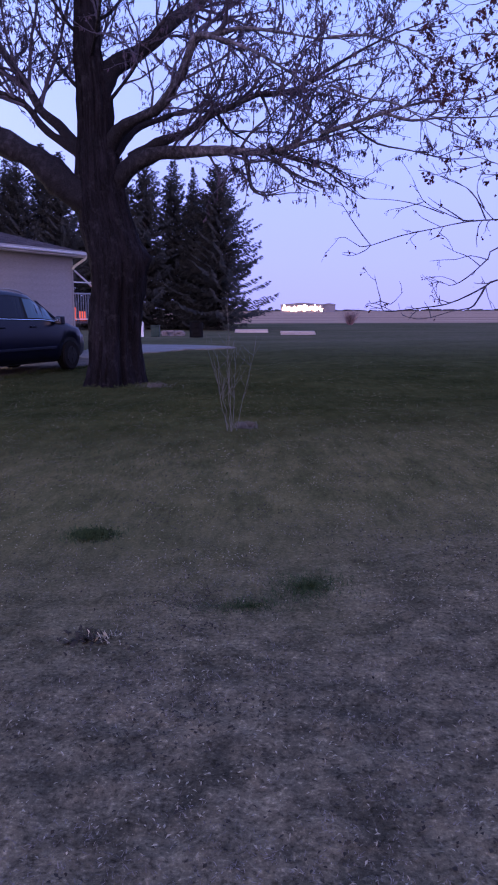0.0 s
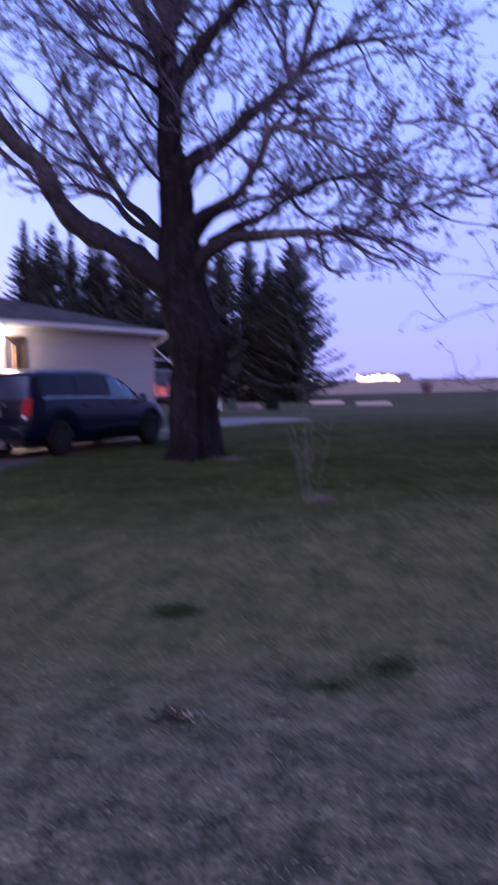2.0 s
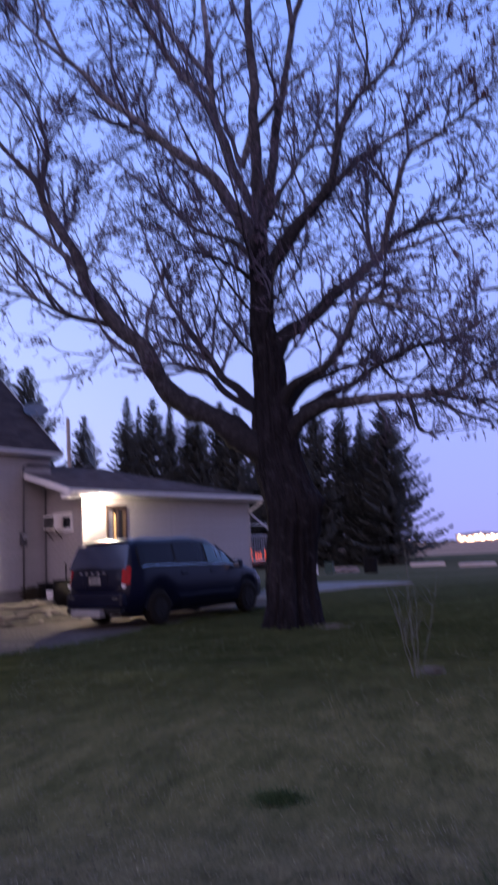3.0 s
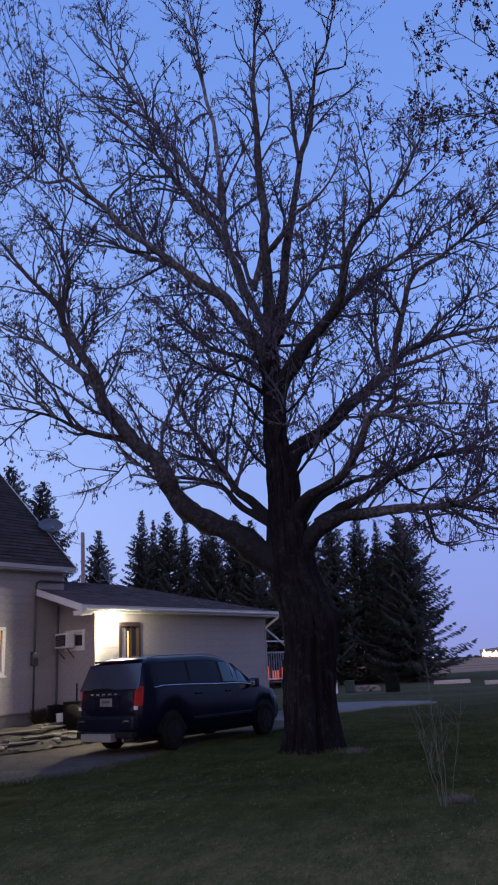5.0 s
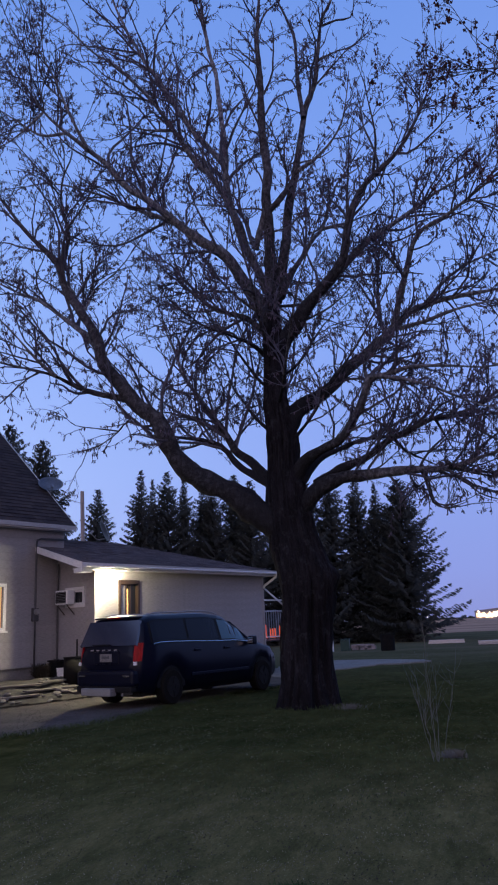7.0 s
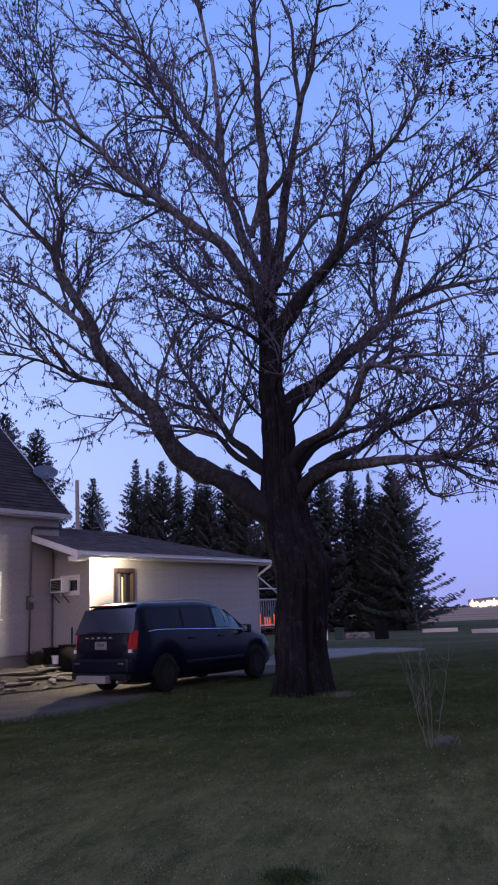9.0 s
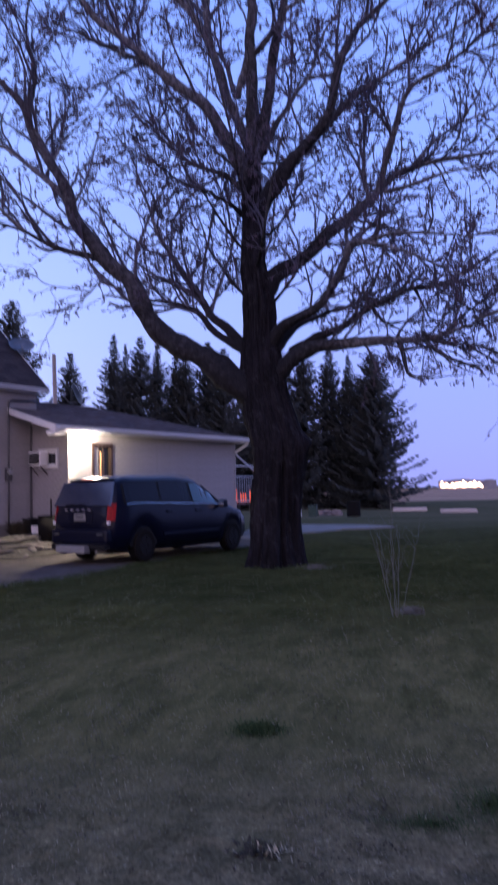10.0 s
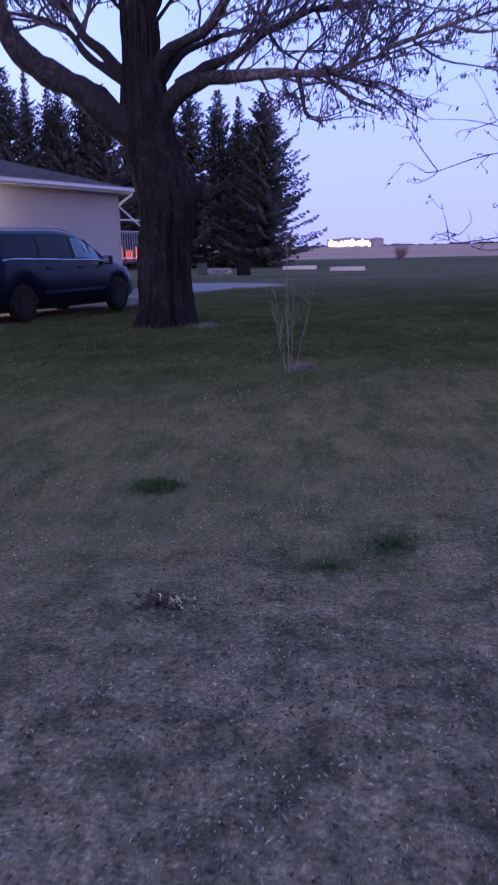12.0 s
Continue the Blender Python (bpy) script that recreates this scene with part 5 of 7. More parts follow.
    limb(t, P, 0.047, 0.009, [(-2.44, 14.80, 11.42), (-2.03, 14.64, 11.49), (-1.59, 14.43, 11.69), (-1.24, 14.21, 12.05), (-1.06, 13.97, 12.56), (-0.96, 13.80, 12.92)], mat=MAT_UPPER)
    limb(t, P, 0.030, 0.009, [(-1.59, 15.00, 15.30), (-1.23, 14.95, 15.32), (-0.89, 14.91, 15.26), (-0.76, 14.86, 15.68), (-0.77, 14.80, 16.19)], mat=MAT_LIMB)
    limb(t, P, 0.030, 0.009, [(-1.71, 14.90, 14.31), (-1.26, 15.18, 14.68), (-0.92, 15.37, 14.88), (-0.58, 15.60, 15.34)], mat=MAT_LIMB)
    limb(t, P, 0.057, 0.009, [(-3.43, 14.50, 9.68), (-3.71, 14.99, 10.58), (-4.14, 15.36, 11.18), (-5.03, 15.94, 11.77), (-5.79, 16.40, 12.28)], mat=MAT_UPPER)
    limb(t, P, 0.075, 0.075, [(-3.35, 14.40, 9.48), (-3.17, 14.34, 9.97), (-3.05, 14.30, 10.35)], mat=MAT_UPPER)
    limb(t, P, 0.080, 0.009, [(-2.87, 14.60, 8.37), (-2.66, 14.92, 9.05), (-2.42, 15.18, 9.55), (-2.23, 15.38, 9.98), (-2.00, 15.60, 10.41), (-1.82, 15.89, 11.15), (-1.59, 16.19, 11.90), (-1.17, 16.45, 12.29), (-0.71, 16.80, 13.07)], mat=MAT_UPPER)
    limb(t, P, 0.040, 0.039, [(-2.04, 15.60, 10.36), (-1.62, 15.46, 10.29), (-1.44, 15.40, 10.16)], mat=MAT_UPPER)
    limb(t, P, 0.180, 0.009, [(-2.94, 14.60, 7.23), (-2.54, 14.47, 7.69), (-2.19, 14.36, 8.04), (-1.77, 14.24, 8.43), (-1.42, 14.12, 8.84), (-1.24, 13.97, 9.51), (-0.97, 13.83, 10.05), (-0.51, 13.70, 10.40), (-0.13, 13.60, 10.65), (0.28, 13.45, 11.13), (0.57, 13.32, 11.63), (0.77, 13.20, 12.11)], mat=MAT_LIMB)
    limb(t, P, 0.096, 0.012, [(-1.84, 14.40, 8.39), (-1.50, 14.65, 8.87), (-0.98, 15.00, 9.54), (-0.34, 15.36, 10.09), (0.20, 15.66, 10.58), (1.04, 16.09, 11.26), (2.07, 16.60, 12.12)], mat=MAT_UPPER)
    limb(t, P, 0.048, 0.009, [(-1.32, 14.30, 9.44), (-1.26, 14.66, 10.89), (-1.18, 14.94, 12.09), (-1.06, 15.10, 12.79)], mat=MAT_LIMB)
    limb(t, P, 0.035, 0.009, [(-0.67, 13.80, 10.30), (-0.52, 13.42, 10.90), (-0.56, 13.07, 11.47), (-0.62, 12.80, 11.89)], mat=MAT_LIMB)
    limb(t, P, 0.197, 0.012, [(-2.98, 14.60, 5.31), (-2.73, 14.73, 5.79), (-2.43, 14.82, 6.02), (-2.07, 14.92, 6.25), (-1.63, 15.07, 6.74), (-1.26, 15.17, 6.98), (-0.94, 15.27, 7.29), (-0.54, 15.39, 7.67), (-0.21, 15.49, 7.98), (0.29, 15.62, 8.15), (1.03, 15.79, 8.30), (1.79, 15.97, 8.42), (2.77, 16.20, 8.65)], mat=MAT_UPPER)
    limb(t, P, 0.085, 0.009, [(-0.60, 15.20, 7.50), (-0.40, 14.91, 8.10), (-0.20, 14.66, 8.61), (-0.03, 14.46, 9.00), (0.24, 14.29, 9.25), (0.66, 14.09, 9.32), (1.01, 13.91, 9.43), (1.88, 13.41, 9.80), (2.38, 13.10, 9.98)], mat=MAT_UPPER)
    limb(t, P, 0.060, 0.009, [(-0.72, 15.20, 7.33), (-0.89, 15.43, 7.87), (-0.88, 15.75, 8.69), (-0.87, 15.95, 9.20), (-0.90, 16.17, 9.83), (-0.95, 16.40, 10.48)], mat=MAT_UPPER)
    limb(t, P, 0.055, 0.009, [(-0.49, 15.30, 7.55), (0.12, 15.20, 7.61), (0.72, 15.10, 7.73), (1.65, 14.93, 7.76), (2.38, 14.80, 7.70)], mat=MAT_UPPER)
    limb(t, P, 0.055, 0.009, [(0.11, 15.50, 8.11), (0.74, 15.99, 8.93), (1.43, 16.40, 9.42), (2.02, 16.74, 9.77), (2.87, 17.20, 10.29)], mat=MAT_UPPER)
    limb(t, P, 0.136, 0.009, [(-2.88, 14.60, 4.24), (-2.58, 14.42, 4.63), (-2.20, 14.27, 4.82), (-1.83, 14.13, 4.94), (-1.57, 14.00, 5.17), (-1.30, 13.84, 5.49), (-1.14, 13.70, 5.82), (-1.04, 13.61, 6.01), (-0.73, 13.50, 5.98), (-0.30, 13.33, 6.01), (0.30, 13.09, 5.89), (0.95, 12.81, 5.66), (1.40, 12.60, 5.64)], mat=MAT_UPPER)
    limb(t, P, 0.048, 0.009, [(-1.00, 13.60, 6.02), (-0.52, 13.32, 5.82), (-0.13, 13.07, 5.60), (0.33, 12.76, 5.28), (0.83, 12.37, 4.91), (1.31, 12.00, 4.67)], mat=MAT_UPPER)
    limb(t, P, 0.043, 0.009, [(-1.10, 13.70, 5.93), (-1.17, 13.92, 6.35), (-0.94, 14.11, 6.63), (-0.50, 14.40, 6.78)], mat=MAT_UPPER)
    limb(t, P, 0.113, 0.012, [(-2.70, 14.60, 4.28), (-2.38, 14.97, 4.78), (-1.94, 15.30, 5.04), (-1.48, 15.63, 5.30), (-1.02, 15.93, 5.34), (-0.60, 16.20, 5.48)], mat=MAT_LIMB)
    limb(t, P, 0.124, 0.009, [(-2.36, 14.60, 4.19), (-1.87, 14.47, 4.45), (-1.39, 14.35, 4.60), (-1.04, 14.25, 4.77), (-0.80, 14.18, 4.91), (-0.46, 14.09, 5.00), (0.04, 13.96, 5.16), (0.40, 13.87, 5.16), (0.92, 13.72, 5.27), (1.43, 13.57, 5.43), (2.01, 13.40, 5.56)], mat=MAT_LIMB)
    limb(t, P, 0.032, 0.009, [(-0.79, 14.10, 4.92), (-0.92, 14.20, 5.31), (-0.73, 14.30, 5.65), (-0.58, 14.40, 6.07)], mat=MAT_UPPER)
    limb(t, P, 0.027, 0.009, [(0.06, 13.80, 5.09), (0.24, 14.11, 4.75), (0.34, 14.30, 4.54)], mat=MAT_LIMB)
    limb(t, P, 0.025, 0.009, [(0.39, 13.70, 5.11), (0.73, 13.24, 4.70), (1.04, 12.80, 4.36)], mat=MAT_LIMB)
    limb(t, P, 0.202, 0.012, [(-2.75, 14.60, 3.66), (-2.48, 14.52, 3.96), (-2.17, 14.45, 4.17), (-1.82, 14.38, 4.26), (-1.31, 14.28, 4.28), (-0.76, 14.18, 4.25), (-0.24, 14.07, 4.22), (0.27, 13.96, 4.20), (0.79, 13.85, 4.31), (1.11, 13.78, 4.38), (1.87, 13.60, 4.54)], mat=MAT_UPPER)
    limb(t, P, 0.031, 0.009, [(0.13, 13.80, 4.16), (0.43, 13.47, 3.87), (0.66, 13.15, 3.54), (0.98, 12.80, 3.33)], mat=MAT_LIMB)
    limb(t, P, 0.029, 0.009, [(0.22, 13.80, 4.17), (0.62, 14.31, 4.12), (1.20, 15.00, 4.09)], mat=MAT_LIMB)
    limb(t, P, 0.029, 0.009, [(-0.29, 13.90, 4.17), (-0.18, 14.17, 3.84), (-0.15, 14.33, 3.63), (0.08, 14.51, 3.53), (0.51, 14.80, 3.68)], mat=MAT_LIMB)
    limb(t, P, 0.035, 0.009, [(-0.75, 14.10, 4.89), (-0.57, 14.39, 4.69), (-0.13, 14.86, 4.51), (0.20, 15.20, 4.37)], mat=MAT_LIMB)
    low = len(P)  # the far ends over the open lawn
    limb(t, P, 0.049, 0.009, [(1.07, 13.60, 4.41), (1.64, 13.48, 4.56), (2.19, 13.36, 4.71), (2.73, 13.24, 4.81), (3.45, 13.12, 4.84), (4.15, 13.00, 4.90)], 8, mat=MAT_UPPER)
    limb(t, P, 0.029, 0.009, [(2.12, 13.40, 4.69), (2.55, 13.25, 4.53), (3.08, 13.10, 4.55), (3.79, 12.95, 4.52), (4.38, 12.80, 4.56)], 8, mat=MAT_UPPER)
    limb(t, P, 0.038, 0.009, [(0.81, 13.40, 5.18), (1.03, 13.20, 5.25), (1.56, 13.00, 5.49), (2.16, 12.80, 5.72), (2.82, 12.60, 5.90)], 8, mat=MAT_LIMB)
    limb(t, P, 0.023, 0.009, [(1.13, 12.20, 4.80), (1.64, 12.10, 4.59), (2.15, 12.00, 4.45), (2.65, 11.90, 4.13), (3.22, 11.80, 3.92)], 8, mat=MAT_UPPER)
    limb(t, P, 0.027, 0.009, [(1.11, 12.60, 5.62), (1.68, 12.55, 5.62), (2.20, 12.50, 5.47), (2.82, 12.45, 5.19), (3.42, 12.40, 5.01)], 8, mat=MAT_UPPER)
    limb(t, P, 0.023, 0.009, [(1.55, 13.60, 4.56), (2.06, 13.68, 4.26), (2.66, 13.75, 4.15), (3.38, 13.82, 4.02), (3.99, 13.90, 4.08)], 8, mat=MAT_LIMB)
    limb(t, P, 0.024, 0.009, [(0.19, 13.80, 4.24), (0.60, 13.90, 4.05), (1.11, 14.00, 3.92), (1.52, 14.10, 3.64), (1.95, 14.20, 3.41)], 8, mat=MAT_LIMB)
    limb(t, P, 0.024, 0.009, [(-0.26, 13.90, 4.19), (-0.13, 13.85, 3.56), (0.19, 13.80, 3.43), (0.54, 13.75, 3.45), (0.89, 13.70, 3.44)], 8, mat=MAT_LIMB)
    rng = random.Random(5)
    main = len(P)
    for k in range(12):  # thinner limbs towards the back and the front
        a = 2.4 * k + rng.uniform(-0.3, 0.3)
        z0 = 4.9 + 3.6 * (k / 11)
        reach, lift = rng.uniform(2.6, 4.6), rng.uniform(2.2, 4.6)
        c, s = 0.75 * math.cos(a), math.sin(a)
        s = abs(s) + 0.25 if k % 3 else -abs(s) - 0.1
        limb(t, P, 0.042, 0.008, [(-3.08 + c * reach * u - s * 0.3 * math.sin(4.5 * u + k) * u, 14.6 + s * reach * u, z0 + lift * u ** 1.25 + 0.2 * math.sin(6 * u + k) * u) for u in (0.0, 0.18, 0.36, 0.54, 0.76, 1.0)], 8, 0.1, MAT_UPPER)
    droop = []
    limb(t, droop, 0.029, 0.006, [(-0.28, 14.27, 4.37), (-0.18, 14.22, 4.04), (-0.13, 14.19, 3.66), (0.07, 14.16, 3.53), (0.43, 14.13, 3.59), (0.73, 14.10, 3.70)], 7, 0.1, None, 0.02)
    limb(t, droop, 0.033, 0.006, [(0.06, 14.27, 4.36), (0.15, 14.25, 4.24), (0.52, 14.17, 3.89), (0.94, 14.09, 3.68), (1.35, 14.01, 3.53)], 7, 0.1, None, 0.02)
    limb(t, droop, 0.039, 0.007, [(0.16, 14.25, 4.34), (0.38, 14.25, 4.27), (0.72, 14.33, 4.14), (1.26, 14.41, 4.07), (1.71, 14.49, 3.85), (2.04, 14.57, 3.80)], 7, 0.1, None, 0.02)
    limb(t, droop, 0.026, 0.006, [(0.94, 14.35, 4.11), (1.37, 14.30, 3.82), (1.64, 14.35, 3.68), (1.84, 14.40, 3.44)], 7, 0.1, None, 0.02)
    limb(t, droop, 0.022, 0.005, [(-0.19, 14.21, 4.05), (-0.44, 14.10, 3.87), (-0.70, 14.00, 3.62), (-0.94, 13.90, 3.33)], 7, 0.1, None, 0.02)
    limb(t, droop, 0.030, 0.005, [(-5.69, 14.31, 5.74), (-6.00, 14.35, 5.77), (-6.35, 14.37, 5.92), (-6.53, 14.29, 5.71), (-6.83, 14.21, 5.47), (-7.18, 14.13, 5.33), (-7.53, 14.05, 5.27), (-7.89, 13.97, 5.23)], 7, 0.1, None, 0.02)
    limb(t, droop, 0.018, 0.004, [(-6.52, 14.28, 5.70), (-7.08, 14.33, 5.84), (-7.60, 14.41, 5.99), (-7.99, 14.49, 6.29), (-8.46, 14.57, 6.49), (-9.01, 14.65, 6.58)], 7, 0.1, None, 0.02)
    limb(t, droop, 0.013, 0.004, [(-7.18, 14.13, 5.33), (-7.29, 14.10, 5.01), (-7.42, 14.05, 4.80), (-7.30, 14.00, 4.51)], 7, 0.1, None, 0.02)
    acc, tips = ([], []), []
    spec = [(2.6, 0.7, 2.5, 0.8, 0.3, 5), (4.1, 0.3, 1.0, 0.85, 0.24, 3), (3.4, 0.1, 0.36, 0.85, 0.1, 3)]
    own = [290]
    for k, (path, rr) in enumerate(P):
        stout, outer = rr[0] > 0.1, low <= k < main
        mid = path[len(path) // 2]
        high = mid.z > 10.3 and -4.6 < mid.x < 0.2 and path[-1].x < 0.6
        dens = 2.8 if k >= main else 2.4 if outer else 2.2 if high else 4.6 if path[-1].x > 0.6 else 3.7
        rise = 0.55 if high else 0.3
        grow(rng, acc, tips, path, rr, [(dens, 0.4, 1.2, 0.8, 0.3, 5) if outer else (dens, 0.6, 3.0 if mid.x < -3.5 else 2.0, 0.8, rise, 5)] + spec[1:], 0, 0.2 if stout else 0.12, t, own, 3.6 if path[-1].x > -3 else 5.0)
    for path, rr in droop:
        grow(rng, acc, tips, path, rr, [(4.0, 0.3, 0.8, 0.8, -0.05, 4), (4.0, 0.12, 0.4, 0.85, 0.0, 3)], 0, 0.3, None, None, 2.6)
    link_mesh("fine_branching", acc[0], acc[1], MAT_TWIG, t, "fine bare spring twigs")["kind"] = "stuff"
    lv = leaves(rng, tips, 6, 0.066, 1.1, (0.13, 0.22))
    link_mesh("foliage", lv[0], lv[1], MAT_LEAF, t, "small hanging olive young leaves")["kind"] = "stuff"


build_old_maple()


def build_side_tree():
    t = empty("side_tree", Matrix(), "spreading tree with red buds reaching over the lawn", "tree")
    build_trunk(t, [(7.5, 11.3, -0.1, 0.36), (7.5, 11.3, 1.2, 0.3), (7.4, 11.3, 3.0, 0.27), (7.2, 11.2, 5.0, 0.22), (6.9, 11.1, 7.5, 0.15), (6.6, 10.9, 10.0, 0.08)], MAT_BARK)
    P = []
    low = []
    limb(t, low, 0.0300, 0.0062, [(7.40, 11.27, 2.90), (5.90, 10.78, 2.85), (4.32, 10.17, 2.63), (3.12, 9.80, 2.55), (2.67, 9.80, 2.52), (2.25, 9.80, 2.43), (1.82, 9.80, 2.35), (1.45, 9.80, 2.23)], 6, 0.1, None, 0.02)
    limb(t, low, 0.0067, 0.0031, [(1.45, 9.80, 2.23), (1.32, 9.76, 2.38), (1.19, 9.73, 2.55), (1.07, 9.69, 2.72), (1.02, 9.65, 2.73)], 6, 0.1, None, 0.02)
    limb(t, low, 0.0062, 0.0031, [(1.45, 9.80, 2.23), (1.32, 9.85, 2.22), (1.14, 9.90, 2.34), (1.01, 9.95, 2.32)], 6, 0.1, None, 0.02)
    limb(t, low, 0.0062, 0.0031, [(1.45, 9.80, 2.23), (1.39, 9.80, 2.17), (1.22, 9.80, 2.10), (1.09, 9.80, 2.12)], 6, 0.1, None, 0.02)
    limb(t, low, 0.0093, 0.0031, [(2.62, 9.80, 2.52), (2.48, 9.87, 2.63), (2.30, 9.95, 2.75), (2.20, 10.02, 2.84)], 6, 0.1, None, 0.02)
    limb(t, low, 0.0093, 0.0031, [(2.89, 9.80, 2.54), (2.75, 9.74, 2.78), (2.59, 9.68, 2.91), (2.39, 9.62, 2.97), (2.21, 9.55, 3.02)], 6, 0.1, None, 0.02)
    limb(t, low, 0.0080, 0.0028, [(2.74, 9.80, 2.53), (2.62, 9.82, 2.53), (2.37, 9.85, 2.63), (2.11, 9.87, 2.77), (1.96, 9.90, 3.06), (1.79, 9.92, 3.31)], 6, 0.1, None, 0.02)
    limb(t, low, 0.0080, 0.0028, [(2.36, 9.80, 2.61), (2.06, 9.77, 2.71), (1.73, 9.74, 2.77), (1.51, 9.71, 2.78), (1.28, 9.68, 2.79)], 6, 0.1, None, 0.02)
    limb(t, low, 0.0080, 0.0028, [(3.03, 9.80, 2.54), (3.01, 9.82, 2.53), (2.88, 9.85, 2.67), (2.65, 9.87, 2.93), (2.36, 9.90, 3.06), (2.18, 9.92, 3.10)], 6, 0.1, None, 0.02)
    limb(t, low, 0.0080, 0.0028, [(2.09, 9.80, 2.75), (1.96, 9.76, 2.71), (1.80, 9.72, 2.65), (1.71, 9.68, 2.54)], 6, 0.1, None, 0.02)
    limb(t, low, 0.0080, 0.0028, [(2.87, 9.80, 2.67), (2.78, 9.84, 2.87), (2.80, 9.88, 3.04), (2.89, 9.92, 3.22)], 6, 0.1, None, 0.02)
    limb(t, low, 0.0080, 0.0028, [(2.34, 9.80, 3.04), (2.42, 9.74, 3.19), (2.36, 9.68, 3.32)], 6, 0.1, None, 0.02)
    limb(t, low, 0.0280, 0.0051, [(7.45, 11.27, 2.50), (6.10, 10.66, 2.60), (4.53, 10.04, 2.45), (3.13, 9.80, 2.23), (2.95, 9.80, 2.06), (2.77, 9.80, 1.89), (2.60, 9.80, 1.77), (2.46, 9.80, 1.73), (2.35, 9.80, 1.78), (2.20, 9.80, 1.74)], 6, 0.1, None, 0.02)
    limb(t, low, 0.0072, 0.0031, [(2.95, 9.80, 2.04), (2.74, 9.86, 2.10), (2.58, 9.92, 2.06), (2.41, 9.98, 2.06), (2.26, 10.04, 2.05)], 6, 0.1, None, 0.02)
    limb(t, low, 0.0062, 0.0031, [(2.84, 9.80, 1.97), (2.68, 9.74, 2.08), (2.52, 9.68, 2.13), (2.38, 9.62, 2.19), (2.31, 9.55, 2.22)], 6, 0.1, None, 0.02)
    limb(t, low, 0.0300, 0.0072, [(7.45, 11.27, 2.20), (6.10, 10.66, 2.20), (4.51, 10.04, 2.03), (3.16, 9.80, 1.81), (2.93, 9.80, 1.71), (2.71, 9.80, 1.60), (2.43, 9.80, 1.49), (2.14, 9.80, 1.44), (1.85, 9.80, 1.40), (1.64, 9.80, 1.40), (1.60, 9.80, 1.53)], 6, 0.1, None, 0.02)
    limb(t, low, 0.0062, 0.0031, [(1.60, 9.80, 1.53), (1.56, 9.80, 1.67), (1.51, 9.80, 1.86)], 6, 0.1, None, 0.02)
    limb(t, low, 0.0062, 0.0031, [(1.60, 9.80, 1.53), (1.48, 9.80, 1.50), (1.45, 9.80, 1.54)], 6, 0.1, None, 0.02)
    limb(t, low, 0.0062, 0.0031, [(1.60, 9.80, 1.53), (1.73, 9.80, 1.49), (1.84, 9.80, 1.60), (1.88, 9.80, 1.65)], 6, 0.1, None, 0.02)
    limb(t, low, 0.0123, 0.0041, [(2.93, 9.80, 1.71), (2.81, 9.74, 1.52), (2.71, 9.68, 1.44), (2.46, 9.62, 1.40), (2.20, 9.55, 1.32), (2.01, 9.49, 1.30), (1.82, 9.43, 1.35)], 6, 0.1, None, 0.02)
    limb(t, low, 0.0061, 0.0031, [(2.25, 9.80, 1.31), (2.22, 9.80, 1.42), (2.15, 9.80, 1.52)], 6, 0.1, None, 0.02)
    limb(t, low, 0.0062, 0.0031, [(2.93, 9.80, 1.71), (2.97, 9.80, 1.57), (3.04, 9.80, 1.40)], 6, 0.1, None, 0.02)
    limb(t, P, 0.045, 0.004, [(6.75, 11.00, 8.60), (4.63, 10.48, 8.98), (2.04, 9.85, 8.85), (1.63, 9.80, 9.24), (1.39, 9.75, 9.43), (1.10, 9.70, 9.77), (0.92, 9.65, 10.16), (0.76, 9.60, 10.41)], 7)
    limb(t, P, 0.045, 0.004, [(6.70, 11.00, 9.20), (4.72, 10.62, 9.75), (2.29, 10.15, 9.80), (1.80, 10.10, 10.29), (1.49, 10.05, 10.65), (1.30, 10.00, 10.84), (1.10, 9.95, 10.93), (0.97, 9.90, 10.92)], 7)
    limb(t, P, 0.045, 0.004, [(6.65, 10.95, 9.60), (4.62, 10.50, 10.04), (2.14, 9.95, 9.98), (1.84, 9.87, 10.65), (1.73, 9.78, 10.97), (1.54, 9.70, 11.36)], 7)
    limb(t, P, 0.045, 0.004, [(6.80, 11.05, 8.20), (4.71, 10.60, 8.84), (2.15, 10.05, 8.98), (1.64, 10.00, 9.25), (1.17, 9.95, 9.36), (0.86, 9.90, 9.54), (0.53, 9.85, 9.74), (0.16, 9.80, 10.04)], 7)
    limb(t, P, 0.045, 0.004, [(6.90, 11.10, 7.70), (4.69, 10.49, 8.40), (1.99, 9.75, 8.60), (1.35, 9.70, 9.05), (0.88, 9.65, 9.16), (0.55, 9.60, 9.19), (0.15, 9.55, 9.21), (-0.17, 9.50, 9.24)], 7)
    limb(t, P, 0.045, 0.004, [(6.95, 11.10, 7.20), (4.77, 10.58, 8.23), (2.11, 9.95, 8.77), (1.56, 9.87, 8.70), (1.10, 9.78, 8.57), (0.64, 9.70, 8.43)], 7)
    limb(t, P, 0.045, 0.004, [(6.85, 11.05, 7.90), (4.80, 10.73, 9.03), (2.29, 10.35, 9.65), (1.68, 10.29, 9.56), (1.13, 10.22, 9.51), (0.63, 10.16, 9.49), (0.05, 10.10, 9.51)], 7)
    limb(t, P, 0.045, 0.004, [(7.05, 11.15, 6.60), (4.80, 10.66, 7.69), (2.04, 10.05, 8.27), (1.49, 9.97, 8.22), (1.14, 9.88, 8.10), (0.67, 9.80, 7.90)], 7)
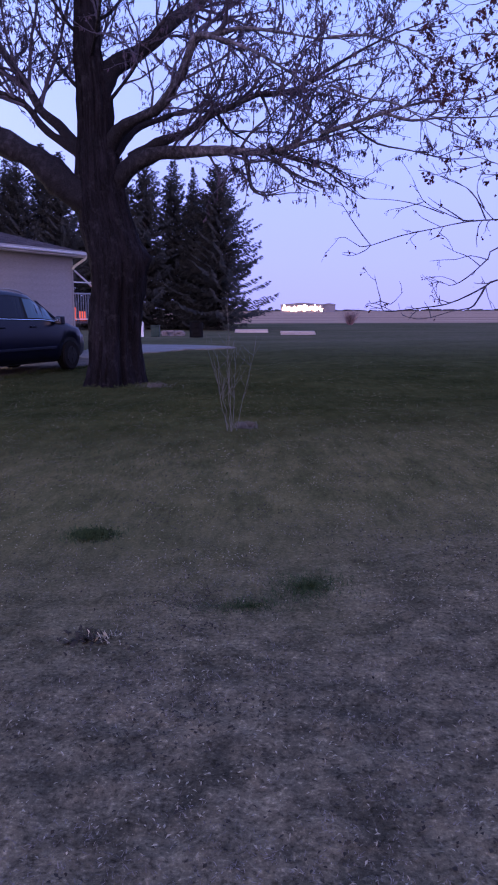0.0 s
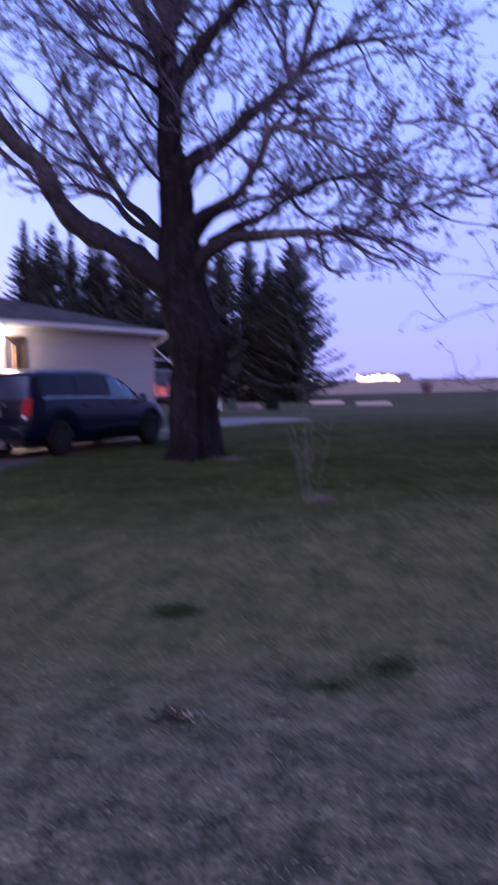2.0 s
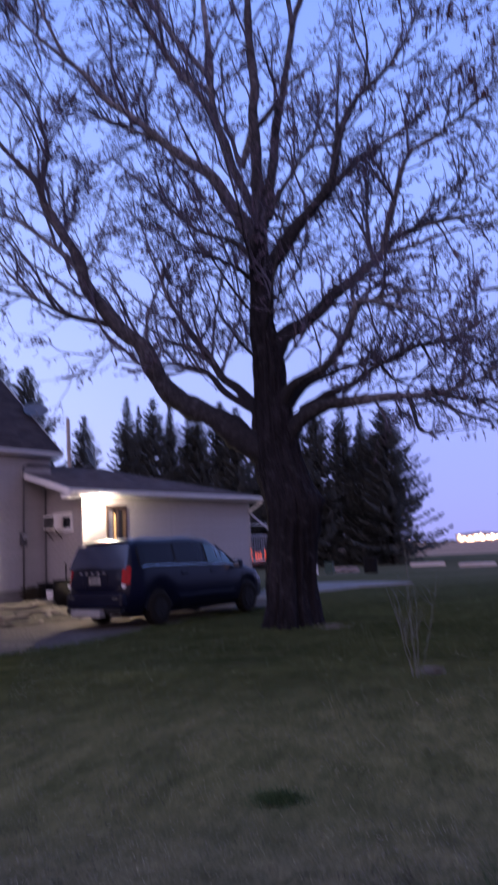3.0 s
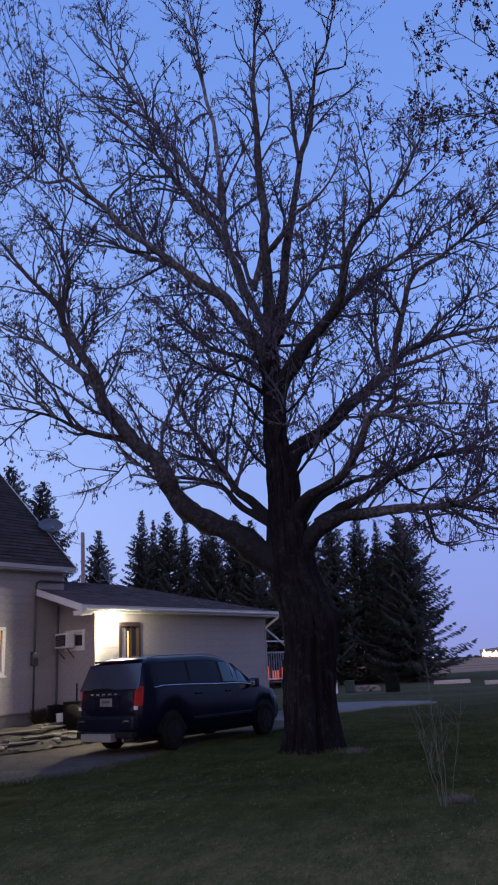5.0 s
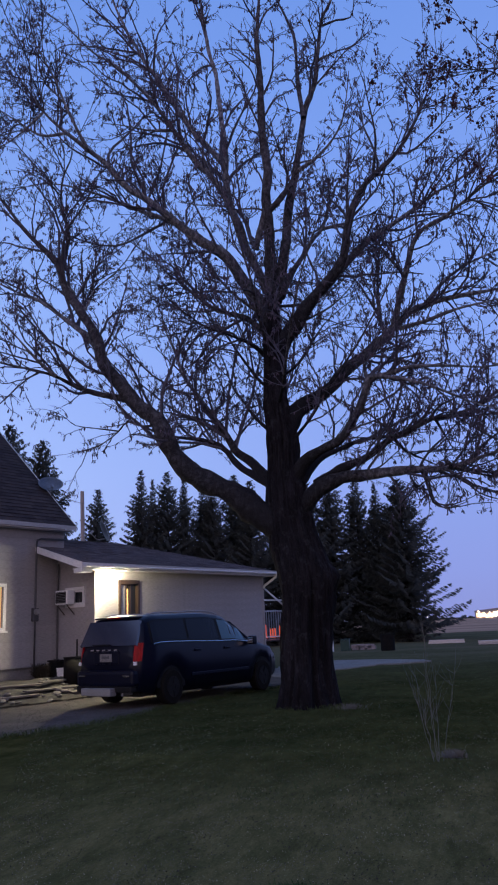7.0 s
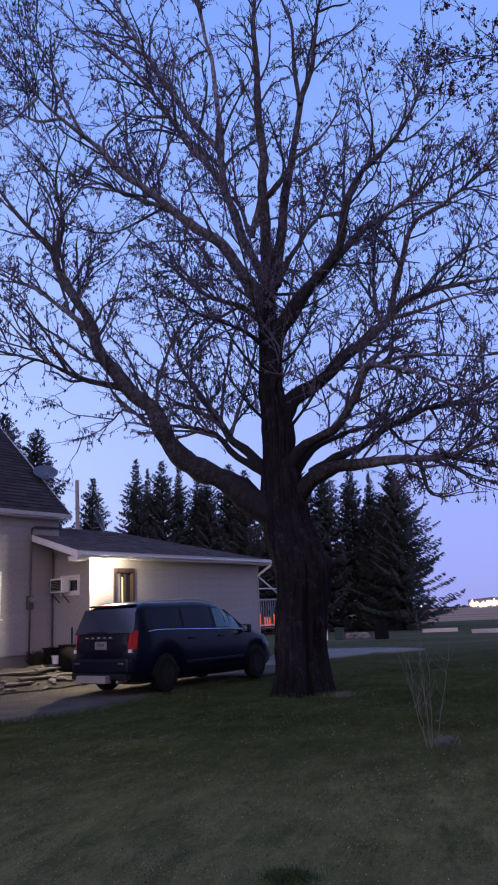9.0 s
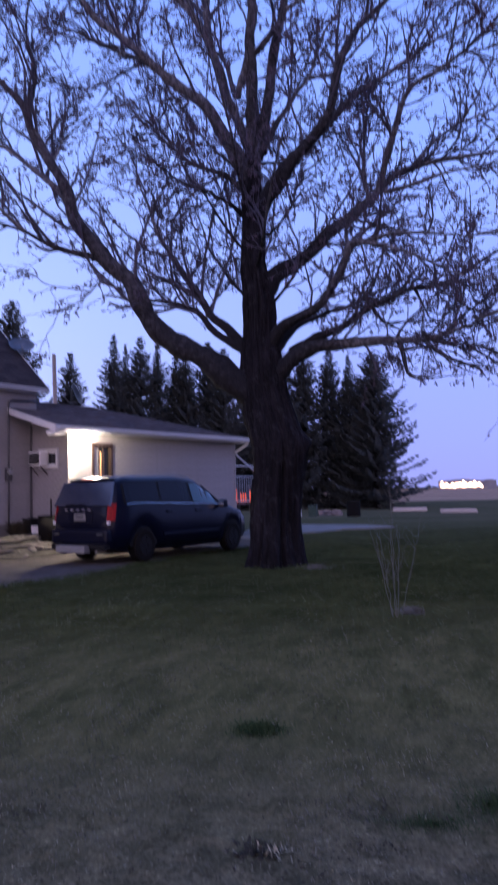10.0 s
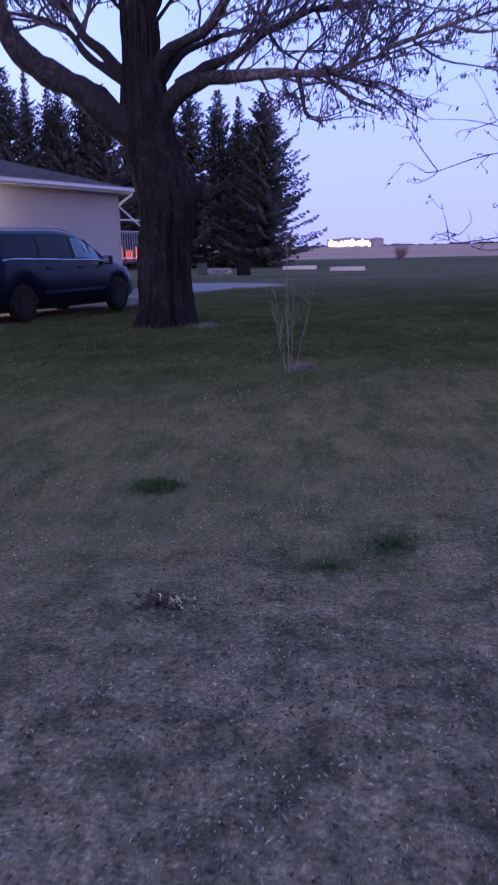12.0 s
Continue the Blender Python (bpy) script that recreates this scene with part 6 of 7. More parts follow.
    limb(t, P, 0.045, 0.004, [(7.10, 11.15, 6.00), (4.81, 10.57, 7.08), (2.00, 9.85, 7.67), (1.52, 9.77, 7.54), (1.12, 9.68, 7.44), (0.76, 9.60, 7.29)], 7)
    limb(t, P, 0.045, 0.004, [(7.20, 11.20, 4.90), (5.58, 10.64, 5.03), (3.59, 9.95, 4.66), (3.09, 9.90, 4.71), (2.78, 9.85, 4.73), (2.52, 9.80, 4.69), (2.29, 9.75, 4.62), (2.08, 9.70, 4.75)], 7)
    limb(t, P, 0.045, 0.004, [(7.25, 11.20, 4.50), (5.64, 10.73, 4.83), (3.67, 10.15, 4.66), (3.12, 10.09, 4.57), (2.79, 10.03, 4.45), (2.49, 9.96, 4.31), (2.26, 9.90, 4.11)], 7)
    limb(t, P, 0.045, 0.004, [(7.15, 11.20, 5.30), (5.48, 10.59, 5.55), (3.45, 9.85, 5.30), (3.02, 9.79, 5.18), (2.74, 9.72, 5.05), (2.49, 9.66, 4.98), (2.20, 9.60, 5.12)], 7)
    limb(t, P, 0.045, 0.004, [(7.35, 11.25, 3.20), (5.81, 10.71, 3.47), (3.94, 10.05, 3.24), (3.41, 9.99, 3.16), (3.03, 9.93, 3.22), (2.72, 9.86, 3.31), (2.42, 9.80, 3.46)], 7)
    limb(t, P, 0.045, 0.004, [(7.30, 11.25, 3.90), (5.63, 10.62, 4.24), (3.59, 9.85, 4.08), (3.09, 9.79, 4.03), (2.80, 9.72, 3.92), (2.44, 9.66, 3.74), (2.15, 9.60, 3.79)], 7)
    limb(t, P, 0.1000, 0.0100, [(7.20, 11.15, 4.60), (8.70, 11.64, 6.40), (9.90, 12.25, 8.00)], 7)
    limb(t, P, 0.1000, 0.0100, [(7.10, 11.15, 6.00), (7.60, 9.07, 7.80), (7.90, 7.11, 9.20)], 7)
    limb(t, P, 0.1000, 0.0100, [(7.00, 11.15, 6.40), (6.90, 13.23, 8.40), (6.70, 14.95, 9.80)], 7)
    rng = random.Random(11)
    acc, tips = ([], []), []
    full = [(5.4, 0.25, 1.0, 0.8, 0.12, 4), (3.8, 0.1, 0.35, 0.8, 0.1, 3)]
    for path, rr in P:
        grow(rng, acc, tips, path, rr, full)
    buds = []
    for path, rr in low:
        grow(rng, acc, buds, path[len(path) // 2:], rr[len(path) // 2:], [(3.6, 0.08, 0.5, 0.8, 0.1, 3), (3.6, 0.04, 0.16, 0.8, 0.1, 3)])
    link_mesh("fine_branching", acc[0], acc[1], MAT_TWIG, t, "fine bare twigs")["kind"] = "stuff"
    lv = bunches(rng, tips, 0.95, 18, 0.048, 0.042)
    lb = bunches(rng, buds, 0.75, 4, 0.018, 0.026)
    link_mesh("low_buds", lb[0], lb[1], MAT_LOWBUD, t, "round dark red buds on low twigs")["kind"] = "stuff"
    link_mesh("bud_foliage", lv[0], lv[1], MAT_BUD, t, "dark red opening buds")["kind"] = "stuff"


build_side_tree()


def spruce_mesh(seed, height, radius, power, parent):
    rng = random.Random(seed)
    part("trunk", cyled((0, 0, -0.1), (0, 0, height * 0.97), 0.02 * height, 0.01, 10), MAT_BARK, parent)
    verts, faces = [], []

    def slip(a, b, w, sag):
        d = b - a
        s = Vector((-d.y, d.x, 0))
        s = s.normalized() * w if s.length > 1e-4 else Vector((w, 0, 0))
        m = a.lerp(b, 0.45)
        k = len(verts)
        verts.extend((a, m + s + Vector((0, 0, sag)), b, m - s - Vector((0, 0, sag * 1.6))))
        faces.extend(((k, k + 1, k + 2), (k, k + 2, k + 3)))

    z = 0.03 * height
    while z < height * 0.99:
        f = z / height
        reach = 1.05 * radius * (1 - f) ** power * rng.uniform(0.7, 1.05) * min(1.0, 0.66 + 2.2 * f) + 0.05
        turn = rng.uniform(0, 6.28318)
        count = rng.randint(6, 8) if f < 0.88 else 4
        for b in range(count):
            a = turn + 6.28318 * (b + rng.uniform(-0.3, 0.3)) / count
            L = reach * (rng.uniform(0.75, 1.06) if rng.random() < 0.6 else rng.uniform(0.4, 0.8))
            out = Vector((math.cos(a), math.sin(a), 0))
            side = Vector((-out.y, out.x, 0))
            droop = rng.uniform(-0.55, -0.2) * (1 - f) + 0.55 * f
            m = max(3, int(L / 0.105))
            base = Vector((0, 0, z + rng.uniform(-0.08, 0.08)))
            for j in range(1, m + 1):
                u = j / m
                p = base + out * (L * u) + Vector((0, 0, droop * L * u + 0.45 * L * u * u * (1 - f)))
                p += Vector((rng.gauss(0, 0.03), rng.gauss(0, 0.03), rng.gauss(0, 0.03))) * min(1.0, L)
                w = min(0.26 * L * (1.1 - u) ** 0.8 + 0.05, 0.5)
                for sg in (-1, 1):
                    q = rng.uniform(0.45, 1.15) * w
                    slip(p - out * 0.02, p + side * (sg * q) + out * (q * rng.uniform(0.5, 0.9)) + Vector((0, 0, -0.45 * q - rng.uniform(0, 0.12))), rng.uniform(0.032, 0.055), rng.uniform(0.02, 0.05))
                slip(p - out * 0.1, p + out * rng.uniform(0.08, 0.2) + Vector((0, 0, rng.uniform(-0.26, 0.06))), rng.uniform(0.03, 0.05), 0.03)
        z += rng.uniform(0.24, 0.44) * (1.2 - 0.75 * f)
    link_mesh("crown", verts, faces, MAT_NEEDLE, parent, "dark drooping needle boughs")["kind"] = "stuff"


def build_spruces():
    label = "tall dark green spruce in a shelter row"
    kinds = []
    for seed, hgt, rad, power, x, y in ((1, 12.1, 5.2, 0.72, -3.25, 58.0), (2, 13.3, 4.7, 0.9, -7.0, 62.0), (3, 15.4, 5.2, 1.05, -25.2, 60.0), (4, 14.1, 5.4, 0.95, -29.3, 60.0)):
        e = empty("spruce", pose(x, y, 0, 0, 0, 40 * seed), label, "spruce", "spruce shelter row")
        spruce_mesh(seed, hgt, rad, power, e)
        kinds.append(e)
    rng = random.Random(3)
    for k, x, y, hgt, wide in ((0, -38.8, 61.0, 21.2, 0.8), (0, -36.0, 62.0, 19.6, 0.72), (2, -25.6, 63.6, 15.2, 0.8), (3, -23.2, 61.0, 15.3, 0.95), (2, -22.0, 62.0, 15.2, 0.8), (3, -20.9, 64.0, 14.3, 0.9),
                               (2, -19.1, 61.0, 14.6, 0.9), (1, -17.7, 63.0, 14.9, 0.95), (3, -15.5, 60.0, 13.6, 1.0), (1, -13.6, 62.0, 13.4, 1.0), (0, -11.1, 61.0, 13.2, 0.95), (1, -9.0, 61.0, 13.5, 1.0),
                               (2, -5.3, 60.5, 12.4, 1.1), (0, -4.6, 65.0, 10.5, 1.0), (1, -43.5, 63.0, 19.0, 1.0)):
        c = copy_thing(kinds[k], pose(x, y, 0, 0, 0, rng.uniform(0, 360)))
        s = hgt / (12.1, 13.3, 15.4, 14.1)[k]
        c.scale = (s * wide * rng.uniform(0.94, 1.06), s * wide * rng.uniform(0.94, 1.06), s)


build_spruces()


def build_sapling():
    t = empty("sapling", Matrix.Translation((-0.29, 8.8, 0)), "thin pale leafless shrub on the lawn", "shrub")
    rng = random.Random(8)
    for k in range(6):
        acc = ([], [])
        a = rng.uniform(0, 6.28318)
        lean = rng.uniform(0.08, 0.3)
        pts = [Vector((0.05 * math.cos(a), 0.05 * math.sin(a), -0.02))]
        hgt = rng.uniform(0.9, 1.55)
        for j in range(1, 9):
            u = j / 8
            pts.append(Vector((0.05 * math.cos(a) + math.cos(a) * lean * u * hgt + rng.gauss(0, 0.008), 0.05 * math.sin(a) + math.sin(a) * lean * u * hgt + rng.gauss(0, 0.008), u * hgt)))
        sweep(acc, pts, [0.0036 * (1 - 0.7 * j / 8) for j in range(9)], 5)
        for _ in range(9):
            i = rng.randrange(3, 8)
            d = Vector((rng.gauss(0, 0.5), rng.gauss(0, 0.5), 0.9)).normalized()
            L = rng.uniform(0.12, 0.34)
            sweep(acc, [pts[i], pts[i] + d * L * 0.5, pts[i] + d * L + Vector((0, 0, 0.03))], [0.002, 0.0016, 0.001], 4)
        link_mesh("stem", acc[0], acc[1], MAT_PALETWIG, t, "pale thin stem")


build_sapling()


def build_red_shrub():
    t = empty("red_shrub", Matrix.Translation((8.8, 77.0, 0)), "leafless reddish shrub at the lawn edge", "shrub")
    rng = random.Random(21)
    acc = ([], [])
    for k in range(260):
        a = rng.uniform(0, 6.28318)
        lean = rng.uniform(0.05, 0.95)
        h = rng.uniform(0.6, 1.7)
        sweep(acc, [(0.2 * math.cos(a), 0.2 * math.sin(a), -0.02), (0.2 * math.cos(a) + 0.4 * lean * math.cos(a), 0.4 * lean * math.sin(a), h * 0.5), (lean * 1.3 * math.cos(a), lean * 1.3 * math.sin(a), h)], [0.011, 0.008, 0.004], 3)
    link_mesh("twig_mass", acc[0], acc[1], surface("red_stem", (0.15, 0.095, 0.1), (0.28, 0.19, 0.19), 3, 0.9), t, "reddish bare stems")["kind"] = "stuff"


build_red_shrub()

# ==== far and small things ====
def build_far_yard():
    b = empty("far_shed", Matrix.Translation((47.2, 735, 0)), "long grey farm shed far over the field", "shed")
    part("wall", boxed((-30, 0, 0), (10, 22, 7.0)), MAT_SHED, b)
    part("roof", prism([(-30.6, 7.0), (10.4, 7.0), (10.4, 7.5), (-9, 9.2), (-30.6, 7.5)], -0.6, 22.6), MAT_SHED, b)
    part("annex", boxed((10.2, 2, 0), (22, 20, 7.2)), MAT_SHED, b)
    part("annex_roof", prism([(9.8, 7.2), (22.4, 7.2), (22.4, 7.6), (16, 8.6), (9.8, 7.6)], 1.5, 20.5), MAT_SHED, b)
    rng = random.Random(2)
    # glowing boxes far larger than lamps, shaped as the glare along the wall
    for i in range(24):
        x = -29.2 + 1.62 * i
        z = rng.uniform(2.6, 4.4)
        part("flood_lamp", boxed((x, -1.2, z - rng.uniform(1.6, 2.6)), (x + rng.uniform(1.0, 1.6), -0.5, z + rng.uniform(0.6, 2.2) + (2.0 if i % 6 == 1 else 0.0)), 0.3), MAT_YARD if i % 3 else MAT_YARDDIM, b, "yard floodlight glare built as a glowing box")
    r = empty("far_house", Matrix.Translation((-2.9, 85.0, 0)), "small far light between spruces", "lamp")
    part("pole", cyled((0, 0, 0), (0, 0, 1.6), 0.05, 0.04, 8), MAT_WOODPOLE, r)
    bm = bmesh.new()
    bmesh.ops.create_uvsphere(bm, u_segments=10, v_segments=6, radius=0.06, matrix=Matrix.Translation((0, 0, 1.7)))
    part("bulb", bm, MAT_YARD, r)


build_far_yard()


def build_far_woods():
    rng = random.Random(17)
    verts, faces = [], []
    for i in range(420):
        x = rng.uniform(-900, 1900)
        y = rng.uniform(2300, 2700)
        h = rng.uniform(2, 7) * (0.5 + noise.noise((x * 0.004, 0, 0)) + 0.4)
        if h < 1.5:
            continue
        for j in range(7):
            a = rng.uniform(0, 6.28)
            w = rng.uniform(3, 9)
            px, py, pz = x + rng.uniform(-7, 7), y + rng.uniform(-5, 5), rng.uniform(-0.5, h * 0.5)
            k = len(verts)
            verts += [(px - w, py, pz - 1), (px + w, py + 2, pz - 1), (px + w * 0.6, py + 1, pz + h * rng.uniform(0.4, 0.7)), (px - w * 0.5, py, pz + h * rng.uniform(0.4, 0.7))]
            faces.append((k, k + 1, k + 2, k + 3))
    tagged(link_mesh("far_woods", verts, faces, MAT_NEEDLE, None), "thin dark line of far woods", "woods", "", "stuff")


build_far_woods()


def build_plank_stack(x, y, length, turn, label):
    s = empty("plank_stack", pose(x, y, 0, 0, 0, turn), label, "planks", "bleached planks on the lawn")
    rng = random.Random(int(x * 10))
    for i in range(3):
        for j in range(2):
            part("plank", boxed((rng.uniform(-0.06, 0.06) - length / 2, -0.32 + 0.22 * i, 0.02 + 0.11 * j), (length / 2 + rng.uniform(-0.12, 0.06), -0.32 + 0.22 * i + 0.2, 0.02 + 0.11 * j + 0.1), 0.008), MAT_PLANK, s)


build_plank_stack(-0.68, 49.9, 2.1, 1, "pale bleached planks stacked low on the grass")
build_plank_stack(2.15, 45.1, 2.0, -1, "longer pale planks stacked low on the grass")


def build_barrel():
    b = empty("burn_barrel", Matrix.Translation((-3.6, 41.8, 0)) @ Matrix.Diagonal((0.88, 0.88, 0.86, 1)), "dark rusty burn barrel on the lawn", "barrel")
    bm = bmesh.new()
    prof = [(0.0, 0.4), (0.02, 0.43), (0.3, 0.42), (0.32, 0.44), (0.34, 0.42), (0.62, 0.42), (0.64, 0.44), (0.66, 0.42), (0.93, 0.42), (0.95, 0.44), (0.97, 0.42), (0.95, 0.39), (0.3, 0.39)]
    n = 24
    rings = [[bm.verts.new((r * math.cos(6.28318 * k / n), r * math.sin(6.28318 * k / n), z)) for k in range(n)] for z, r in prof]
    for r in range(len(prof) - 1):
        for k in range(n):
            bm.faces.new((rings[r][k], rings[r][(k + 1) % n], rings[r + 1][(k + 1) % n], rings[r + 1][k]))
    bm.faces.new(rings[0][::-1]), bm.faces.new(rings[-1])
    part("drum", bm, MAT_TYRE, b, "", False)
    c = empty("brick_pile", Matrix.Translation((-5.2, 44.3, 0)) @ Matrix.Diagonal((1.35, 1.2, 1.5, 1)), "low heap of pale bricks on the grass", "bricks")
    rng = random.Random(4)
    me = part("brick", boxed((-0.1, -0.05, -0.033), (0.1, 0.05, 0.033), 0.005), MAT_WOODPOLE, c).data
    for k in range(34):
        ob = new("brick", me)
        ob.parent = c
        z = 0.035 + 0.067 * (k // 12)
        ob.matrix_basis = pose(rng.uniform(-0.5, 0.5) * (1 - z), rng.uniform(-0.3, 0.3), z, 0, 0, rng.uniform(-40, 40))
    c.children[0].matrix_basis = pose(0, 0, 0.035)


build_barrel()


def build_bins():
    g = empty("green_bin", Matrix.Translation((-6.05, 43.2, 0)), "dark green plastic bin by a white post", "bin")
    part("tub", boxed((-0.24, -0.24, 0.0), (0.24, 0.24, 0.58), 0.03), MAT_GREEN, g)
    part("lid", boxed((-0.26, -0.26, 0.58), (0.26, 0.26, 0.64), 0.015), MAT_GREEN, g)
    w = empty("white_post", Matrix.Translation((-6.74, 42.8, 0)), "short white plastic post on the lawn", "post")
    part("shell", cyled((0, 0, 0), (0, 0, 0.8), 0.09, 0.09, 16), MAT_WHITE, w)
    part("cap", cyled((0, 0, 0.8), (0, 0, 0.86), 0.09, 0.03, 16), MAT_WHITE, w)
    p = empty("utility_pole", Matrix.Translation((-22.42, 44.1, 0)), "weathered leaning wooden utility pole", "pole")
    part("shaft", cyled((0, 0, -0.1), (-0.25, 0, 10.6), 0.16, 0.12, 12), MAT_WOODPOLE, p)


build_bins()


def build_service_cable():
    acc = ([], [])
    a, b = Vector((-22.6, 44.1, 9.8)), HOUSE @ Vector((0.3, 4.4, 6.9))
    sweep(acc, [a.lerp(b, u / 12) - Vector((0, 0, 1.2 * (u / 12) * (1 - u / 12))) for u in range(13)], [0.018] * 13, 5)
    tagged(link_mesh("service_cable", acc[0], acc[1], MAT_DARKPIPE), "dark overhead cable from pole to house", "cable")


build_service_cable()


def build_bare_bush(x, y, height, seed):
    t = empty("bare_bush", Matrix.Translation((x, y, 0)), "leafless pinkish grey bush behind the house", "bush")
    rng = random.Random(seed)
    acc, tips = ([], []), []
    for _ in range(9):
        a, lean = rng.uniform(0, 6.28), rng.uniform(0.1, 0.4)
        pts = [Vector((lean * height * u * math.cos(a), lean * height * u * math.sin(a), height * u - 0.05)) for u in (0, 0.25, 0.5, 0.75, 1.0)]
        sweep(acc, pts, [0.07, 0.055, 0.04, 0.03, 0.015], 5)
        grow(rng, acc, tips, pts, [0.06] * 5, [(2.2, 1.0, 2.4, 0.7, 0.3, 4), (3.0, 0.5, 1.2, 0.7, 0.3, 3)], 0, 0.3)
    link_mesh("twig_mass", acc[0], acc[1], MAT_PINKTWIG, t, "bare twigs")["kind"] = "stuff"


MAT_PINKTWIG = surface("pinkish_twig", (0.13, 0.1, 0.1), (0.24, 0.19, 0.19), 3, 0.9, 0, 40, 0.0, (1, 1, 1), "island", 0, 0.2)
build_bare_bush(-32.0, 68.6, 10.0, 41)
build_bare_bush(-18.9, 69.8, 11.0, 42)


MAT_OLDBOARD = surface("weathered_board", (0.055, 0.049, 0.043), (0.15, 0.135, 0.12), 3, 0.9, 0, 50, 0.4, (0.1, 1, 1), "object")


def build_yard_clutter():
    def at(x, y, z=0.0):
        return HOUSE @ Matrix.Translation((x, y, z))

    bk = empty("bucket", at(-0.3, 0.9, 0.45), "white plastic bucket beside the wall", "bucket")
    bm = cyled((0, 0, 0), (0, 0, 0.25), 0.11, 0.13, 20)
    part("pail", bm, MAT_WHITE, bk)
    part("rim", cyled((0, 0, 0.245), (0, 0, 0.27), 0.14, 0.14, 20), MAT_WHITE, bk)
    bn = empty("black_bin", at(-0.22, 1.2, 0.45), "black plastic bin in the corner", "bin")
    part("tub", boxed((-0.16, -0.16, 0), (0.16, 0.16, 0.42), 0.03), MAT_BLACK, bn)
    part("lid", boxed((-0.18, -0.18, 0.42), (0.18, 0.18, 0.46), 0.015), MAT_BLACK, bn)
    dr = empty("water_drum", at(-0.36, 0.36, 0.3), "dark grey drum by the house corner", "drum")
    part("shell", cyled((0, 0, 0), (0, 0, 0.66), 0.24, 0.24, 24), MAT_TYRE, dr, "", True)
    part("lid", cyled((0, 0, 0.66), (0, 0, 0.69), 0.25, 0.25, 24), MAT_BLACK, dr)
    part("spout", cyled((0.1, 0, 0.69), (0.1, 0, 1.1), 0.02, 0.02, 8), MAT_BLACK, dr)
    rng = random.Random(31)
    # planting bed with stone edging
    bed = empty("flower_bed", at(-3.4, 0.58, 0.13), "bare raised flower bed edged with stones", "flower bed")
    verts = []
    for i in range(53):
        for j in range(15):
            u = j / 14
            x, y = -4.6 + 7.95 * i / 52, -0.95 + 1.88 * u
            verts.append((x, y, -0.06 + 0.42 * min(1, 1.9 * u) ** 0.7 + 0.06 * noise.noise((x * 2.2, y * 2.2, 0)) + 0.03 * noise.noise((x * 7, y * 7, 0))))
    bm = bmesh.new()
    vs = [bm.verts.new(p) for p in verts]
    for i in range(52):
        for j in range(14):
            bm.faces.new((vs[i * 15 + j], vs[i * 15 + 15 + j], vs[i * 15 + 16 + j], vs[i * 15 + j + 1]))
    part("soil", bm, MAT_SOIL, bed, "dark bare soil")
    shapes = []
    for k in range(4):
        bm = bmesh.new()
        bmesh.ops.create_icosphere(bm, subdivisions=2, radius=1)
        for v in bm.verts:
            v.co *= 1 + 0.28 * noise.noise(v.co * 1.3 + Vector((k * 5, 0, 0)))
        ob = part("stone", bm, MAT_STONE, bed, "", True)
        shapes.append(ob.data)
        ob.matrix_basis = pose(-4.4 + 0.3 * k, -0.8, 0.02) @ Matrix.Diagonal((0.12, 0.09, 0.05, 1))
    for k in range(95):
        ob = new("stone", shapes[rng.randrange(4)])
        ob.parent = bed
        far = k % 3 == 0
        x, y = rng.uniform(-4.2, 3.2), rng.uniform(-0.5, 0.4) if far else rng.gauss(-0.72, 0.13)
        w = rng.uniform(0.04, 0.09) if far else rng.uniform(0.06, 0.13)
        u = min(1, max(0, (y + 0.95) / 1.88))
        ob.matrix_basis = pose(x, y, -0.05 + 0.42 * min(1, 1.9 * u) ** 0.7, rng.uniform(-14, 14), rng.uniform(-14, 14), rng.uniform(0, 360)) @ Matrix.Diagonal((w, w * rng.uniform(0.5, 0.9), w * rng.uniform(0.25, 0.5), 1))
    for x, y, z, L, turn in ((-1.3, 0.0, 0.3, 1.5, 6), (-1.9, 0.25, 0.42, 1.2, -9), (-1.0, 0.3, 0.45, 0.9, 14), (-2.3, -0.15, 0.22, 1.1, -3)):
        b = empty("old_board", at(x, y, z) @ Matrix.Rotation(radians(turn), 4, "Z") @ Matrix.Rotation(radians(7), 4, "X"), "weathered loose board lying on the soil", "board", "loose boards by the house")
        part("plank", boxed((-L / 2, -0.07, 0), (L / 2, 0.07, 0.035), 0.005), MAT_OLDBOARD, b)
    for k, (sx, sy) in enumerate(((-0.7, 1.25), (-0.38, 1.32))):
        sh = empty("dead_shrub", at(sx, sy, 0.45), "low dark dry shrub against the siding", "shrub")
        acc = ([], [])
        for _ in range(260):
            a, l, h = rng.uniform(0, 6.28), rng.uniform(0.05, 0.28), rng.uniform(0.12, 0.42)
            sweep(acc, [(0.05 * math.cos(a), 0.05 * math.sin(a), 0), (l * 0.6 * math.cos(a), l * 0.6 * math.sin(a), h * 0.6), (l * math.cos(a + 0.3), l * math.sin(a + 0.3), h)], [0.008, 0.006, 0.003], 3)
        link_mesh("twig_mass", acc[0], acc[1], MAT_ROT_SHADE, sh)["kind"] = "stuff"


build_yard_clutter()

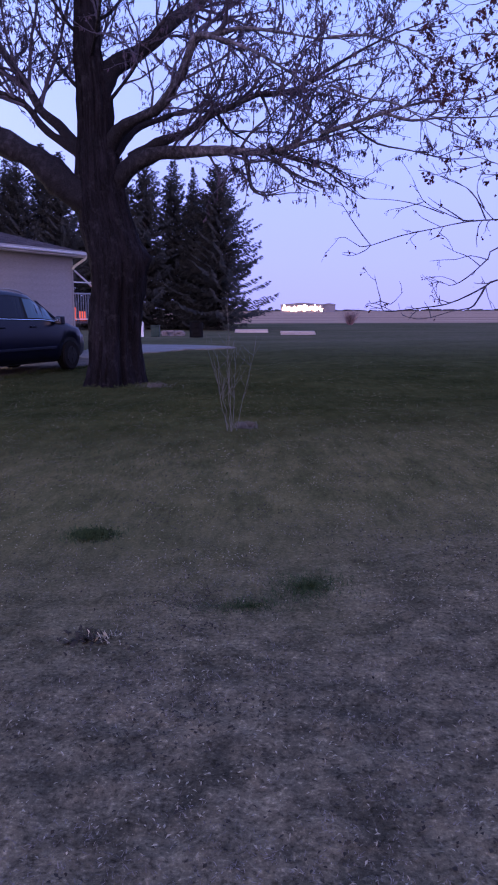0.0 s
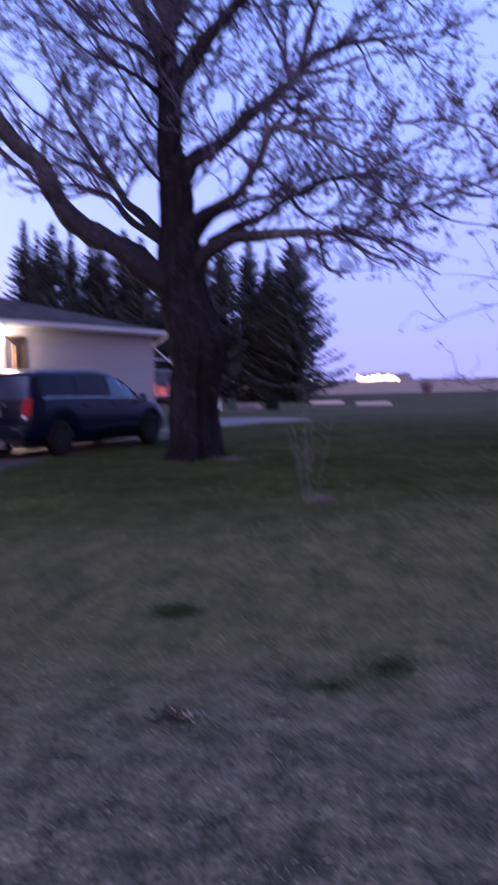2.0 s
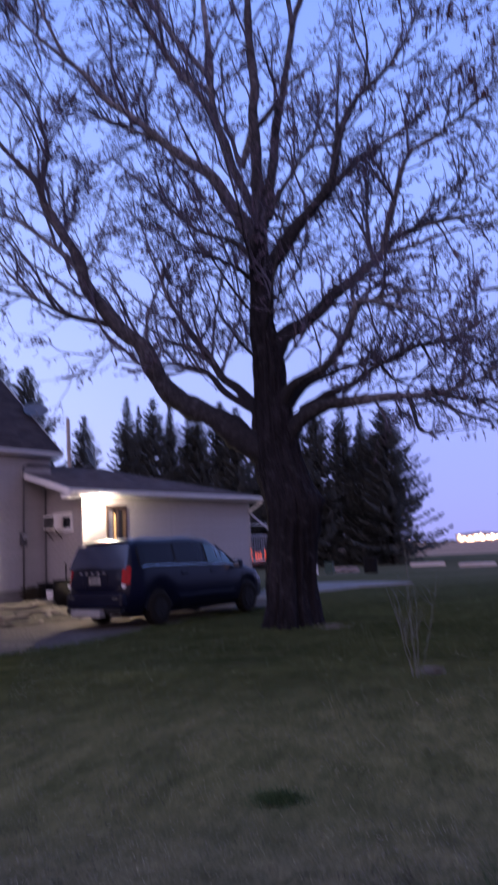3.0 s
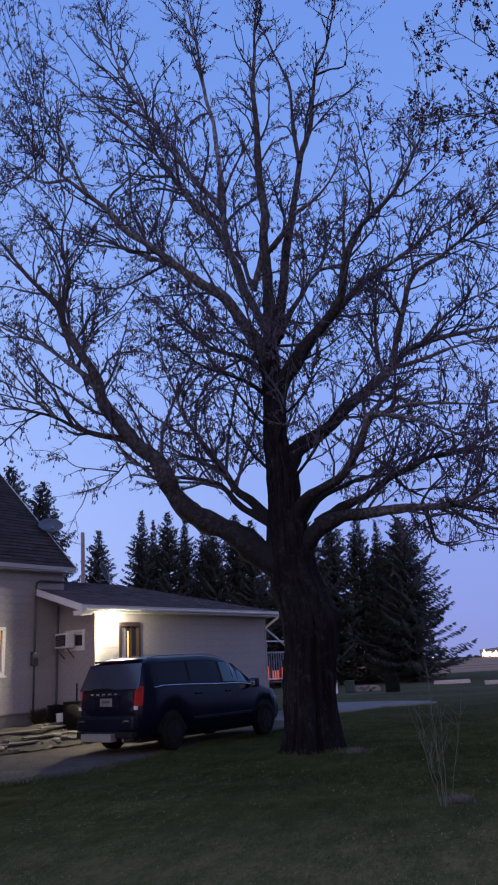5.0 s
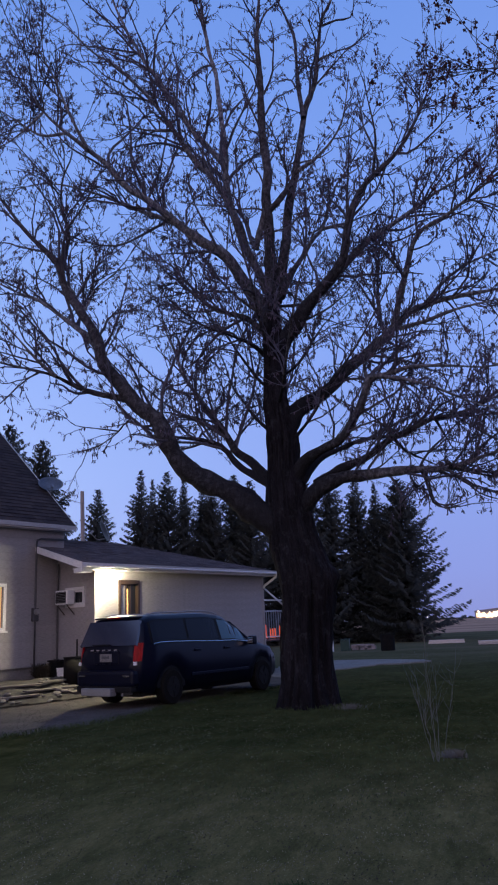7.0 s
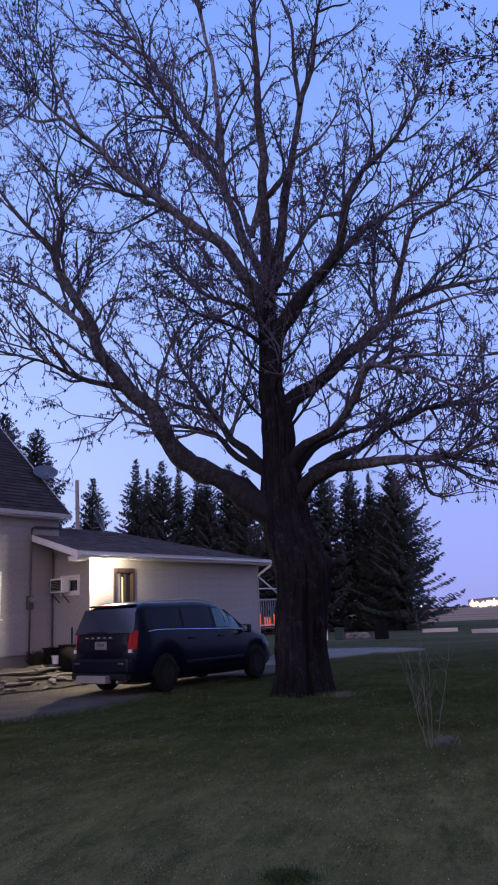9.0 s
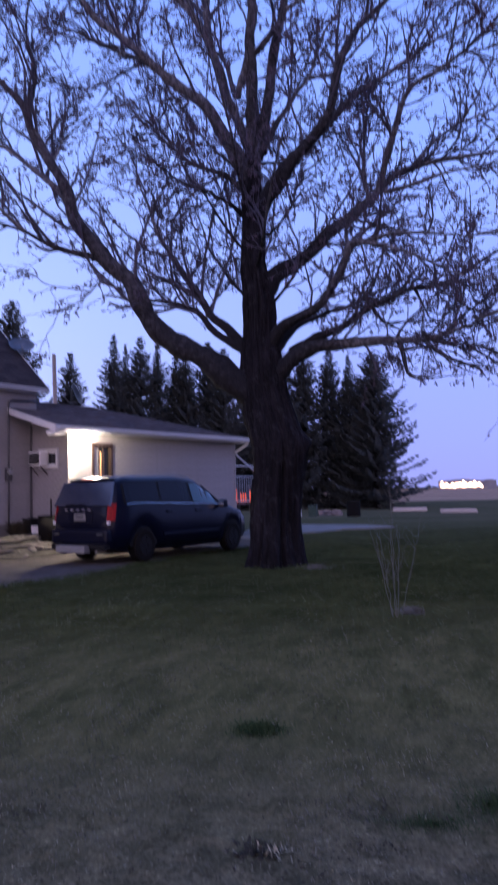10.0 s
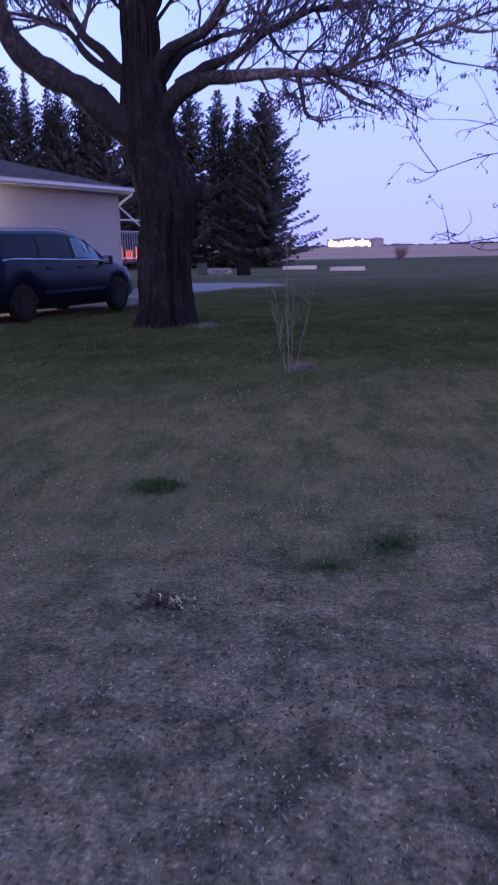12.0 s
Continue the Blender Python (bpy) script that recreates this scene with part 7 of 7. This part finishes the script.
# ==== grass and litter ====
def scatter(name, mat, count, seed, place, size, lean, label, width, leafy=False):
    """Blades or flecks as thin bent slips; place gives x, y arrays from a numpy generator."""
    g = np.random.default_rng(seed)
    x, y = place(g, count)
    n = len(x)
    z = np.array([ground_height(a, b) for a, b in zip(x, y)]) + (0.005 if leafy else -0.002)
    a = g.uniform(0, 6.28318, n)
    L = g.uniform(size[0], size[1], n)
    tilt = np.clip(g.normal(lean, 0.3, n), 0.03, 1.5)
    w = g.uniform(width[0], width[1], n)
    ca, sa = np.cos(a), np.sin(a)
    run, up = L * np.cos(tilt), L * np.sin(tilt)
    v = np.zeros((n, 4, 3))
    v[:, 0] = np.stack([x - sa * w, y + ca * w, z], 1)
    v[:, 1] = np.stack([x + sa * w, y - ca * w, z], 1)
    v[:, 2] = np.stack([x + ca * run * 0.6 + sa * w * 0.8, y + sa * run * 0.6 - ca * w * 0.8, z + up * 0.75], 1)
    v[:, 3] = np.stack([x + ca * run - sa * w * 0.1, y + sa * run + ca * w * 0.1, z + up * 0.9 + 0.002], 1)
    if leafy:  # a kite with its widest part half way along
        cx, cy, cz = x + ca * run * 0.45, y + sa * run * 0.45, z + up * 0.5 + 0.003
        v[:, 0] = np.stack([x, y, z + 0.002], 1)
        v[:, 1] = np.stack([cx + sa * w, cy - ca * w, cz], 1)
        v[:, 2] = np.stack([x + ca * run, y + sa * run, z + up * 0.7 + 0.002], 1)
        v[:, 3] = np.stack([cx - sa * w, cy + ca * w, cz + w * 0.3], 1)
    k = (np.arange(n) * 4)[:, None]
    f = np.concatenate([k + np.array([[0, 1, 2]]), k + np.array([[0, 2, 3]])])
    me = bpy.data.meshes.new(name)
    me.vertices.add(n * 4)
    me.vertices.foreach_set("co", v.reshape(-1))
    me.loops.add(n * 6)
    me.loops.foreach_set("vertex_index", f.reshape(-1).astype(np.int32))
    me.polygons.add(n * 2)
    me.polygons.foreach_set("loop_start", (np.arange(n * 2) * 3).astype(np.int32))
    me.update(calc_edges=True)
    me.materials.append(mat)
    return tagged(new(name, me), label, "grass", "", "stuff")


def pebbles(count, seed):
    """Loose gravel: small flattened octahedra over the driveway."""
    g = np.random.default_rng(seed)
    u = g.random(count)
    y = 8.6 + 11.0 * u
    x = np.interp(y, [8.6, 11.1, 13.3, 15.2, 17.7, 19.6], [-8.6, -7.15, -6.3, -5.95, -5.4, -4.5]) - 5.5 * g.random(count) ** 1.4
    keep = (y < 17.0 + 2.19 * (x + 8.67)) | (y < 15.0)
    x, y = x[keep], y[keep]
    n = len(x)
    r = g.uniform(0.005, 0.016, n)
    d = np.array([(1, 0, 0), (0, 1, 0), (-1, 0, 0), (0, -1, 0), (0, 0, 0.7), (0, 0, -0.7)])
    v = np.stack([x, y, np.full(n, 0.047)], 1)[:, None, :] + d[None] * r[:, None, None] * g.uniform(0.6, 1.3, (n, 6, 1))
    t = np.array([(0, 1, 4), (1, 2, 4), (2, 3, 4), (3, 0, 4), (1, 0, 5), (2, 1, 5), (3, 2, 5), (0, 3, 5)])
    f = (np.arange(n) * 6)[:, None, None] + t[None]
    ob = link_mesh("gravel", v.reshape(-1, 3).tolist(), f.reshape(-1, 3).tolist(), MAT_PEBBLE)
    tagged(ob, "loose grey gravel on the driveway", "gravel", "", "stuff")


pebbles(7000, 51)


def wedge(y0, y1, power):
    """Places in the fan of lawn that lies before the path."""
    def place(g, n):
        y = y0 + (y1 - y0) * g.random(n) ** power
        x = (g.random(n) * 2 - 1) * (0.52 * y + 0.8)
        return x, y
    return place


def off_drive(base):
    def place(g, n):
        x, y = base(g, n)
        keep = ~((x < np.interp(y, [8.6, 11.1, 13.3, 15.2, 17.7, 19.6], [-8.4, -7.05, -6.15, -5.8, -5.25, -4.35])) & (y > 8.2)) & (np.hypot(x + 2.65, y - 14.6) > 0.6)
        return x[keep], y[keep]
    return place


def fading(base, y0, y1):
    """Thins the places out towards y0."""
    def place(g, n):
        x, y = base(g, n)
        k = np.array([noise.noise((a * 0.45, b * 0.45, 2.0)) for a, b in zip(x, y)])
        keep = g.random(len(x)) < np.clip((y - 0.2 * x + 3.5 * k - y0) / (y1 - y0), 0, 1)
        return x[keep], y[keep]
    return place


def thinned(base, y0, y1):
    """Thins the places out from y0 on, to none at y1."""
    def place(g, n):
        x, y = base(g, n)
        keep = g.random(len(x)) < np.clip((y1 - y) / (y1 - y0), 0, 1)
        return x[keep], y[keep]
    return place


def clumped(base, size, cut):
    """Keeps places where a slow noise is high, so that they gather in drifts."""
    def place(g, n):
        x, y = base(g, n)
        k = np.array([noise.noise((a * size, b * size, 6.0)) + 0.5 * noise.noise((a * size * 3, b * size * 3, 1.0)) for a, b in zip(x, y)])
        keep = g.random(len(x)) < np.clip((k - cut) / 0.5, 0.08, 1)
        return x[keep], y[keep]
    return place


def drive_edge(g, n):
    """Places along the lawn side of the driveway."""
    y = 9.0 + 10.5 * g.random(n)
    x = np.interp(y, [8.2, 10.0, 11.1, 11.9, 13.3, 15.2, 17.7, 19.6], [-8.9, -7.8, -7.08, -6.53, -6.19, -5.85, -5.3, -4.4])
    return x + g.normal(0.12, 0.16, n), y + g.normal(0, 0.1, n)


def patch(cx, cy, rx, ry, turn=0.0):
    def place(g, n):
        r, a = np.abs(g.normal(0, 0.5, n)), g.random(n) * 6.28318
        px, py = rx * r * np.cos(a), ry * r * np.sin(a)
        return cx + px * math.cos(turn) - py * math.sin(turn), cy + px * math.sin(turn) + py * math.cos(turn)
    return place


scatter("dead_grass", MAT_STRAW, 150000, 1, clumped(wedge(1.1, 11.0, 1.3), 1.7, -0.2), (0.007, 0.022), 0.3, "matted dead grey grass", (0.0007, 0.0018))
scatter("leaf_litter", MAT_LITTER, 46000, 2, clumped(wedge(1.1, 13.0, 1.0), 2.3, 0.05), (0.007, 0.022), 0.4, "pale scattered leaf and stem litter", (0.0012, 0.0036), True)
scatter("leaf_drift", MAT_LITTER, 14000, 22, clumped(wedge(1.1, 8.5, 1.2), 1.1, 0.25), (0.01, 0.024), 0.45, "drifts of larger pale dead leaves", (0.0016, 0.0042), True)
# dark slips painted in for the small shadows between litter bits
scatter("dark_litter", MAT_ROT_SHADE, 24000, 12, clumped(wedge(1.1, 7.4, 1.1), 1.9, 0.0), (0.008, 0.024), 0.4, "dark flecks painting small shadows in the turf", (0.003, 0.008), True)
scatter("lawn_grass", MAT_BLADE, 230000, 3, thinned(fading(off_drive(wedge(3.6, 34.0, 1.05)), 6.0, 12.0), 14.0, 32.0), (0.02, 0.05), 0.55, "short green spring lawn grass", (0.002, 0.0045))
scatter("grass_tuft", MAT_TUFT, 2600, 4, patch(-1.0, 4.5, 0.16, 0.15), (0.02, 0.05), 0.9, "fresh green grass tuft in dead turf", (0.001, 0.0025))
scatter("grass_tuft", MAT_TUFT, 1500, 5, patch(0.32, 3.6, 0.26, 0.22, 0.5), (0.014, 0.04), 0.7, "thin green grass patch in dead turf", (0.001, 0.002))
scatter("grass_tuft", MAT_TUFT, 1100, 6, patch(0.02, 3.34, 0.36, 0.13, 0.15), (0.012, 0.03), 0.7, "sparse green grass patch in dead turf", (0.0008, 0.0018))
scatter("trunk_grass", MAT_BLADE, 1200, 7, patch(-2.65, 14.4, 1.2, 1.2), (0.04, 0.11), 1.1, "longer grass round the trunk foot", (0.003, 0.006))
scatter("drive_edge_grass", MAT_BLADE, 5000, 15, drive_edge, (0.04, 0.1), 1.0, "ragged grass along the driveway edge", (0.003, 0.006))
scatter("pale_tuft", MAT_PALETWIG, 300, 8, patch(-0.11, 9.05, 0.15, 0.14), (0.05, 0.13), 0.8, "pale dry tuft beside the shrub", (0.002, 0.004))
scatter("stem_litter", MAT_LITTER, 70, 9, patch(-0.6, 2.98, 0.17, 0.08), (0.02, 0.05), 0.3, "small heap of dry stems", (0.002, 0.004))
scatter("rotten_heap", MAT_ROT_SHADE, 130, 19, patch(-0.68, 2.95, 0.18, 0.11), (0.015, 0.04), 0.4, "dark rotting leaves in a small heap", (0.005, 0.012))
scatter("pale_trunk_grass", MAT_PALETWIG, 160, 13, patch(-1.95, 14.1, 0.4, 0.3), (0.05, 0.14), 0.9, "pale dry grass at the trunk foot", (0.002, 0.004))
scatter("lawn_litter", MAT_LITTER, 8000, 14, clumped(off_drive(wedge(7.2, 21.0, 1.0)), 0.9, 0.0), (0.012, 0.04), 0.4, "pale leaf bits strewn over the lawn", (0.004, 0.009), True)
